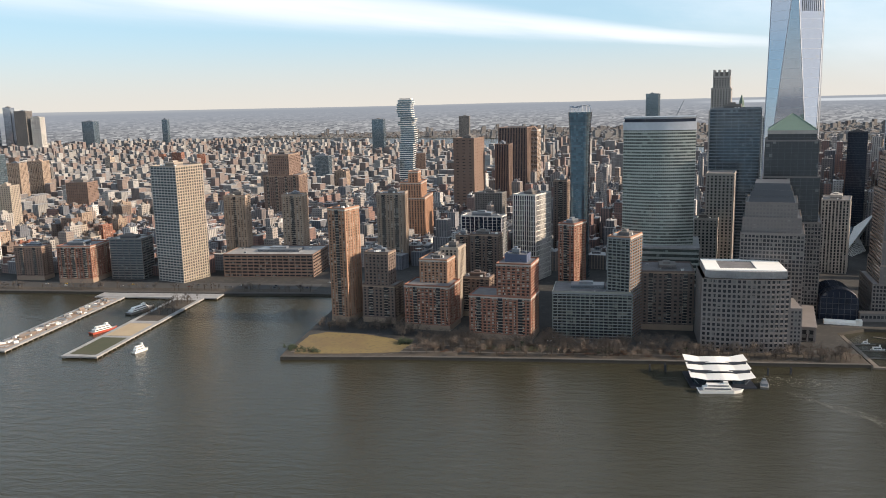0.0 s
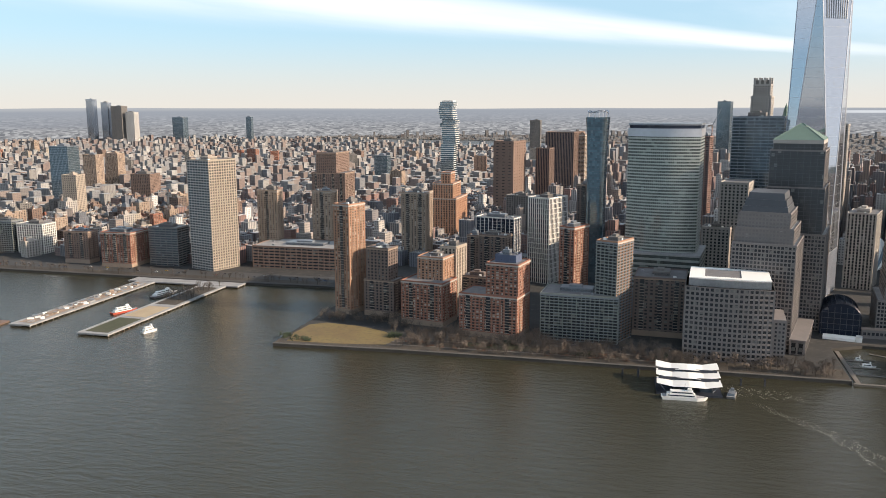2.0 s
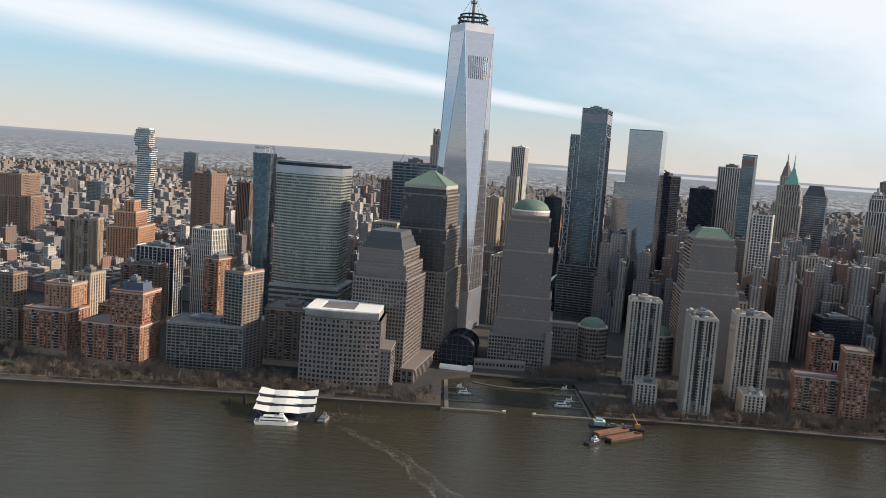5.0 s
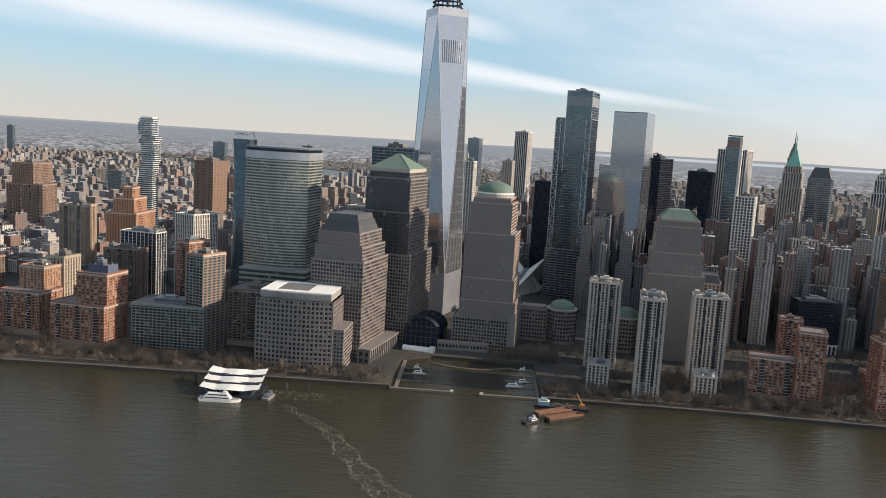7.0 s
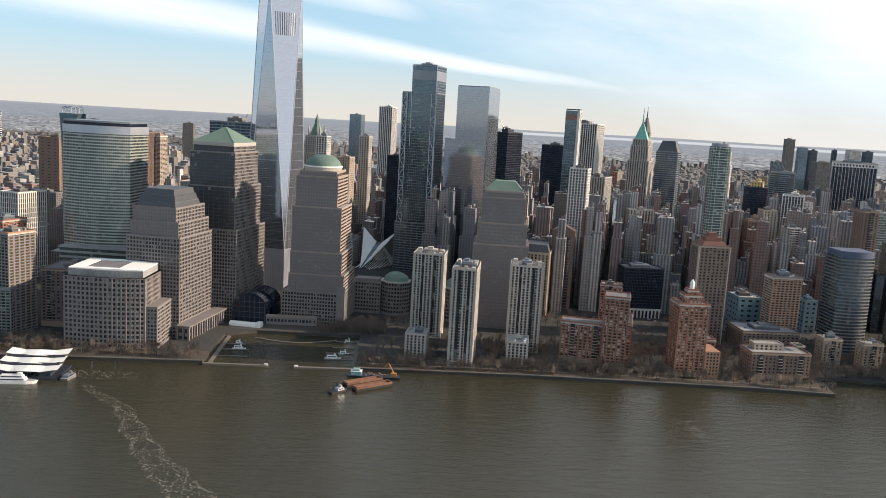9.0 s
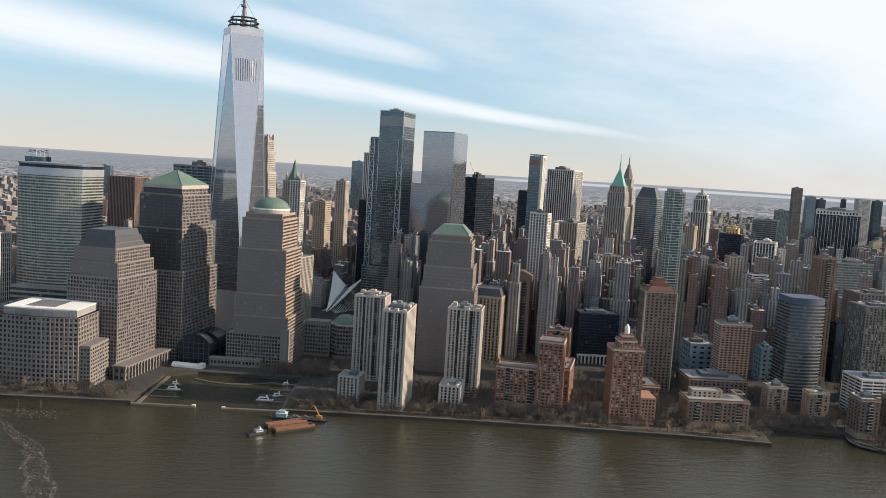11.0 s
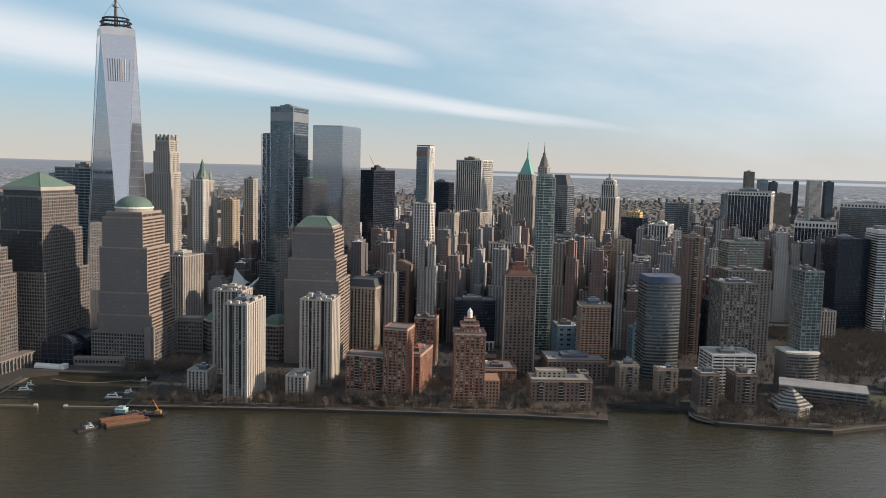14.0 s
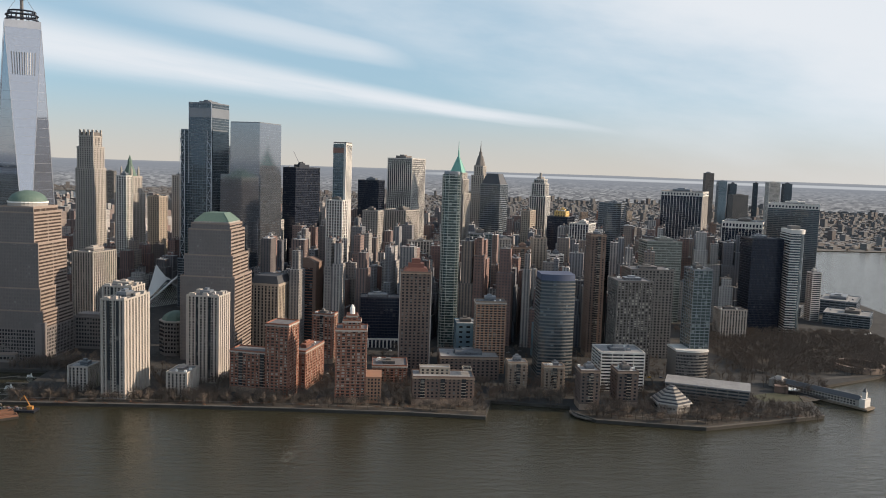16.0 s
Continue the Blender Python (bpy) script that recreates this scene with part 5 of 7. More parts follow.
    part("stone_base", Shape().box(-15.8, 15.35, -13.8, 13.8, 0, 5), M["tan"], ob)
    ob = thing("office_building", "curved blue glass office building with banded floors", "office building", 696, -245, 3, 0)
    FOOT.append((696, -245, 30))
    rg = lambda g, z: [((20 + g) * (-1 + 2 * i / 12), -16 - g - 5 * (1 - (-1 + 2 * i / 12) ** 2), z) for i in range(13)] + [(20 + g, 17 + g, z), (-20 - g, 17 + g, z)]
    part("glazing", Shape().hull(rg(0, 0), rg(0, 113)), G["deep"], ob)
    s = Shape()
    for i in range(29):
        s.hull(rg(0.35, i * 3.9), rg(0.35, i * 3.9 + 1.5))
    part("floor_band", s, M["grey"], ob, kind="stuff")
    part("crown", Shape().hull(rg(-0.5, 113), rg(-0.5, 120)), M["bluebox"], ob, "dull blue top storeys")
    ob = thing("hotel_wing", "low curved grey hotel wing with rows of small windows", "hotel", 839, -298, 3, 0)
    FOOT.append((839, -298, 26))
    part("wall", Shape().hull(rg(-2, 0), rg(-2, 44)), M["grey"], ob)
    wn = Shape()
    for k in range(11):
        for i in range(24):
            u = -0.96 + 1.92 * i / 23
            x, y = 18 * u, -14.1 - 5 * (1 - u * u)
            wn.box(x - 0.55, x + 0.55, y - 0.15, y + 0.3, 4 + k * 3.5, 5.9 + k * 3.5)
    part("window", wn, G["dark"], ob, kind="stuff")
    part("cornice", Shape().hull(rg(-1.2, 44), rg(-1.2, 46)), M["white"], ob)


old_towers()


def tower_crane(x, y, z, h, reach, lean, rot):
    ob = thing("tower_crane", "slim construction crane on an unfinished tower", "crane", x, y, z, rot, "construction cranes")
    part("mast", Shape().stick((0, 0, 0), (0, 0, h), 0.8, 0.8), M["scaff"], ob)
    part("jib", Shape().stick((0, 0, h), (reach * math.cos(lean), 0, h + reach * math.sin(lean)), 0.8, 0.4), M["greymetal"], ob)
    part("counter_jib", Shape().stick((0, 0, h), (-7, 0, h + 1), 0.9, 0.9).box(-8, -5, -1.2, 1.2, h - 1.5, h), M["grey"], ob)
    part("cab", Shape().box(-1.2, 1.2, -1.2, 1.2, h - 2.4, h), M["grey"], ob)


tower_crane(346, 262, 231, 9, 22, 1.1, 170)
tower_crane(-111, 312, 3, 205, 34, 1.1, 20)
tower("unfinished_tower", "concrete tower frame wrapped in orange netting", -121, 300, 19, 19, 190, -19, "scaff")


# ---- waterfront ----
FLOW = [(-566, -402), (-440, -393), (-322, -389), (-17, -384)], [(131, -389), (300, -393), (412, -400), (522, -408), (597, -419)], [(687, -401), (704, -425), (805, -446), (945, -403)]


def strip(name, line, a, b, z, mat, label, thick=0.1):
    """A band along a shoreline, from a to b metres inland."""
    s = Shape()
    off = []
    for i, p in enumerate(line):
        q0, q1 = line[max(0, i - 1)], line[min(len(line) - 1, i + 1)]
        d = Vector((q1[0] - q0[0], q1[1] - q0[1])).normalized()
        off.append(Vector((-d.y, d.x)))
    for i in range(len(line) - 1):
        P = [Vector(line[i]) + off[i] * a, Vector(line[i + 1]) + off[i + 1] * a, Vector(line[i + 1]) + off[i + 1] * b, Vector(line[i]) + off[i] * b]
        s.hull([(v.x, v.y, z) for v in P], [(v.x, v.y, z + thick) for v in P])
    return tagged(new(name, mesh_of(name, s.v, s.f, (mat,))), label, "pavement", kind="structure")


for line in FLOW:
    strip("pavement", line, 1.2, 4.6, 3.0, PAVING, "pale paved riverside walk")
    strip("kerb", line, -0.2, 1.0, 3.0, PATHWAY, "stone coping of the seawall", 0.7)
    strip("park", line, 4.6, 34.0, 3.0, PARK, "bare winter planting beds", 0.06)
strip("pavement", [(-3000, -142), (-971, -140), (-620, -137)], 1.5, 8.0, 3.0, PAVING, "pale riverside walk", 0.1)
strip("park", [(-3000, -142), (-971, -140), (-620, -137)], 8.0, 26.0, 3.0, PARK, "bare winter planting beds", 0.06)
strip("road", [(-400, -345), (-120, -345)], 8.0, 17.0, 3.0, ASPHALT, "dark asphalt street by the park", 0.09)
strip("pavement", [(-14, -258), (138, -264)], 1.0, 40.0, 3.0, PAVING, "pale paved plaza round the basin", 0.08)
strip("pavement", [(1010, -262), (1106, -230), (1230, -120), (1330, 40)], 1.0, 9.0, 3.0, PAVING, "pale paved riverside walk", 0.1)
strip("park", [(950, -150), (1230, -60)], -90.0, 120.0, 3.0, PARK, "bare park soil under winter trees", 0.05)
strip("path", [(-560, -398), (-440, -389), (-330, -385), (-180, -382)], 13.0, 15.5, 3.07, PATHWAY, "pale gravel path through the park", 0.05)
strip("path", [(-470, -372), (-400, -352), (-330, -358), (-240, -350), (-190, -356)], 0.0, 2.6, 3.07, PATHWAY, "pale gravel path through the park", 0.06)
strip("path", [(140, -389), (300, -393), (412, -400), (590, -417)], 16.0, 18.0, 3.07, PATHWAY, "pale gravel path along the esplanade", 0.05)
strip("path", [(715, -420), (805, -440), (930, -402)], 15.0, 17.5, 3.07, PATHWAY, "pale gravel path round the point", 0.05)
plate("lawn", [(-556, -390), (-500, -386), (-452, -378), (-446, -352), (-470, -330), (-505, -316), (-545, -312), (-560, -325), (-562, -360)], 3.0, 3.14, (LAWN, LAWN), "dry yellow winter lawn", "lawn")
plate("lawn", [(-376, -364), (-300, -364), (-296, -352), (-330, -346), (-372, -350)], 3.0, 3.14, (GRASS, GRASS), "dull green lawn by the river walk", "lawn")
plate("lawn", [(905, -352), (960, -350), (966, -330), (930, -318), (900, -330)], 3.0, 3.14, (GRASS, LAWN), "patchy green lawn at the point", "lawn")


def pier(label, x0, x1, y0, y1, deck):
    ob = thing("pier", label, "pier", (x0 + x1) / 2, (y0 + y1) / 2, 0)
    w, d = (x1 - x0) / 2, (y1 - y0) / 2
    part("deck", Shape().box(-w, w, -d, d, 1.4, 2.8), M["paleroof"], ob)
    part("edge", Shape().box(-w, -w + 4.5, -d, d, 2.8, 3.1).box(w - 4.5, w, -d, d, 2.8, 3.1).box(-w + 4.5, w - 4.5, -d, -d + 5, 2.8, 3.1), M["paleroof"], ob)
    pl = Shape()
    for y in np.arange(-d + 2, d, 9):
        for x in (-w + 0.8, 0, w - 0.8):
            pl.stick((x, y, -3), (x, y, 1.4), 0.6, 0.6, 6)
    part("pile", pl, TIMBER, ob, kind="stuff")
    for name, mat, a, b in deck:
        part(name, Shape().box(-w + 5, w - 5, -d + a * 2 * d, -d + b * 2 * d, 2.8, 3.0), mat, ob)
    return ob, w, d


pier("broad concrete platform where the piers meet the shore", -905, -735, -166, -142.5, ())
SAND = dull("sand_court", (0.42, 0.33, 0.22))
pier("long public pier with lawn and sand court", -791, -752, -416, -166.5, (("lawn", GRASS, 0.03, 0.27), ("sand_court", SAND, 0.3, 0.5), ("garden", PARK, 0.55, 0.95)))
ob, w, d = pier("narrow pier under construction with stacked materials", -890, -862, -404, -166.5, (("works_floor", M["tan"], 0.04, 0.96),))
rng = random.Random(3)
for i in range(90):
    x, y, h = rng.uniform(-w + 5, w - 5), rng.uniform(-d + 6, d - 12), rng.uniform(0.6, 2.6)
    m = rng.choice((M["paleroof"], TIMBER, WHITE, M["paleroof"], M["greymetal"], M["tan"]))
    pk = thing("material_stack", "stacked building materials on the pier", "building materials", -876 + x, -285 + y, 3.0, rng.uniform(0, 90), "material stacks on the pier")
    part("pallet_load", Shape().box(-rng.uniform(1, 4), rng.uniform(1, 4), -1.2, 1.2, 0, h), m, pk)


def boat(name, label, x, y, rot, length, beam, hull_mat, cabin_mat, decks=1, z=0.0, group=""):
    ob = thing(name, label, "boat", x, y, z, rot, group)
    l, b = length / 2, beam / 2
    plan = lambda k, h: [(-l * k, -b * k, h), (l * 0.55 * k, -b * k, h), (l * 0.85 * k, -b * 0.55 * k, h), (l * k, 0, h + 0.3), (l * 0.85 * k, b * 0.55 * k, h), (l * 0.55 * k, b * k, h), (-l * k, b * k, h)]
    part("hull", Shape().hull(plan(0.93, -0.4), plan(1.0, beam * 0.28)), hull_mat, ob)
    z0 = beam * 0.28
    part("deck", Shape().hull(plan(0.95, z0), plan(0.95, z0 + 0.15)), M["dark" if name == "tug_boat" else "paleroof"], ob)
    for i in range(decks):
        k = 1 - 0.2 * i
        a, c, h = -l * (0.25 if name == "tug_boat" else 0.78) * k, l * 0.5 * k, 2.4
        part("cabin", Shape().hull([(a, -b * 0.8 * k, z0), (c, -b * 0.75 * k, z0), (c, b * 0.75 * k, z0), (a, b * 0.8 * k, z0)], [(a + 0.3, -b * 0.75 * k, z0 + h), (c - 1.0, -b * 0.68 * k, z0 + h), (c - 1.0, b * 0.68 * k, z0 + h), (a + 0.3, b * 0.75 * k, z0 + h)]), cabin_mat, ob)
        part("window_band", Shape().box(a + 1.2, c - 1.6, -b * 0.8 * k - 0.02, b * 0.8 * k + 0.02, z0 + 1.0, z0 + 1.8), G["black"], ob)
        z0 += h
    part("wheelhouse", Shape().box(l * 0.12, l * 0.3, -b * 0.4, b * 0.4, z0, z0 + 2.0), cabin_mat, ob)
    part("mast", Shape().stick((0, 0, z0), (0, 0, z0 + beam * 0.7), 0.15, 0.08), M["greymetal"], ob)
    return ob


def ferry_landing():
    ob = thing("ferry_terminal", "floating ferry landing under a folded white fabric roof", "ferry terminal", -157, -428, 0, 3)
    part("pontoon", Shape().box(-27, 27, -22, 20, -0.6, 1.6), M["dark"], ob)
    for j in range(3):
        y0, y1 = -22 + j * 14.5, -22 + (j + 1) * 14.5
        s = Shape()
        xs = [-27, -20, -13.5, -7, 0, 7, 13.5, 20, 27]
        vs = []
        for i, x in enumerate(xs):
            z = 8.4 + j * 3.0 + (0.7 if i % 4 == 0 else -0.7 if i % 4 == 2 else 0.1)
            prow = 6.5 * (1 - abs(x) / 27)
            vs += [(x, y0 + 3.5 - prow, z), (x * 0.98, y1 + 3.3 - prow, z + 1.1)]
        s.v = vs + [(x, y, z - 0.3) for x, y, z in vs]
        for i in range(8):
            a = 2 * i
            s.f += [(a, a + 2, a + 3, a + 1), (a + 19, a + 21, a + 20, a + 18), (a, a + 18, a + 20, a + 2), (a + 1, a + 3, a + 21, a + 19)]
        part("roof_canopy", s, M["whiteroof"], ob, "white folded fabric roof")
        for x in xs[::4]:
            part("post", Shape().stick((x * 0.72, (y0 + y1) / 2, 1.6), (x * 0.93, (y0 + y1) / 2, 8.2 + j * 3.0), 0.45, 0.35, 6), M["greymetal"], ob)
    # added dark strips stand in for the shade between the roof tiers
    part("clerestory", Shape().box(-25, 25, -8, -6.8, 6, 11.6).box(-25, 25, 6.5, 7.7, 9, 14.6), M["dark"], ob, "dark strip added as the shade between the roof tiers")
    sh = Shape()
    for x in (-18, -2, 14):
        sh.box(x - 5, x + 5, -14, 14, 1.6, 5.4)
    part("waiting_room", sh, G["deep"], ob, kind="stuff")
    part("gangway", Shape().box(-3, 3, 20, 40, 1.8, 2.6).box(-3, -2.7, 20, 40, 2.6, 3.8).box(2.7, 3, 20, 40, 2.6, 3.8), M["greymetal"], ob)
    for x, y in ((-214, -408), (-200, -409), (-200, -403), (-112, -411), (-92, -408)):
        p = thing("mooring_dolphin", "cluster of dark timber mooring piles", "mooring pile", x, y, 0, 0, "mooring piles")
        for a, b in ((0, 0), (1, 0.4), (0.2, 1)):
            part("pile", Shape().stick((a, b, -2), (a * 0.8, b * 0.8, 6.5), 0.45, 0.4, 6), M["dark"], p)
    boat("ferry_boat", "white two-deck passenger ferry at the landing", -160, -458, 3, 38, 9, WHITE, WHITE, 2)
    boat("ferry_boat", "small grey ferry moored beside the landing", -121, -440, 80, 18, 7, M["grey"], M["greymetal"], 1)


ferry_landing()


def basin():
    for label, x0, x1, y in (("low timber breakwater with a light at its tip", -16, 46, -386), ("low timber breakwater with a light at its tip", 71, 133, -388)):
        ob = thing("breakwater", label, "breakwater", (x0 + x1) / 2, y, 0, 0, "breakwaters")
        w = (x1 - x0) / 2
        part("wall", Shape().box(-w, w, -1.6, 1.6, -2, 1.5), TIMBER, ob)
        part("cap", Shape().box(-w, w, -1.9, 1.9, 1.5, 1.9), PATHWAY, ob)
        sx = w - 2 if x0 < 0 else -w + 2
        part("light_hut", Shape().box(sx - 1.6, sx + 1.6, -1.2, 1.2, 1.9, 3.2), M["white"], ob)
    for x0, x1, ys in ((-11, 12, (-310,)), (-11, 18, (-331,)), (-12, 21, (-355,)), (105, 130, (-287,)), (103, 128, (-311,)), (97, 127, (-332, -354))):
        for y in ys:
            ob = thing("floating_dock", "narrow floating timber boat dock", "dock", (x0 + x1) / 2, y, 0, 0, "floating docks")
            part("deck", Shape().box(-(x1 - x0) / 2, (x1 - x0) / 2, -1.3, 1.3, 0.1, 0.7), PATHWAY, ob)
    strip("pavement", [(-14, -382), (-14, -280)], -5.0, -1.0, 0.2, PATHWAY, "pale floating walkway", 0.6)
    strip("pavement", [(131, -384), (132, -284)], 1.5, 4.5, 0.2, PATHWAY, "pale floating walkway", 0.6)
    strip("pavement", [(18, -283), (32, -290), (46, -295), (60, -297), (76, -295), (90, -290), (105, -283)], -1.0, 1.0, 0.2, PATHWAY, "pale curved floating breakwater in the basin", 0.7)
    for x, y, n in ((8, -331, 14), (4, -310, 8), (106, -354, 17), (116, -336, 11), (118, -291, 9)):
        boat("yacht", "white motor yacht moored in the basin", x, y + 4, 4, n, n * 0.24, WHITE, WHITE, 1, group="moored yachts")
    ob = thing("terrace", "low granite terrace building along the basin plaza", "terrace", 50, -229, 3, -1)
    part("wall", Shape().box(-29, 29, -4, 3.6, 0, 9), M["granite"], ob)
    part("parapet", Shape().box(-29.4, 29.4, -4.4, 3.6, 9, 10.2), M["rosestone"], ob)
    for i in range(14):
        part("window", Shape().box(-27.5 + i * 4, -24.8 + i * 4, -4.15, -3.9, 3.5, 6.5), G["dark"], ob)
    ob = thing("pavilion", "long low white tent pavilion on the plaza", "tent", 1, -244, 3, -12)
    s = Shape()
    arc = [(-4.5, 0), (-4.3, 2.6), (-2.4, 4.4), (0, 5), (2.4, 4.4), (4.3, 2.6), (4.5, 0)]
    s.hull([(-19, y, z) for y, z in arc], [(12, y, z) for y, z in arc])
    part("canopy", s, M["whiteroof"], ob)
    part("porch", Shape().box(12.2, 18, -4.5, 4.5, 0, 5.6), M["whiteroof"], ob)
    teal = dull("teal_paint", (0.27, 0.42, 0.44), rough=0.5)
    rust = dull("rusty_brown_hull", (0.17, 0.085, 0.055), vary=0.5)
    ob = thing("work_barge", "teal work boat barge with yellow crane", "barge", 141, -406, 0, -4)
    part("hull", Shape().hull([(-17, -5, -0.5), (32, -5, -0.5), (32, 5, -0.5), (-17, 5, -0.5)], [(-18, -5.5, 2), (33, -5.5, 2), (33, 5.5, 2), (-18, 5.5, 2)]), M["dark"], ob)
    part("deckhouse", Shape().box(-14, -4, -3.6, 3.6, 2, 5.4).box(-12, -6, -3, 3, 5.4, 7.6), teal, ob)
    part("deckhouse_top", Shape().box(-14.4, -3.6, -4, 4, 5.4, 5.7), WHITE, ob)
    yel = dull("yellow_paint", (0.4, 0.19, 0.05))
    part("crane_cab", Shape().box(24, 29, -2, 2, 2, 5), yel, ob)
    part("crane_boom", Shape().stick((27, 0, 4), (21, 0, 15), 0.7, 0.4).stick((21, 0, 15), (17, 0, 10), 0.4, 0.3), yel, ob)
    for i in range(9):
        part("deck_cargo", Shape().box(-1 + i * 2.6, 0.8 + i * 2.6, -3 + (i % 3), 0 + (i % 3), 2, 3.0 + (i * 7 % 4) * 0.4), (M["greymetal"], TIMBER, M["scaff"])[i % 3], ob)
    dark_hull = dull("black_hull", (0.035, 0.032, 0.03), vary=0.4)
    for bx, by in ((139, -426), (148, -438)):
        ob = thing("cargo_barge", "rust-brown open cargo barge pushed by a tug", "barge", bx, by, 0, 33, "cargo barges")
        part("hull", Shape().hull([(-18.5, -4, -0.5), (18.5, -4, -0.5), (18.5, 4, -0.5), (-18.5, 4, -0.5)], [(-20, -4.4, 2.2), (20, -4.4, 2.2), (20, 4.4, 2.2), (-20, 4.4, 2.2)]), dark_hull, ob)
        part("coaming", Shape().box(-19, 19, -4.2, -3.6, 2.2, 4).box(-19, 19, 3.6, 4.2, 2.2, 4).box(-19, -18.2, -3.6, 3.6, 2.2, 4).box(18.2, 19, -3.6, 3.6, 2.2, 4), rust, ob)
        part("hold_floor", Shape().box(-18.2, 18.2, -3.6, 3.6, 2.2, 2.5), dull("red_brown_floor", (0.26, 0.13, 0.085), vary=0.5), ob)
    tug = boat("tug_boat", "small black tug with white and pale teal wheelhouse", 118, -453, 42, 20, 6.5, dark_hull, M["steel"], 1)
    part("funnel", Shape().ring(8, 0.8, 0.7, 3, 7.5, -5, 0), M["dark"], tug)


basin()
boat("excursion_boat", "white motor yacht under way near the pier", -722, -385, 70, 20, 6, WHITE, WHITE, 2)
boat("fire_boat", "red and white historic boat moored at the pier", -804, -315, 65, 34, 8, dull("red_hull", (0.4, 0.07, 0.04)), WHITE, 2)
boat("tall_ship", "grey and white vessel moored at the pier", -808, -225, 75, 44, 9, M["grey"], WHITE, 2)
boat("excursion_boat", "white boat moored off the tip of the park", 1256, 35, 20, 22, 6, WHITE, WHITE, 1)


def crane_barge():
    ob = thing("crane_barge", "low barge with a tall lattice crane boom", "barge", -922, -398, 0, 5)
    part("hull", Shape().hull([(-19, -8, -0.5), (19, -8, -0.5), (19, 8, -0.5), (-19, 8, -0.5)], [(-20, -8.5, 1.8), (20, -8.5, 1.8), (20, 8.5, 1.8), (-20, 8.5, 1.8)]), M["brown"], ob)
    part("cab", Shape().box(4, 11, -3, 3, 1.8, 6.2), M["dark"], ob)
    part("boom", Shape().stick((6, 0, 5), (-22, 6, 62), 1.3, 0.6), M["dark"], ob)
    part("stay", Shape().stick((10, 0, 7), (-22, 6, 62), 0.2, 0.2), M["dark"], ob)
    part("gantry", Shape().stick((10, 0, 6), (12, 0, 14), 0.6, 0.4).stick((12, 0, 14), (-22, 6, 62), 0.15, 0.15), M["dark"], ob)


crane_barge()


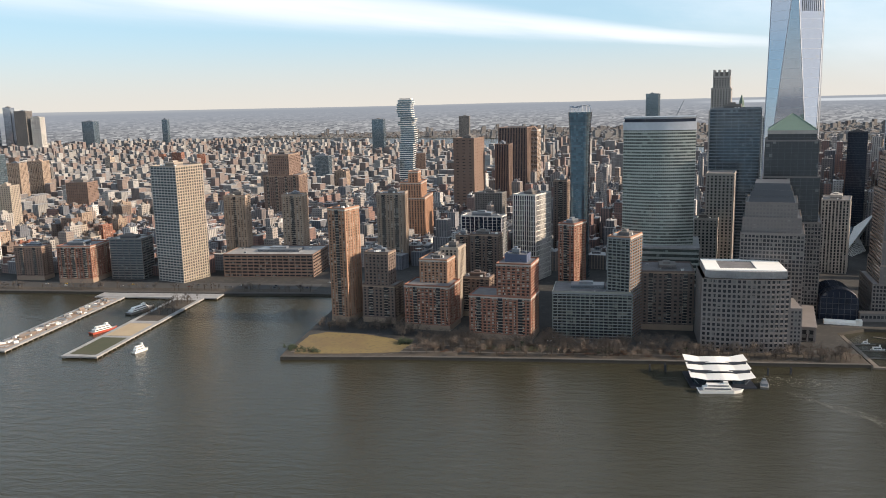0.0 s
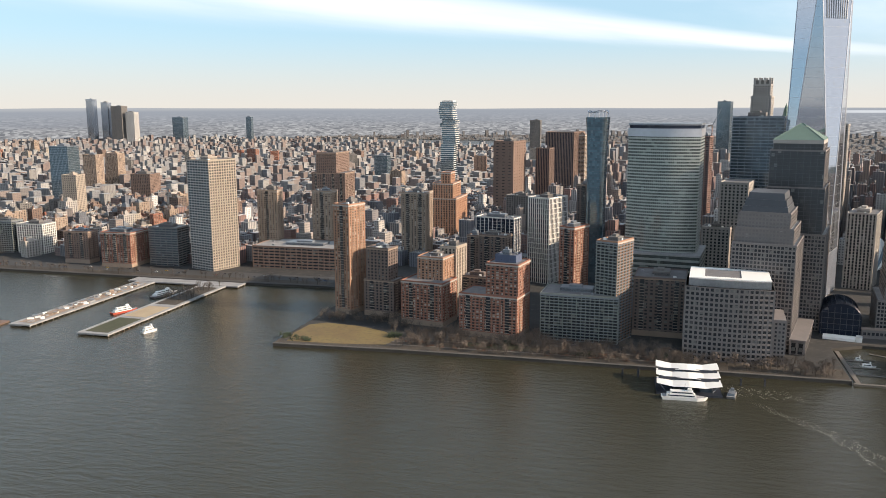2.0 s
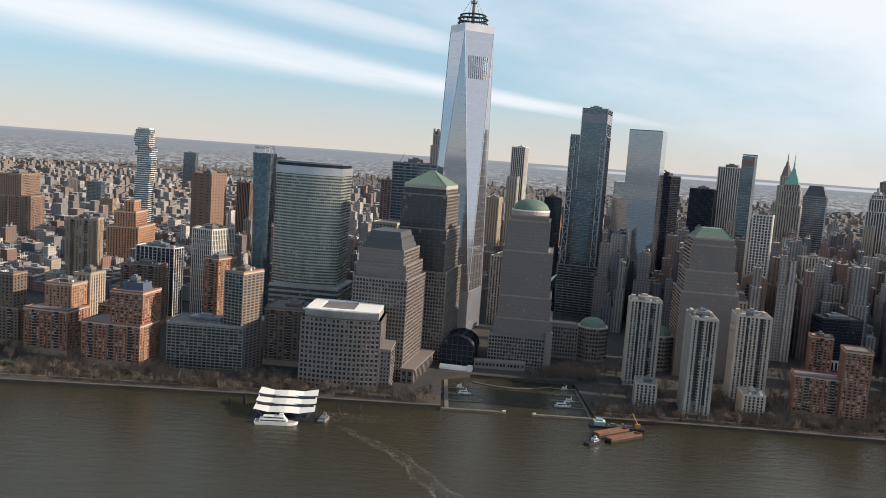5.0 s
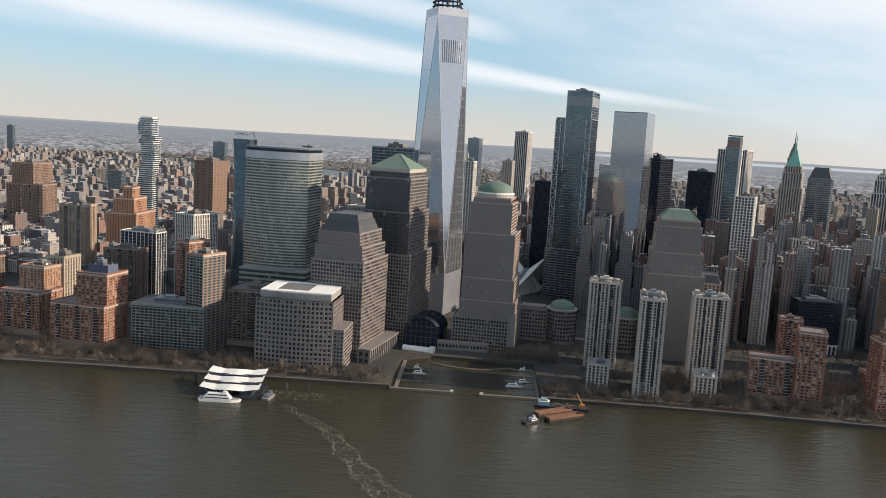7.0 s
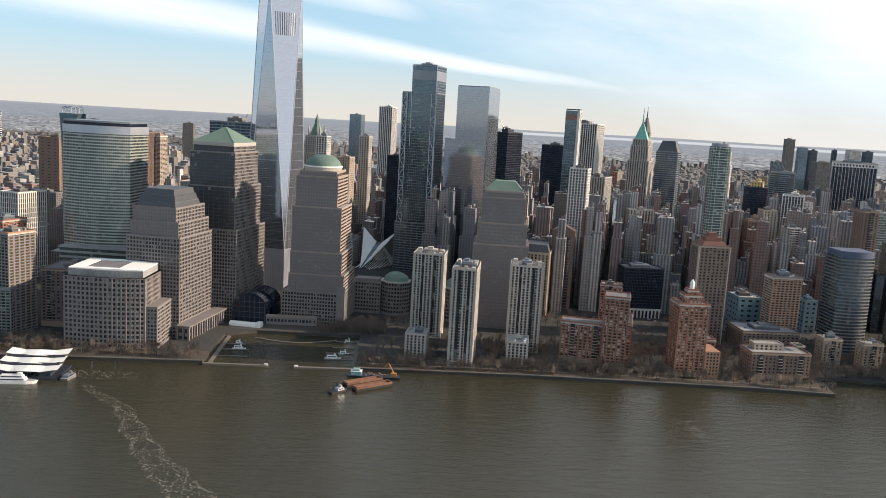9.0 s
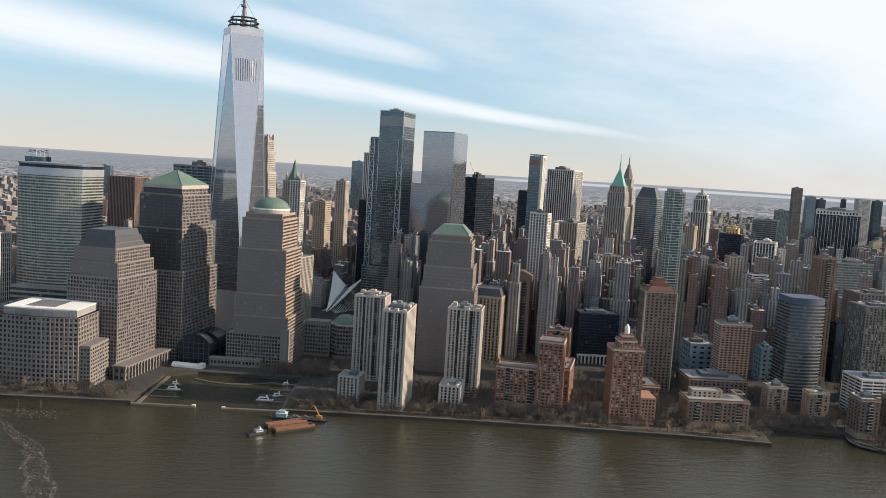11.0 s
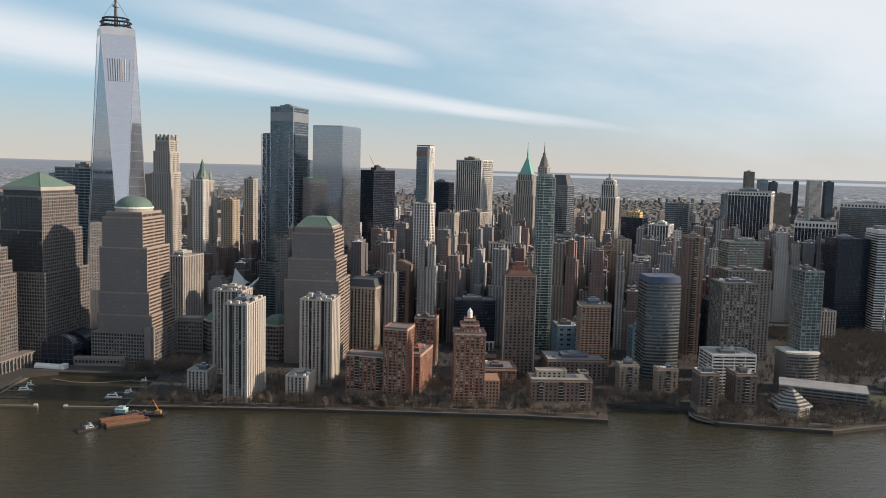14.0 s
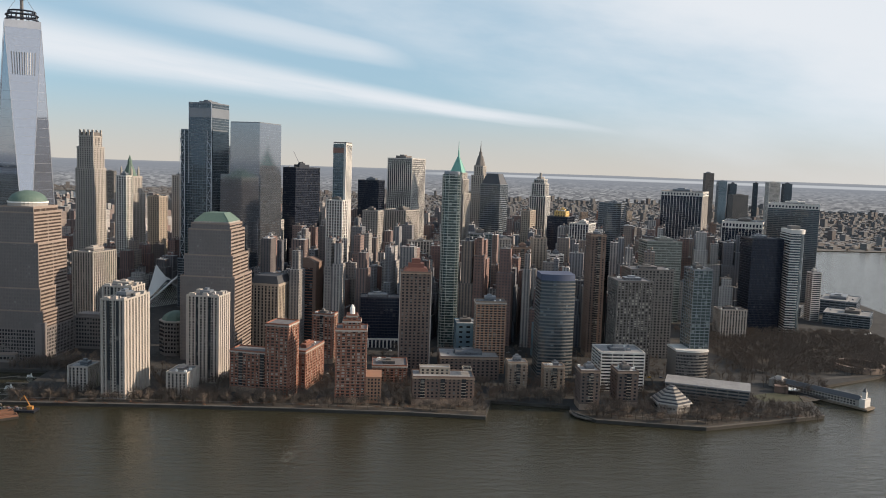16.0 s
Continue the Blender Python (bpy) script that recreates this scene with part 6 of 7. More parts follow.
def south_point():
    ob = thing("museum", "six-sided grey granite museum with stepped roof", "museum", 791, -386, 3, 0)
    part("wall", Shape().ring(6, 19, 19, 0, 9, turn=math.pi / 6), M["limestone"], ob)
    wn = Shape()
    for f in range(6):
        t = 2 * math.pi * f / 6
        for j in range(5):
            o = -6.4 + 3.2 * j
            wn.ring(4, 0.8, 0.8, 4.5, 6, 16.5 * math.cos(t) - o * math.sin(t), 16.5 * math.sin(t) + o * math.cos(t), t)
    part("window", wn, G["dark"], ob, kind="stuff")
    for k in range(6):
        r = 21.5 - k * 3.3
        part("roof_step", Shape().ring(6, r, r - 0.6, 9 + k * 2.7, 10.3 + k * 2.7, turn=math.pi / 6), M["limestone"], ob, "pale granite roof step")
        part("step_recess", Shape().ring(6, r - 1.8, r - 1.8, 10.3 + k * 2.7, 11.7 + k * 2.7, turn=math.pi / 6), M["lead"], ob)
    strip("jetty", [(694, -384), (690, -396), (692, -407), (699, -414), (708, -416)], -6.0, -2.5, 1.2, PATHWAY, "curved pale timber jetty at the cove", 1.2)
    ob = thing("museum_wing", "long grey museum wing with banded front", "museum", 842, -352, 3, -24)
    wall, o = facades(ob, 84, 22, 0, 17, "grey_bands")
    part("roof", Shape().hull([(-43, -12, 17), (43, -12, 17), (43, 12, 17), (-43, 12, 17)], [(-43, -12, 18.2), (43, -12, 18.2), (43, 12, 21), (-43, 12, 21)]), M["paleroof"], ob)
    ob = thing("pier_house", "long grey-white pier house with dull green roof and clock tower", "pier house", 982, -328, 0, -55)
    part("deck", Shape().box(-50, 54, -9, 9, 0.8, 2.6), TIMBER, ob)
    part("wall", Shape().box(-46, 44, -5.5, 5.5, 2.6, 9.5), M["limestone"], ob)
    wn = Shape()
    for i in range(25):
        for z in (3.8, 6.6):
            wn.box(-44 + i * 3.4, -42.1 + i * 3.4, -5.65, 5.65, z, z + 1.7)
    part("window", wn, G["dark"], ob, kind="stuff")
    part("roof", Shape().hull([(-47, -6.4, 9.5), (45, -6.4, 9.5), (45, 6.4, 9.5), (-47, 6.4, 9.5)], [(-43, -0.6, 13.5), (42, -0.6, 13.5), (42, 0.6, 13.5), (-43, 0.6, 13.5)]), M["lead"], ob, "dull grey-green hipped roof")
    part("end_house", Shape().box(44, 50, -6.5, 6.5, 2.6, 11.5), M["white"], ob)
    tw = part("clock_tower", Shape().box(44.6, 48.4, -1.9, 1.9, 11.5, 18.5), M["white"], ob)
    part("spire", Shape().ring(4, 2.7, 0.2, 18.5, 23.5, 46.5, 0, math.pi / 4), M["lead"], tw)
    part("shore_house", Shape().box(-58, -42, -8, 8, 2.6, 11).hull([(-58, -8, 11), (-42, -8, 11), (-42, 8, 11), (-58, 8, 11)], [(-53, -1, 15), (-47, -1, 15), (-47, 1, 15), (-53, 1, 15)]), M["limestone"], ob)
    ob = thing("round_fort", "low round brown stone fort in the park", "fort", 1102, -198, 3)
    n = 40
    for i in range(n):
        t0, t1 = 2 * math.pi * i / n, 2 * math.pi * (i + 1) / n
        p = [(r * math.cos(t), r * math.sin(t)) for t in (t0, t1) for r in (27, 30)]
        part("wall_block", Shape().hull([(*p[0], 0), (*p[1], 0), (*p[3], 0), (*p[2], 0)], [(*p[0], 7), (*p[1], 7), (*p[3], 7), (*p[2], 7)]), M["tan"], ob)
    ob = thing("park_house", "small brick and white park building on the lawn", "park building", 946, -314, 3, -20)
    part("wall", Shape().box(-10, 4, -5, 5, 0, 7), M["brown"], ob)
    part("white_roof", Shape().box(4.2, 16, -6, 6, 4, 4.8), M["whiteroof"], ob)
    for i in range(5):
        st = thing("garden_wall", "low curved pale garden terrace", "garden wall", 966 + i * 1.5, -346 + i * 5, 3, 24, "garden terraces")
        part("terrace", Shape().box(-20, 20, -0.8, 0.8, 0, 0.9), PAVING, st)


south_point()
for x, y, w_, d_, h_ in ((1270, 120, 70, 60, 22), (1330, 250, 60, 90, 26), (1210, 210, 50, 40, 18)):
    tower("ferry_hall", "low dark glass ferry hall by the water", x, y, w_, d_, h_, -35, "deep_bands", roof="paleroof")


def foam_trail():
    """A curved wake: two frayed edges of foam with broken flecks between them."""
    rng = random.Random(9)
    s = Shape()
    line = [(-118, -432), (-90, -472), (-54, -508), (-30, -555), (0, -612), (36, -664), (74, -716)]
    for i in range(2000):
        u = 0.5 + 5.48 * rng.random() ** 0.75
        k = int(u)
        (x0, y0), (x1, y1) = line[k], line[k + 1]
        way = Vector((x1 - x0, y1 - y0)).normalized()
        half = 1.5 + 2.3 * u
        side = rng.choice((-1, 1)) * half * (0.8 + 0.25 * math.sin(u * 9)) + rng.gauss(0, 1.2) if rng.random() < 0.4 else rng.uniform(-half, half)
        x, y = x0 + (x1 - x0) * (u - k) - way.y * side, y0 + (y1 - y0) * (u - k) + way.x * side
        r = rng.uniform(0.12, 0.45) * (0.8 + 0.12 * u)
        s.ring(6, r, r * 0.8, 0.02, 0.06, x, y, rng.random() * 6, rng.uniform(0.25, 0.7))
    for i in range(200):
        x, y = -100 + rng.gauss(0, 20), -415 - rng.random() * 25
        s.ring(6, 0.5, 0.4, 0.02, 0.05, x, y, 0, 0.4)
    for i in range(150):
        x, y = 420 + rng.gauss(0, 5), -520 + rng.gauss(0, 14)
        s.ring(6, 0.4, 0.3, 0.02, 0.05, x, y, 0, 0.4)
    ob = new("foam", mesh_of("foam", s.v, s.f, (dull("foam", (0.33, 0.32, 0.28)),)))
    tagged(ob, "scattered pale foam of a boat's wake", "foam", kind="stuff")


foam_trail()


# ---- bare winter trees ----
BARK = dull("bark", (0.08, 0.066, 0.055), vary=0.3)
TWIG = dull("twigs", (0.135, 0.108, 0.09), vary=0.35)
EVERGREEN = dull("evergreen_leaf", (0.035, 0.05, 0.025), vary=0.4)


def bare_tree(rng, s, t, x, y, z, h, dense=1.0):
    """A trunk and limbs, and a haze of fine twigs round their outer halves."""
    s.stick((x, y, z), (x + rng.uniform(-0.4, 0.4), y + rng.uniform(-0.4, 0.4), z + h * 0.6), h * 0.022, h * 0.01, 4)
    for i in range(int(8 * dense)):
        a, lean = rng.uniform(0, 6.28), rng.uniform(0.2, 1.25)
        z0 = z + h * rng.uniform(0.2, 0.5)
        l = h * rng.uniform(0.3, 0.52)
        dx, dy, dz = math.sin(lean) * math.cos(a), math.sin(lean) * math.sin(a), math.cos(lean)
        s.stick((x, y, z0), (x + l * dx, y + l * dy, z0 + l * dz), h * 0.009, h * 0.003, 3)
        for k in range(int(22 * dense)):
            u = l * rng.uniform(0.25, 1.05)
            px, py, pz = x + u * dx + rng.gauss(0, 0.08) * h, y + u * dy + rng.gauss(0, 0.08) * h, z0 + u * dz + rng.gauss(0, 0.06) * h
            e, g, w = rng.gauss(0, h * 0.06), rng.gauss(0, h * 0.06), h * 0.012
            n = len(t.v)
            t.v += [(px - w, py, pz), (px + w, py - w, pz), (px, py + w, pz), (px + e, py + g, pz + h * rng.uniform(0.03, 0.13))]
            t.f += [(n, n + 1, n + 3), (n + 1, n + 2, n + 3), (n + 2, n, n + 3)]


def plant_trees():
    rng = random.Random(21)
    kinds = []
    for k in range(4):
        ob = thing("tree", "bare leafless winter tree with fine brown twigs", "tree", 0, 0, -60, 0, "bare trees on the river walk")
        s, t = Shape(), Shape()
        bare_tree(rng, s, t, 0, 0, 0, 11)
        part("trunk", s, BARK, ob)
        part("crown", t, TWIG, ob, kind="stuff")
        kinds.append(ob)
    spots = []
    for line, step in zip(FLOW, (4.5, 3.6, 3.8)):
        for (x0, y0), (x1, y1) in zip(line, line[1:]):
            run = math.hypot(x1 - x0, y1 - y0)
            for k in range(int(run / step)):
                u, inland = (k + rng.random()) * step / run, rng.choice((7, 9, 13, 22, 30)) + rng.uniform(-2, 3)
                x, y = x0 + (x1 - x0) * u, y0 + (y1 - y0) * u
                if x > -440:
                    spots.append((x - (y1 - y0) / run * inland, y + (x1 - x0) / run * inland))
    for x in range(-555, -440, 9):
        spots.append((x, -300 + rng.uniform(-6, 8)))
    first = {}
    for i, (x, y) in enumerate(spots):
        k = i % 4
        m = pose(x * U, y * U, 3 * U, 0, 0, rng.uniform(0, 360)) @ Matrix.Scale(rng.uniform(0.75, 1.25), 4)
        if k not in first:
            first[k] = 1
            kinds[k].matrix_basis = m
        else:
            c = copy_thing(kinds[k], m)
            c.matrix_basis = m
    s, t = Shape(), Shape()
    areas = [(-440, -170, -372, -330, 150), (-430, -20, -380, -340, 120), (135, 600, -385, -362, 330), (610, 690, -366, -335, 60), (700, 930, -425, -370, 170), (940, 1000, -330, -280, 50), (-440, -70, -352, -325, 100), (-560, -440, -306, -285, 50), (-470, -230, -330, -312, 80), (-500, -470, -300, -235, 30), (150, 230, -372, -300, 60), (250, 620, -378, -280, 420), (330, 900, -320, -120, 420), (640, 800, -390, -300, 90), (-300, -30, -372, -352, 70), (640, 760, -345, -300, 60), (735, 900, -400, -350, 110), (940, 1240, -235, 30, 2000), (900, 1010, -300, -180, 80), (80, 158, -264, -232, 110), (110, 200, -255, -200, 50), (-1500, -620, -130, -118, 120), (-788, -755, -260, -170, 40), (180, 330, -350, -240, 60), (430, 470, -350, -200, 40)]
    for x0, x1, y0, y1, n in areas:
        for _ in range(n):
            x, y = rng.uniform(x0, x1), rng.uniform(y0, y1)
            if any((x - a) ** 2 + (y - b) ** 2 < (r * 0.8) ** 2 for a, b, r in FOOT):
                continue
            bare_tree(rng, s, t, x, y, 3, rng.uniform(9, 15), 0.75)
    for name, sh, mat, lab in (("tree_trunks", s, BARK, "bare trunks and limbs of park trees"), ("tree_twigs", t, TWIG, "brown leafless twigs of park trees")):
        tagged(new(name, mesh_of(name, sh.v, sh.f, (mat,))), lab, "trees", kind="stuff")
    e = Shape()
    for _ in range(60):
        cx, cy = rng.choice(((-455, -345), (-540, -383), (-330, -345), (-180, -362), (-250, -360), (840, -395), (-560, -372)))
        cx, cy = cx + rng.gauss(0, 5), cy + rng.gauss(0, 3)
        for _ in range(40):
            p = (cx + rng.gauss(0, 1.2), cy + rng.gauss(0, 1.2), 3 + abs(rng.gauss(1.6, 1.2)))
            e.ring(4, rng.uniform(0.3, 0.7), 0.05, p[2], p[2] + rng.uniform(0.4, 0.9), p[0], p[1], rng.random() * 3)
    r = Shape()
    for _ in range(150):
        x0, x1, y0, y1 = rng.choice(((-440, -180, -375, -345), (-440, -180, -375, -345), (150, 590, -392, -380), (720, 920, -420, -385)))
        cx, cy = rng.uniform(x0, x1), rng.uniform(y0, y1)
        for _ in range(26):
            z = 3 + abs(rng.gauss(0.7, 0.5))
            r.ring(4, rng.uniform(0.25, 0.6), 0.05, z, z + rng.uniform(0.3, 0.7), cx + rng.gauss(0, 1.6), cy + rng.gauss(0, 0.9), rng.random() * 3)
    tagged(new("bare_shrubs", mesh_of("bare_shrubs", r.v, r.f, (dull("russet_shrub", (0.13, 0.07, 0.045), vary=0.4),))), "low russet winter shrubs in the park beds", "shrubs", kind="stuff")
    tagged(new("shrubs", mesh_of("shrubs", e.v, e.f, (EVERGREEN,))), "dark evergreen shrubs in the park", "shrubs", kind="stuff")


plant_trees()


# ---- cars on the streets by the river ----
def street_cars():
    rng = random.Random(31)
    paints = [dull("car_paint", c, rough=0.3, vary=0.05) for c in ((0.6, 0.6, 0.58), (0.03, 0.03, 0.035), (0.2, 0.2, 0.21), (0.3, 0.04, 0.03), (0.55, 0.36, 0.03), (0.06, 0.09, 0.18))]
    kinds = []
    for k, lab in enumerate(("white", "black", "grey", "red", "yellow", "dark blue")):
        ob = thing("car", lab + " car on the asphalt street", "car", 0, 0, -60, 0, "cars on the riverside streets")
        part("body", Shape().hull([(-2.2, -0.9, 0.3), (2.2, -0.9, 0.3), (2.2, 0.9, 0.3), (-2.2, 0.9, 0.3)], [(-2.2, -0.88, 0.9), (2.1, -0.88, 0.8), (2.1, 0.88, 0.8), (-2.2, 0.88, 0.9)]), paints[k], ob)
        part("cabin", Shape().hull([(-1.7, -0.84, 0.9), (1.1, -0.84, 0.85), (1.1, 0.84, 0.85), (-1.7, 0.84, 0.9)], [(-1.2, -0.7, 1.45), (0.5, -0.7, 1.45), (0.5, 0.7, 1.45), (-1.2, 0.7, 1.45)]), G["black"], ob)
        part("roof_panel", Shape().box(-1.15, 0.45, -0.69, 0.69, 1.45, 1.5), paints[k], ob)
        for wx in (-1.35, 1.35):
            part("wheel", Shape().stick((wx, -0.92, 0.33), (wx, 0.92, 0.33), 0.33, 0.33, 8), M["dark"], ob)
        kinds.append(ob)
    lanes = [((-1700, -108), (-625, -105), 22), ((-1700, -96), (-625, -94), 22), ((-620, -70), (-430, -95), 8), ((-395, -330), (-125, -331), 10), ((330, -130), (880, -130), 12), ((330, -140), (880, -141), 12), ((430, -300), (445, -190), 8), ((640, -250), (880, -262), 16), ((960, -40), (1230, 60), 10)]
    used = [0] * 6
    for (x0, y0), (x1, y1), n in lanes:
        for i in range(n):
            u = (i + rng.uniform(0.1, 0.9)) / n
            k = rng.choice((0, 1, 2, 0, 1, 2, 3, 4, 5, 1, 2))
            m = pose((x0 + (x1 - x0) * u) * U, (y0 + (y1 - y0) * u) * U, 3.1 * U, 0, 0, math.degrees(math.atan2(y1 - y0, x1 - x0)) + rng.choice((0, 180)))
            if not used[k]:
                kinds[k].matrix_basis = m
                used[k] = 1
            else:
                copy_thing(kinds[k], m).matrix_basis = m
    strip("road", [(-3000, -116), (-971, -114), (-620, -112)], 0.0, 34.0, 3.0, ASPHALT, "wide asphalt riverside highway", 0.06)


street_cars()


# ---- the joined city behind ----
def inside(x, y, ring):
    hit = False
    for (x0, y0), (x1, y1) in zip(ring, ring[1:] + ring[:1]):
        if (y0 > y) != (y1 > y) and x < (x1 - x0) * (y - y0) / (y1 - y0) + x0:
            hit = not hit
    return hit


def city_material(name, tones, roofs, window=0.78, fl=4.0, bay=4.2):
    """Walls with rows of recessed dark windows and felted roofs, each house of its own tone."""
    m, t, p = shader(name)
    geo = t.nodes.new("ShaderNodeNewGeometry")
    isl = geo.outputs["Random Per Island"]

    def ramp(cols, fac):
        r = t.nodes.new("ShaderNodeValToRGB")
        r.color_ramp.interpolation = "CONSTANT"
        while len(r.color_ramp.elements) < len(cols):
            r.color_ramp.elements.new(0.5)
        for i, c in enumerate(cols):
            r.color_ramp.elements[i].position = i / len(cols)
            r.color_ramp.elements[i].color = (*c, 1)
        t.links.new(fac, r.inputs[0])
        return r.outputs[0]

    wall = ramp(tones, isl)
    roof = ramp(roofs, maths(t, "FRACT", maths(t, "MULTIPLY", isl, 7.31)))
    co = t.nodes.new("ShaderNodeTexCoord")
    sep = t.nodes.new("ShaderNodeSeparateXYZ")
    t.links.new(co.outputs["Object"], sep.inputs[0])
    x, y, z = sep.outputs
    fz = maths(t, "FRACT", maths(t, "DIVIDE", z, fl * U))
    fx = maths(t, "FRACT", maths(t, "DIVIDE", maths(t, "ADD", x, y), bay * U))
    ribbed = maths(t, "GREATER_THAN", maths(t, "FRACT", maths(t, "MULTIPLY", isl, 23.7)), 0.5)
    rows = maths(t, "MULTIPLY", maths(t, "GREATER_THAN", fz, maths(t, "MULTIPLY_ADD", ribbed, -0.23, 0.35)), maths(t, "LESS_THAN", fz, maths(t, "MULTIPLY_ADD", ribbed, 0.15, 0.85)))
    win = maths(t, "MULTIPLY", rows, maths(t, "MULTIPLY", maths(t, "GREATER_THAN", fx, 0.3), maths(t, "LESS_THAN", fx, 0.78)))
    nz = node(t, "ShaderNodeTexNoise", Scale=1.0, Detail=4.0)
    t.links.new(coords(t, 0.12), nz.inputs["Vector"])
    stain = maths(t, "MULTIPLY_ADD", nz.outputs[0], 0.7, 0.65)
    v = t.nodes.new("ShaderNodeVectorMath")
    v.operation = "SCALE"
    t.links.new(wall, v.inputs[0])
    t.links.new(stain, v.inputs["Scale"])
    # window colour tinted bluish in place of distant haze
    side = mixed(t, maths(t, "MULTIPLY", win, window), v.outputs[0], (0.05, 0.056, 0.072))
    sn = t.nodes.new("ShaderNodeSeparateXYZ")
    t.links.new(geo.outputs["Normal"], sn.inputs[0])
    v2 = t.nodes.new("ShaderNodeVectorMath")
    v2.operation = "SCALE"
    t.links.new(roof, v2.inputs[0])
    t.links.new(stain, v2.inputs["Scale"])
    t.links.new(mixed(t, maths(t, "GREATER_THAN", sn.outputs[2], 0.6), side, v2.outputs[0]), p.inputs["Base Color"])
    p.inputs["Roughness"].default_value = 0.75
    return m


TONES = [(0.217, 0.14, 0.123), (0.29, 0.276, 0.268), (0.237, 0.173, 0.157), (0.42, 0.405, 0.392), (0.152, 0.133, 0.131), (0.252, 0.257, 0.275), (0.282, 0.232, 0.203), (0.572, 0.562, 0.558), (0.213, 0.203, 0.211), (0.147, 0.157, 0.182), (0.251, 0.156, 0.135), (0.343, 0.313, 0.297)]
ROOFS = [(0.197, 0.197, 0.203), (0.328, 0.328, 0.334), (0.123, 0.123, 0.129), (0.475, 0.475, 0.475), (0.245, 0.245, 0.246), (0.573, 0.573, 0.574), (0.155, 0.152, 0.155), (0.276, 0.271, 0.271)]
NEAR_STYLES = (("brick", "red brick loft building in the city grid"), ("tan", "tan brick apartment house in the city grid"), ("brown", "brown brick warehouse in the city grid"), ("limestone", "pale stone office building in the city grid"), ("beige", "beige stone loft building in the city grid"), ("grey", "grey concrete building in the city grid"), ("darkbrick", "dark brick building in the city grid"), ("white_grid", "white-framed office building in the city grid"), ("grey_bands", "banded grey office building in the city grid"))

TALL_STYLES = NEAR_STYLES[7:] + (("dark_piers", "brown ribbed office tower with setbacks"), ("pier_beige", "tan stone office tower with setbacks"), ("tan", "tan brick apartment tower with setbacks"), ("pier_stone", "pale stone office tower with tall piers"), ("piers", "white-ribbed office tower with dark glass"), ("pier_beige", "tan stone office tower with tall piers"), ("bands", "white banded office tower"), ("dark_piers", "dark ribbed office tower"), ("black", "black glass office tower in the city grid"), ("deep", "dark blue glass office tower in the city grid"), ("piers", "white-ribbed office tower with dark glass"), ("thin_piers", "black office tower with thin white piers"), ("pier_stone", "grey limestone office tower with setbacks"))


def lots(rng, rot, x0, x1, y0, y1, bw, bd, street, lw):
    """Lots of a street grid turned by rot: centre and size in the turned frame, and the centre in the plan."""
    c, s = math.cos(radians(rot)), math.sin(radians(rot))
    u = x0
    while u < x1:
        v = y0
        while v < y1:
            for row in (0, 1):
                a = u
                while a < u + bw - 8:
                    w = min(rng.uniform(*lw), u + bw - a)
                    d = bd / 2 * rng.uniform(0.78, 1.0)
                    cu, cv = a + w / 2, v + d / 2 if row == 0 else v + bd - d / 2
                    yield cu, cv, w - 0.4, d, cu * c - cv * s, cu * s + cv * c
                    a += w
            v += bd + street
        u += bw + street


def stepped_block(s, x, y, w, d, shoulder, top, k):
    """A tower with one setback, as a single skin."""
    n = len(s.v)
    for a, z in ((1.0, 3), (1.0, shoulder), (k, shoulder), (k, top)):
        s.v += [(x + a * p * w / 2, y + a * q * d / 2, z) for p, q in ((-1, -1), (1, -1), (1, 1), (-1, 1))]
    for j in (0, 4, 8):
        s.f += [(n + j + i, n + j + (i + 1) % 4, n + j + 4 + (i + 1) % 4, n + j + 4 + i) for i in range(4)]
    s.f.append((n + 12, n + 13, n + 14, n + 15))


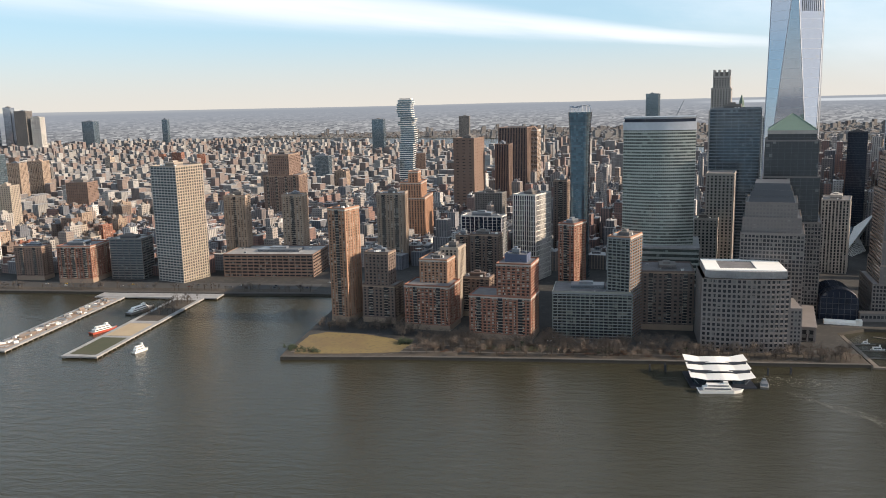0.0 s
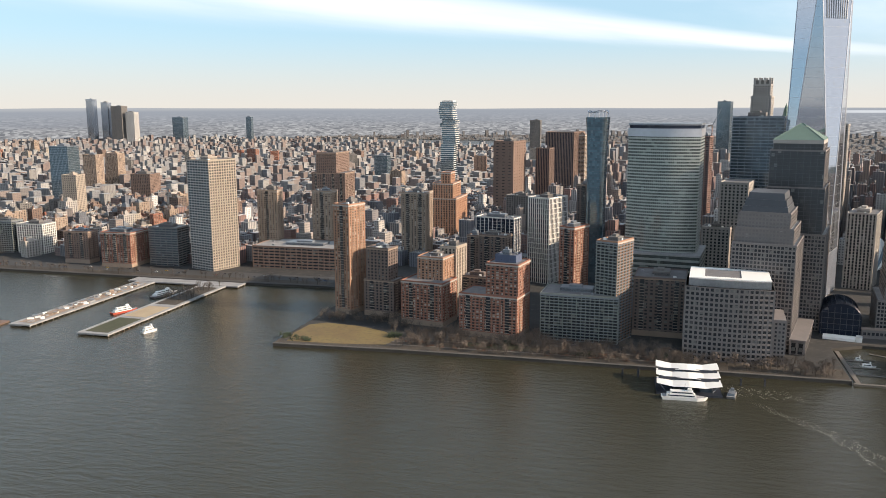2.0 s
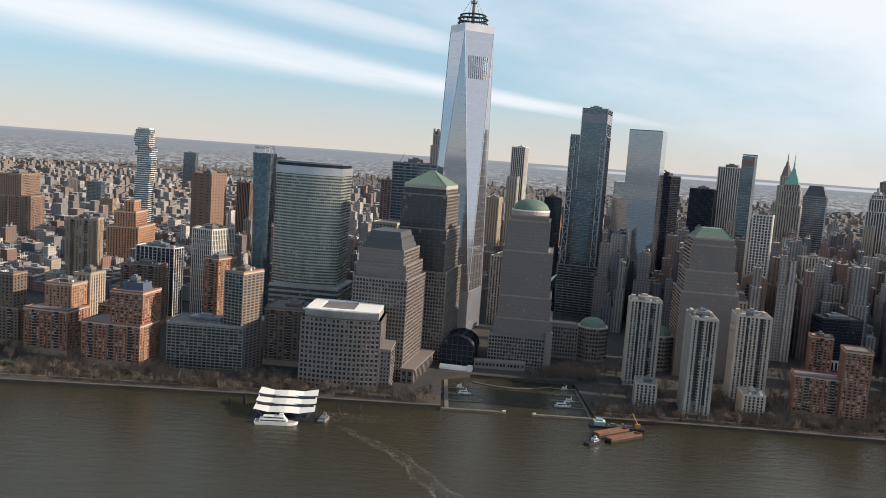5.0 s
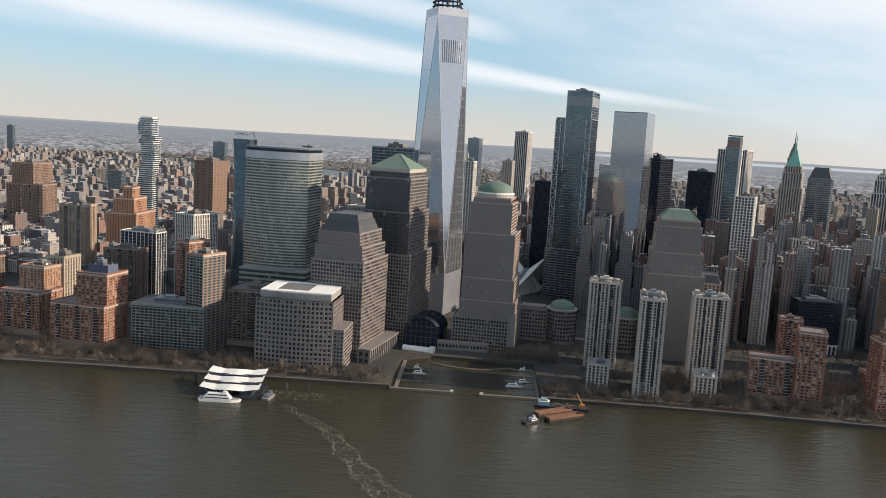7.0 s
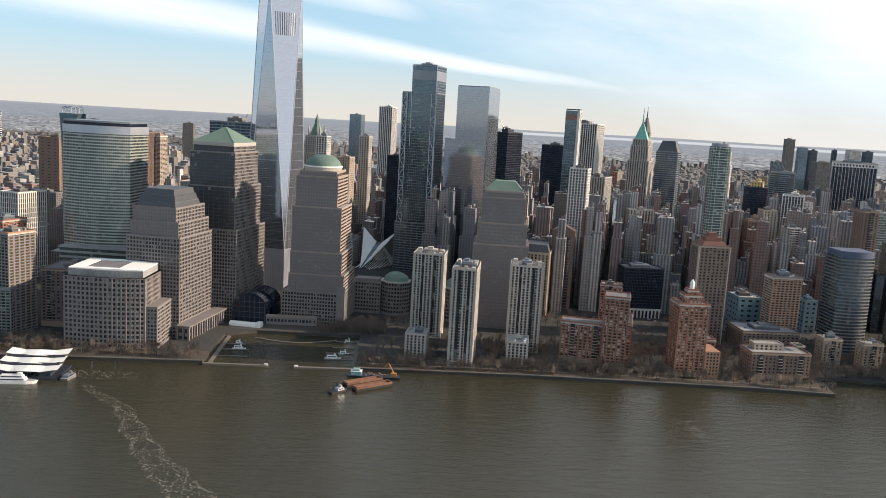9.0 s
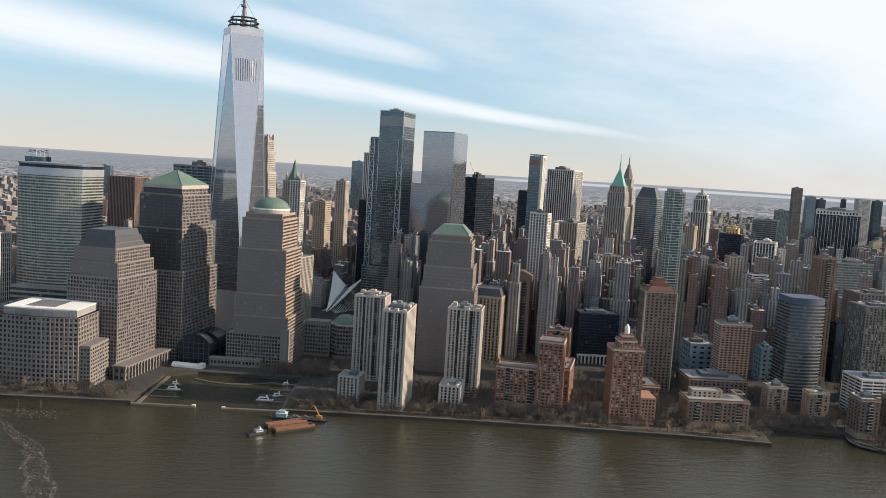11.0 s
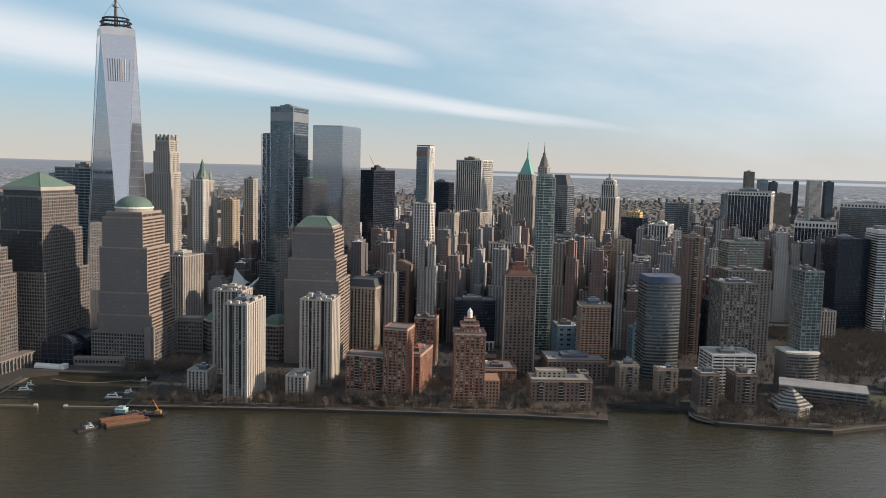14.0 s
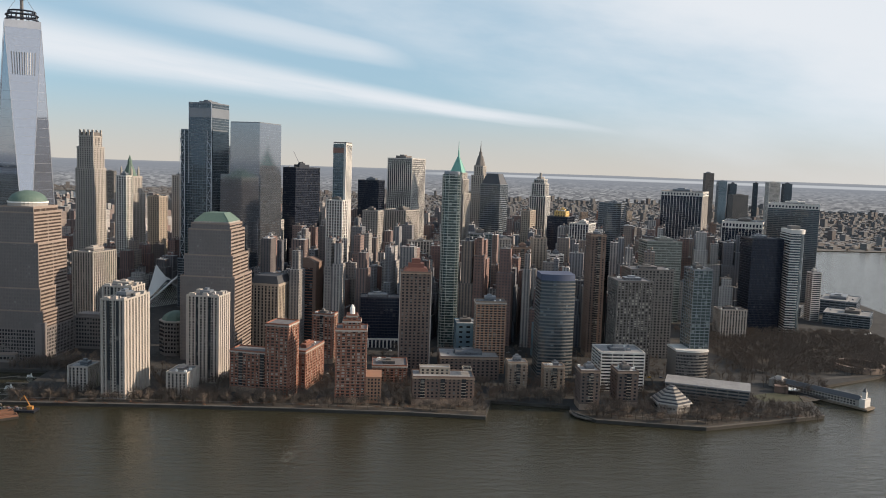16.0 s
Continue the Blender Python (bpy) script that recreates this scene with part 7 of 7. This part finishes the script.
def build_city():
    rng = random.Random(77)
    rot = -16
    s, beyond = Shape(), Shape()
    near = []
    for cu, cv, w, d, x, y in lots(rng, rot, -5200, 2400, -400, 5200, 100, 50, 11, (10, 28)):
        far = math.hypot(x - 200, y + 1180)
        if far > 6300 or abs(math.atan2(x - 200, y + 1180)) > 0.95 or not inside(x, y, SHORE):
            continue
        if y < (-105 if 330 < x < 880 else 30) and x > -640 or x < -600 and y < -40 or (x > 880 and y < 110) or (x > 1140 and y < 640) or (-60 < x < 215 and y < 150):
            continue
        if any((x - a) ** 2 + (y - b) ** 2 < r * r for a, b, r in FOOT):
            continue
        if any(not inside(x + p, y + q, SHORE) for p, q in ((45, 0), (-45, 0), (0, 45), (0, -45))):
            continue
        if far > 2600:
            w, d = w * rng.uniform(0.8, 1.0), d * rng.uniform(0.8, 1.0)
        k = rng.random()
        if x > 120 and y < 1000:
            h = rng.uniform(40, 110) if k < 0.7 else rng.uniform(100, 150)
        elif x > -480:
            h = rng.uniform(20, 55) if k < 0.82 else rng.uniform(55, 100)
        elif y < 1300:
            h = rng.uniform(16, 30) if k < 0.84 else rng.uniform(30, 56)
        else:
            h = rng.uniform(9, 19) if k < 0.88 else rng.uniform(22, 50)
        if y < 520 and -1450 < x < 1050 and len(near) < 230 and rng.random() < 0.75:
            near.append((x, y, w, d, h))
            continue
        if far < 2300 and h > 45:
            stepped_block(s, cu, cv, w, d, h * rng.uniform(0.55, 0.85), h, rng.uniform(0.6, 0.8))
            w, d = w * 0.6, d * 0.6
        else:
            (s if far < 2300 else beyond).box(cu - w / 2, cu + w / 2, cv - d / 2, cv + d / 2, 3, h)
        if far < 2300:
            e, g = rng.uniform(0.15, 0.35) * w, rng.uniform(0.15, 0.35) * d
            s.box(cu - e, cu + e * 0.4, cv - g, cv + g * 0.5, h, h + rng.uniform(2, 5))
            q = rng.uniform(0.2, 0.4) * w
            s.ring(6, 1.6, 1.6, h + 2.5, h + 6, cu + q, cv + rng.uniform(-0.3, 0.3) * d)
    ob = new("city_blocks", mesh_of("city_blocks", s.v, s.f, (city_material("city_wall", TONES, ROOFS),)))
    ob.rotation_euler[2] = radians(rot)
    tagged(ob, "dense brick and stone city blocks with flat roofs", "city blocks", kind="stuff")
    # haze painted into walls and roofs: greyed tones, fainter windows
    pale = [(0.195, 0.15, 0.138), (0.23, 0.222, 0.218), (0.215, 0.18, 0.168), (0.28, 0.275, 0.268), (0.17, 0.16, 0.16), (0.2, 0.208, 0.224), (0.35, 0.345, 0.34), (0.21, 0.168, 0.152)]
    ob = new("uptown_blocks", mesh_of("uptown_blocks", beyond.v, beyond.f, (city_material("hazed_uptown_wall", pale, [(0.286, 0.286, 0.286), (0.386, 0.386, 0.386), (0.202, 0.202, 0.202), (0.420, 0.420, 0.412), (0.286, 0.281, 0.277)], 0.5),)))
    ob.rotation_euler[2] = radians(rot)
    tagged(ob, "dense low city blocks further uptown, haze painted into their colours", "city blocks", kind="stuff")
    for x, y, w, d, h in near:
        tall = h > 60
        st, lab = rng.choice(TALL_STYLES if tall else NEAR_STYLES[:7])
        step = ((round(x), round(y), w * 0.62, d * 0.66, h * 1.22, st),) if tall and rng.random() < 0.6 else ()
        tower("city_building", lab, round(x), round(y), w, d, h, rot, st, step, roof=rng.choice(("roof", "paleroof", "paleroof", "whiteroof", "roof")), units=1)


def build_far_city():
    rng = random.Random(5)
    rot = 24
    s = Shape()
    for cu, cv, w, d, x, y in lots(rng, rot, -4600, 8200, -1800, 7600, 130, 54, 16, (10, 28)):
        far = math.hypot(x - 200, y + 1180)
        ang = math.atan2(x - 200, y + 1180)
        if far > 6700 or ang > 0.75 or ang < -0.95 or not inside(x, y, FAR) or not inside(x, y - 60, FAR) or rng.random() < 0.3:
            continue
        k = rng.random()
        h = rng.uniform(7, 13) if k < 0.88 else (rng.uniform(14, 24) if k < 0.98 else rng.uniform(28, 55))
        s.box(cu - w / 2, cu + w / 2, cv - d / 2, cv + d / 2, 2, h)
    # distant haze put into the colours: narrow blue-grey tones, faint windows
    ob = new("far_city", mesh_of("far_city", s.v, s.f, (city_material("hazed_far_city_wall", [(0.138, 0.13, 0.128), (0.155, 0.153, 0.155), (0.132, 0.115, 0.112), (0.178, 0.175, 0.175), (0.145, 0.145, 0.152), (0.16, 0.148, 0.14), (0.21, 0.21, 0.212)], [(0.17, 0.17, 0.175), (0.22, 0.22, 0.222), (0.145, 0.145, 0.15), (0.31, 0.31, 0.31), (0.19, 0.188, 0.19)], 0.35),)))
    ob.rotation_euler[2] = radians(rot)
    tagged(ob, "low houses and sheds across the far river, haze painted into their colours", "far city", kind="stuff")
    trees = Shape()
    for _ in range(5200):
        x, y = rng.uniform(-4200, 3600), rng.uniform(1500, 5200)
        if not inside(x, y, FAR):
            continue
        r = rng.uniform(5, 12)
        trees.ring(5, r, r * 0.3, 2, 2 + rng.uniform(6, 11), x, y, rng.random())
    tagged(new("far_trees", mesh_of("far_trees", trees.v, trees.f, (dull("far_tree_crowns", (0.12, 0.1, 0.085), vary=0.4),))), "brown bare trees between the far houses", "trees", kind="stuff")
    # towers that stand out across the river and uptown
    far = (("pale", -4433, 4300, 60, 290), ("pale", -4305, 4300, 58, 266), ("grey", -4195, 4300, 90, 239), ("white_grid", -4086, 4300, 70, 195), ("blue", -3197, 3600, 75, 169), ("blue", -2654, 3500, 34, 172), ("blue", -1180, 2700, 55, 165), ("grey", -786, 2800, 48, 169))
    far += (("grey", 2045, 2700, 40, 252), ("blue", 2112, 2700, 40, 216), ("deep", 2164, 2700, 34, 205), ("deep", 2325, 2800, 20, 211), ("white_grid", 2365, 2700, 54, 218), ("deep", 2436, 2700, 38, 213), ("grey", 2110, 2500, 70, 157), ("teal", 1690, 2050, 44, 160), ("blue", -1558, 520, 50, 150), ("beige", -1368, 310, 34, 103), ("tan", -1712, 820, 40, 111), ("tan", -1716, 920, 40, 109), ("blue", -1000, 1200, 40, 95), ("brown", -1342, 520, 50, 89))
    for st, x, y, w, h in far:
        if y > 4000:
            x, y, w, h = 80 + (x - 80) * 0.85, -1180 + (y + 1180) * 0.85, w * 0.85, 249 + (h - 249) * 0.85
        tower("far_tower", "far pale tower rising over low houses", x, y, w, w * 0.8, h, 0, st, units=1)
    for i in range(70):
        x = rng.uniform(-4600, 600) if i < 50 else rng.uniform(900, 2600)
        y = rng.uniform(900, 2400) if i < 50 else rng.uniform(2000, 3200)
        if inside(x, y, SHORE) or inside(x, y, FAR):
            tower("housing_block", "brown brick housing tower in the distance", x, y, rng.uniform(22, 45), rng.uniform(18, 26), rng.uniform(40, 75), rng.uniform(-30, 30), rng.choice(("brown", "tan", "brick", "beige", "grey")), units=1)


build_far_city()
build_city()
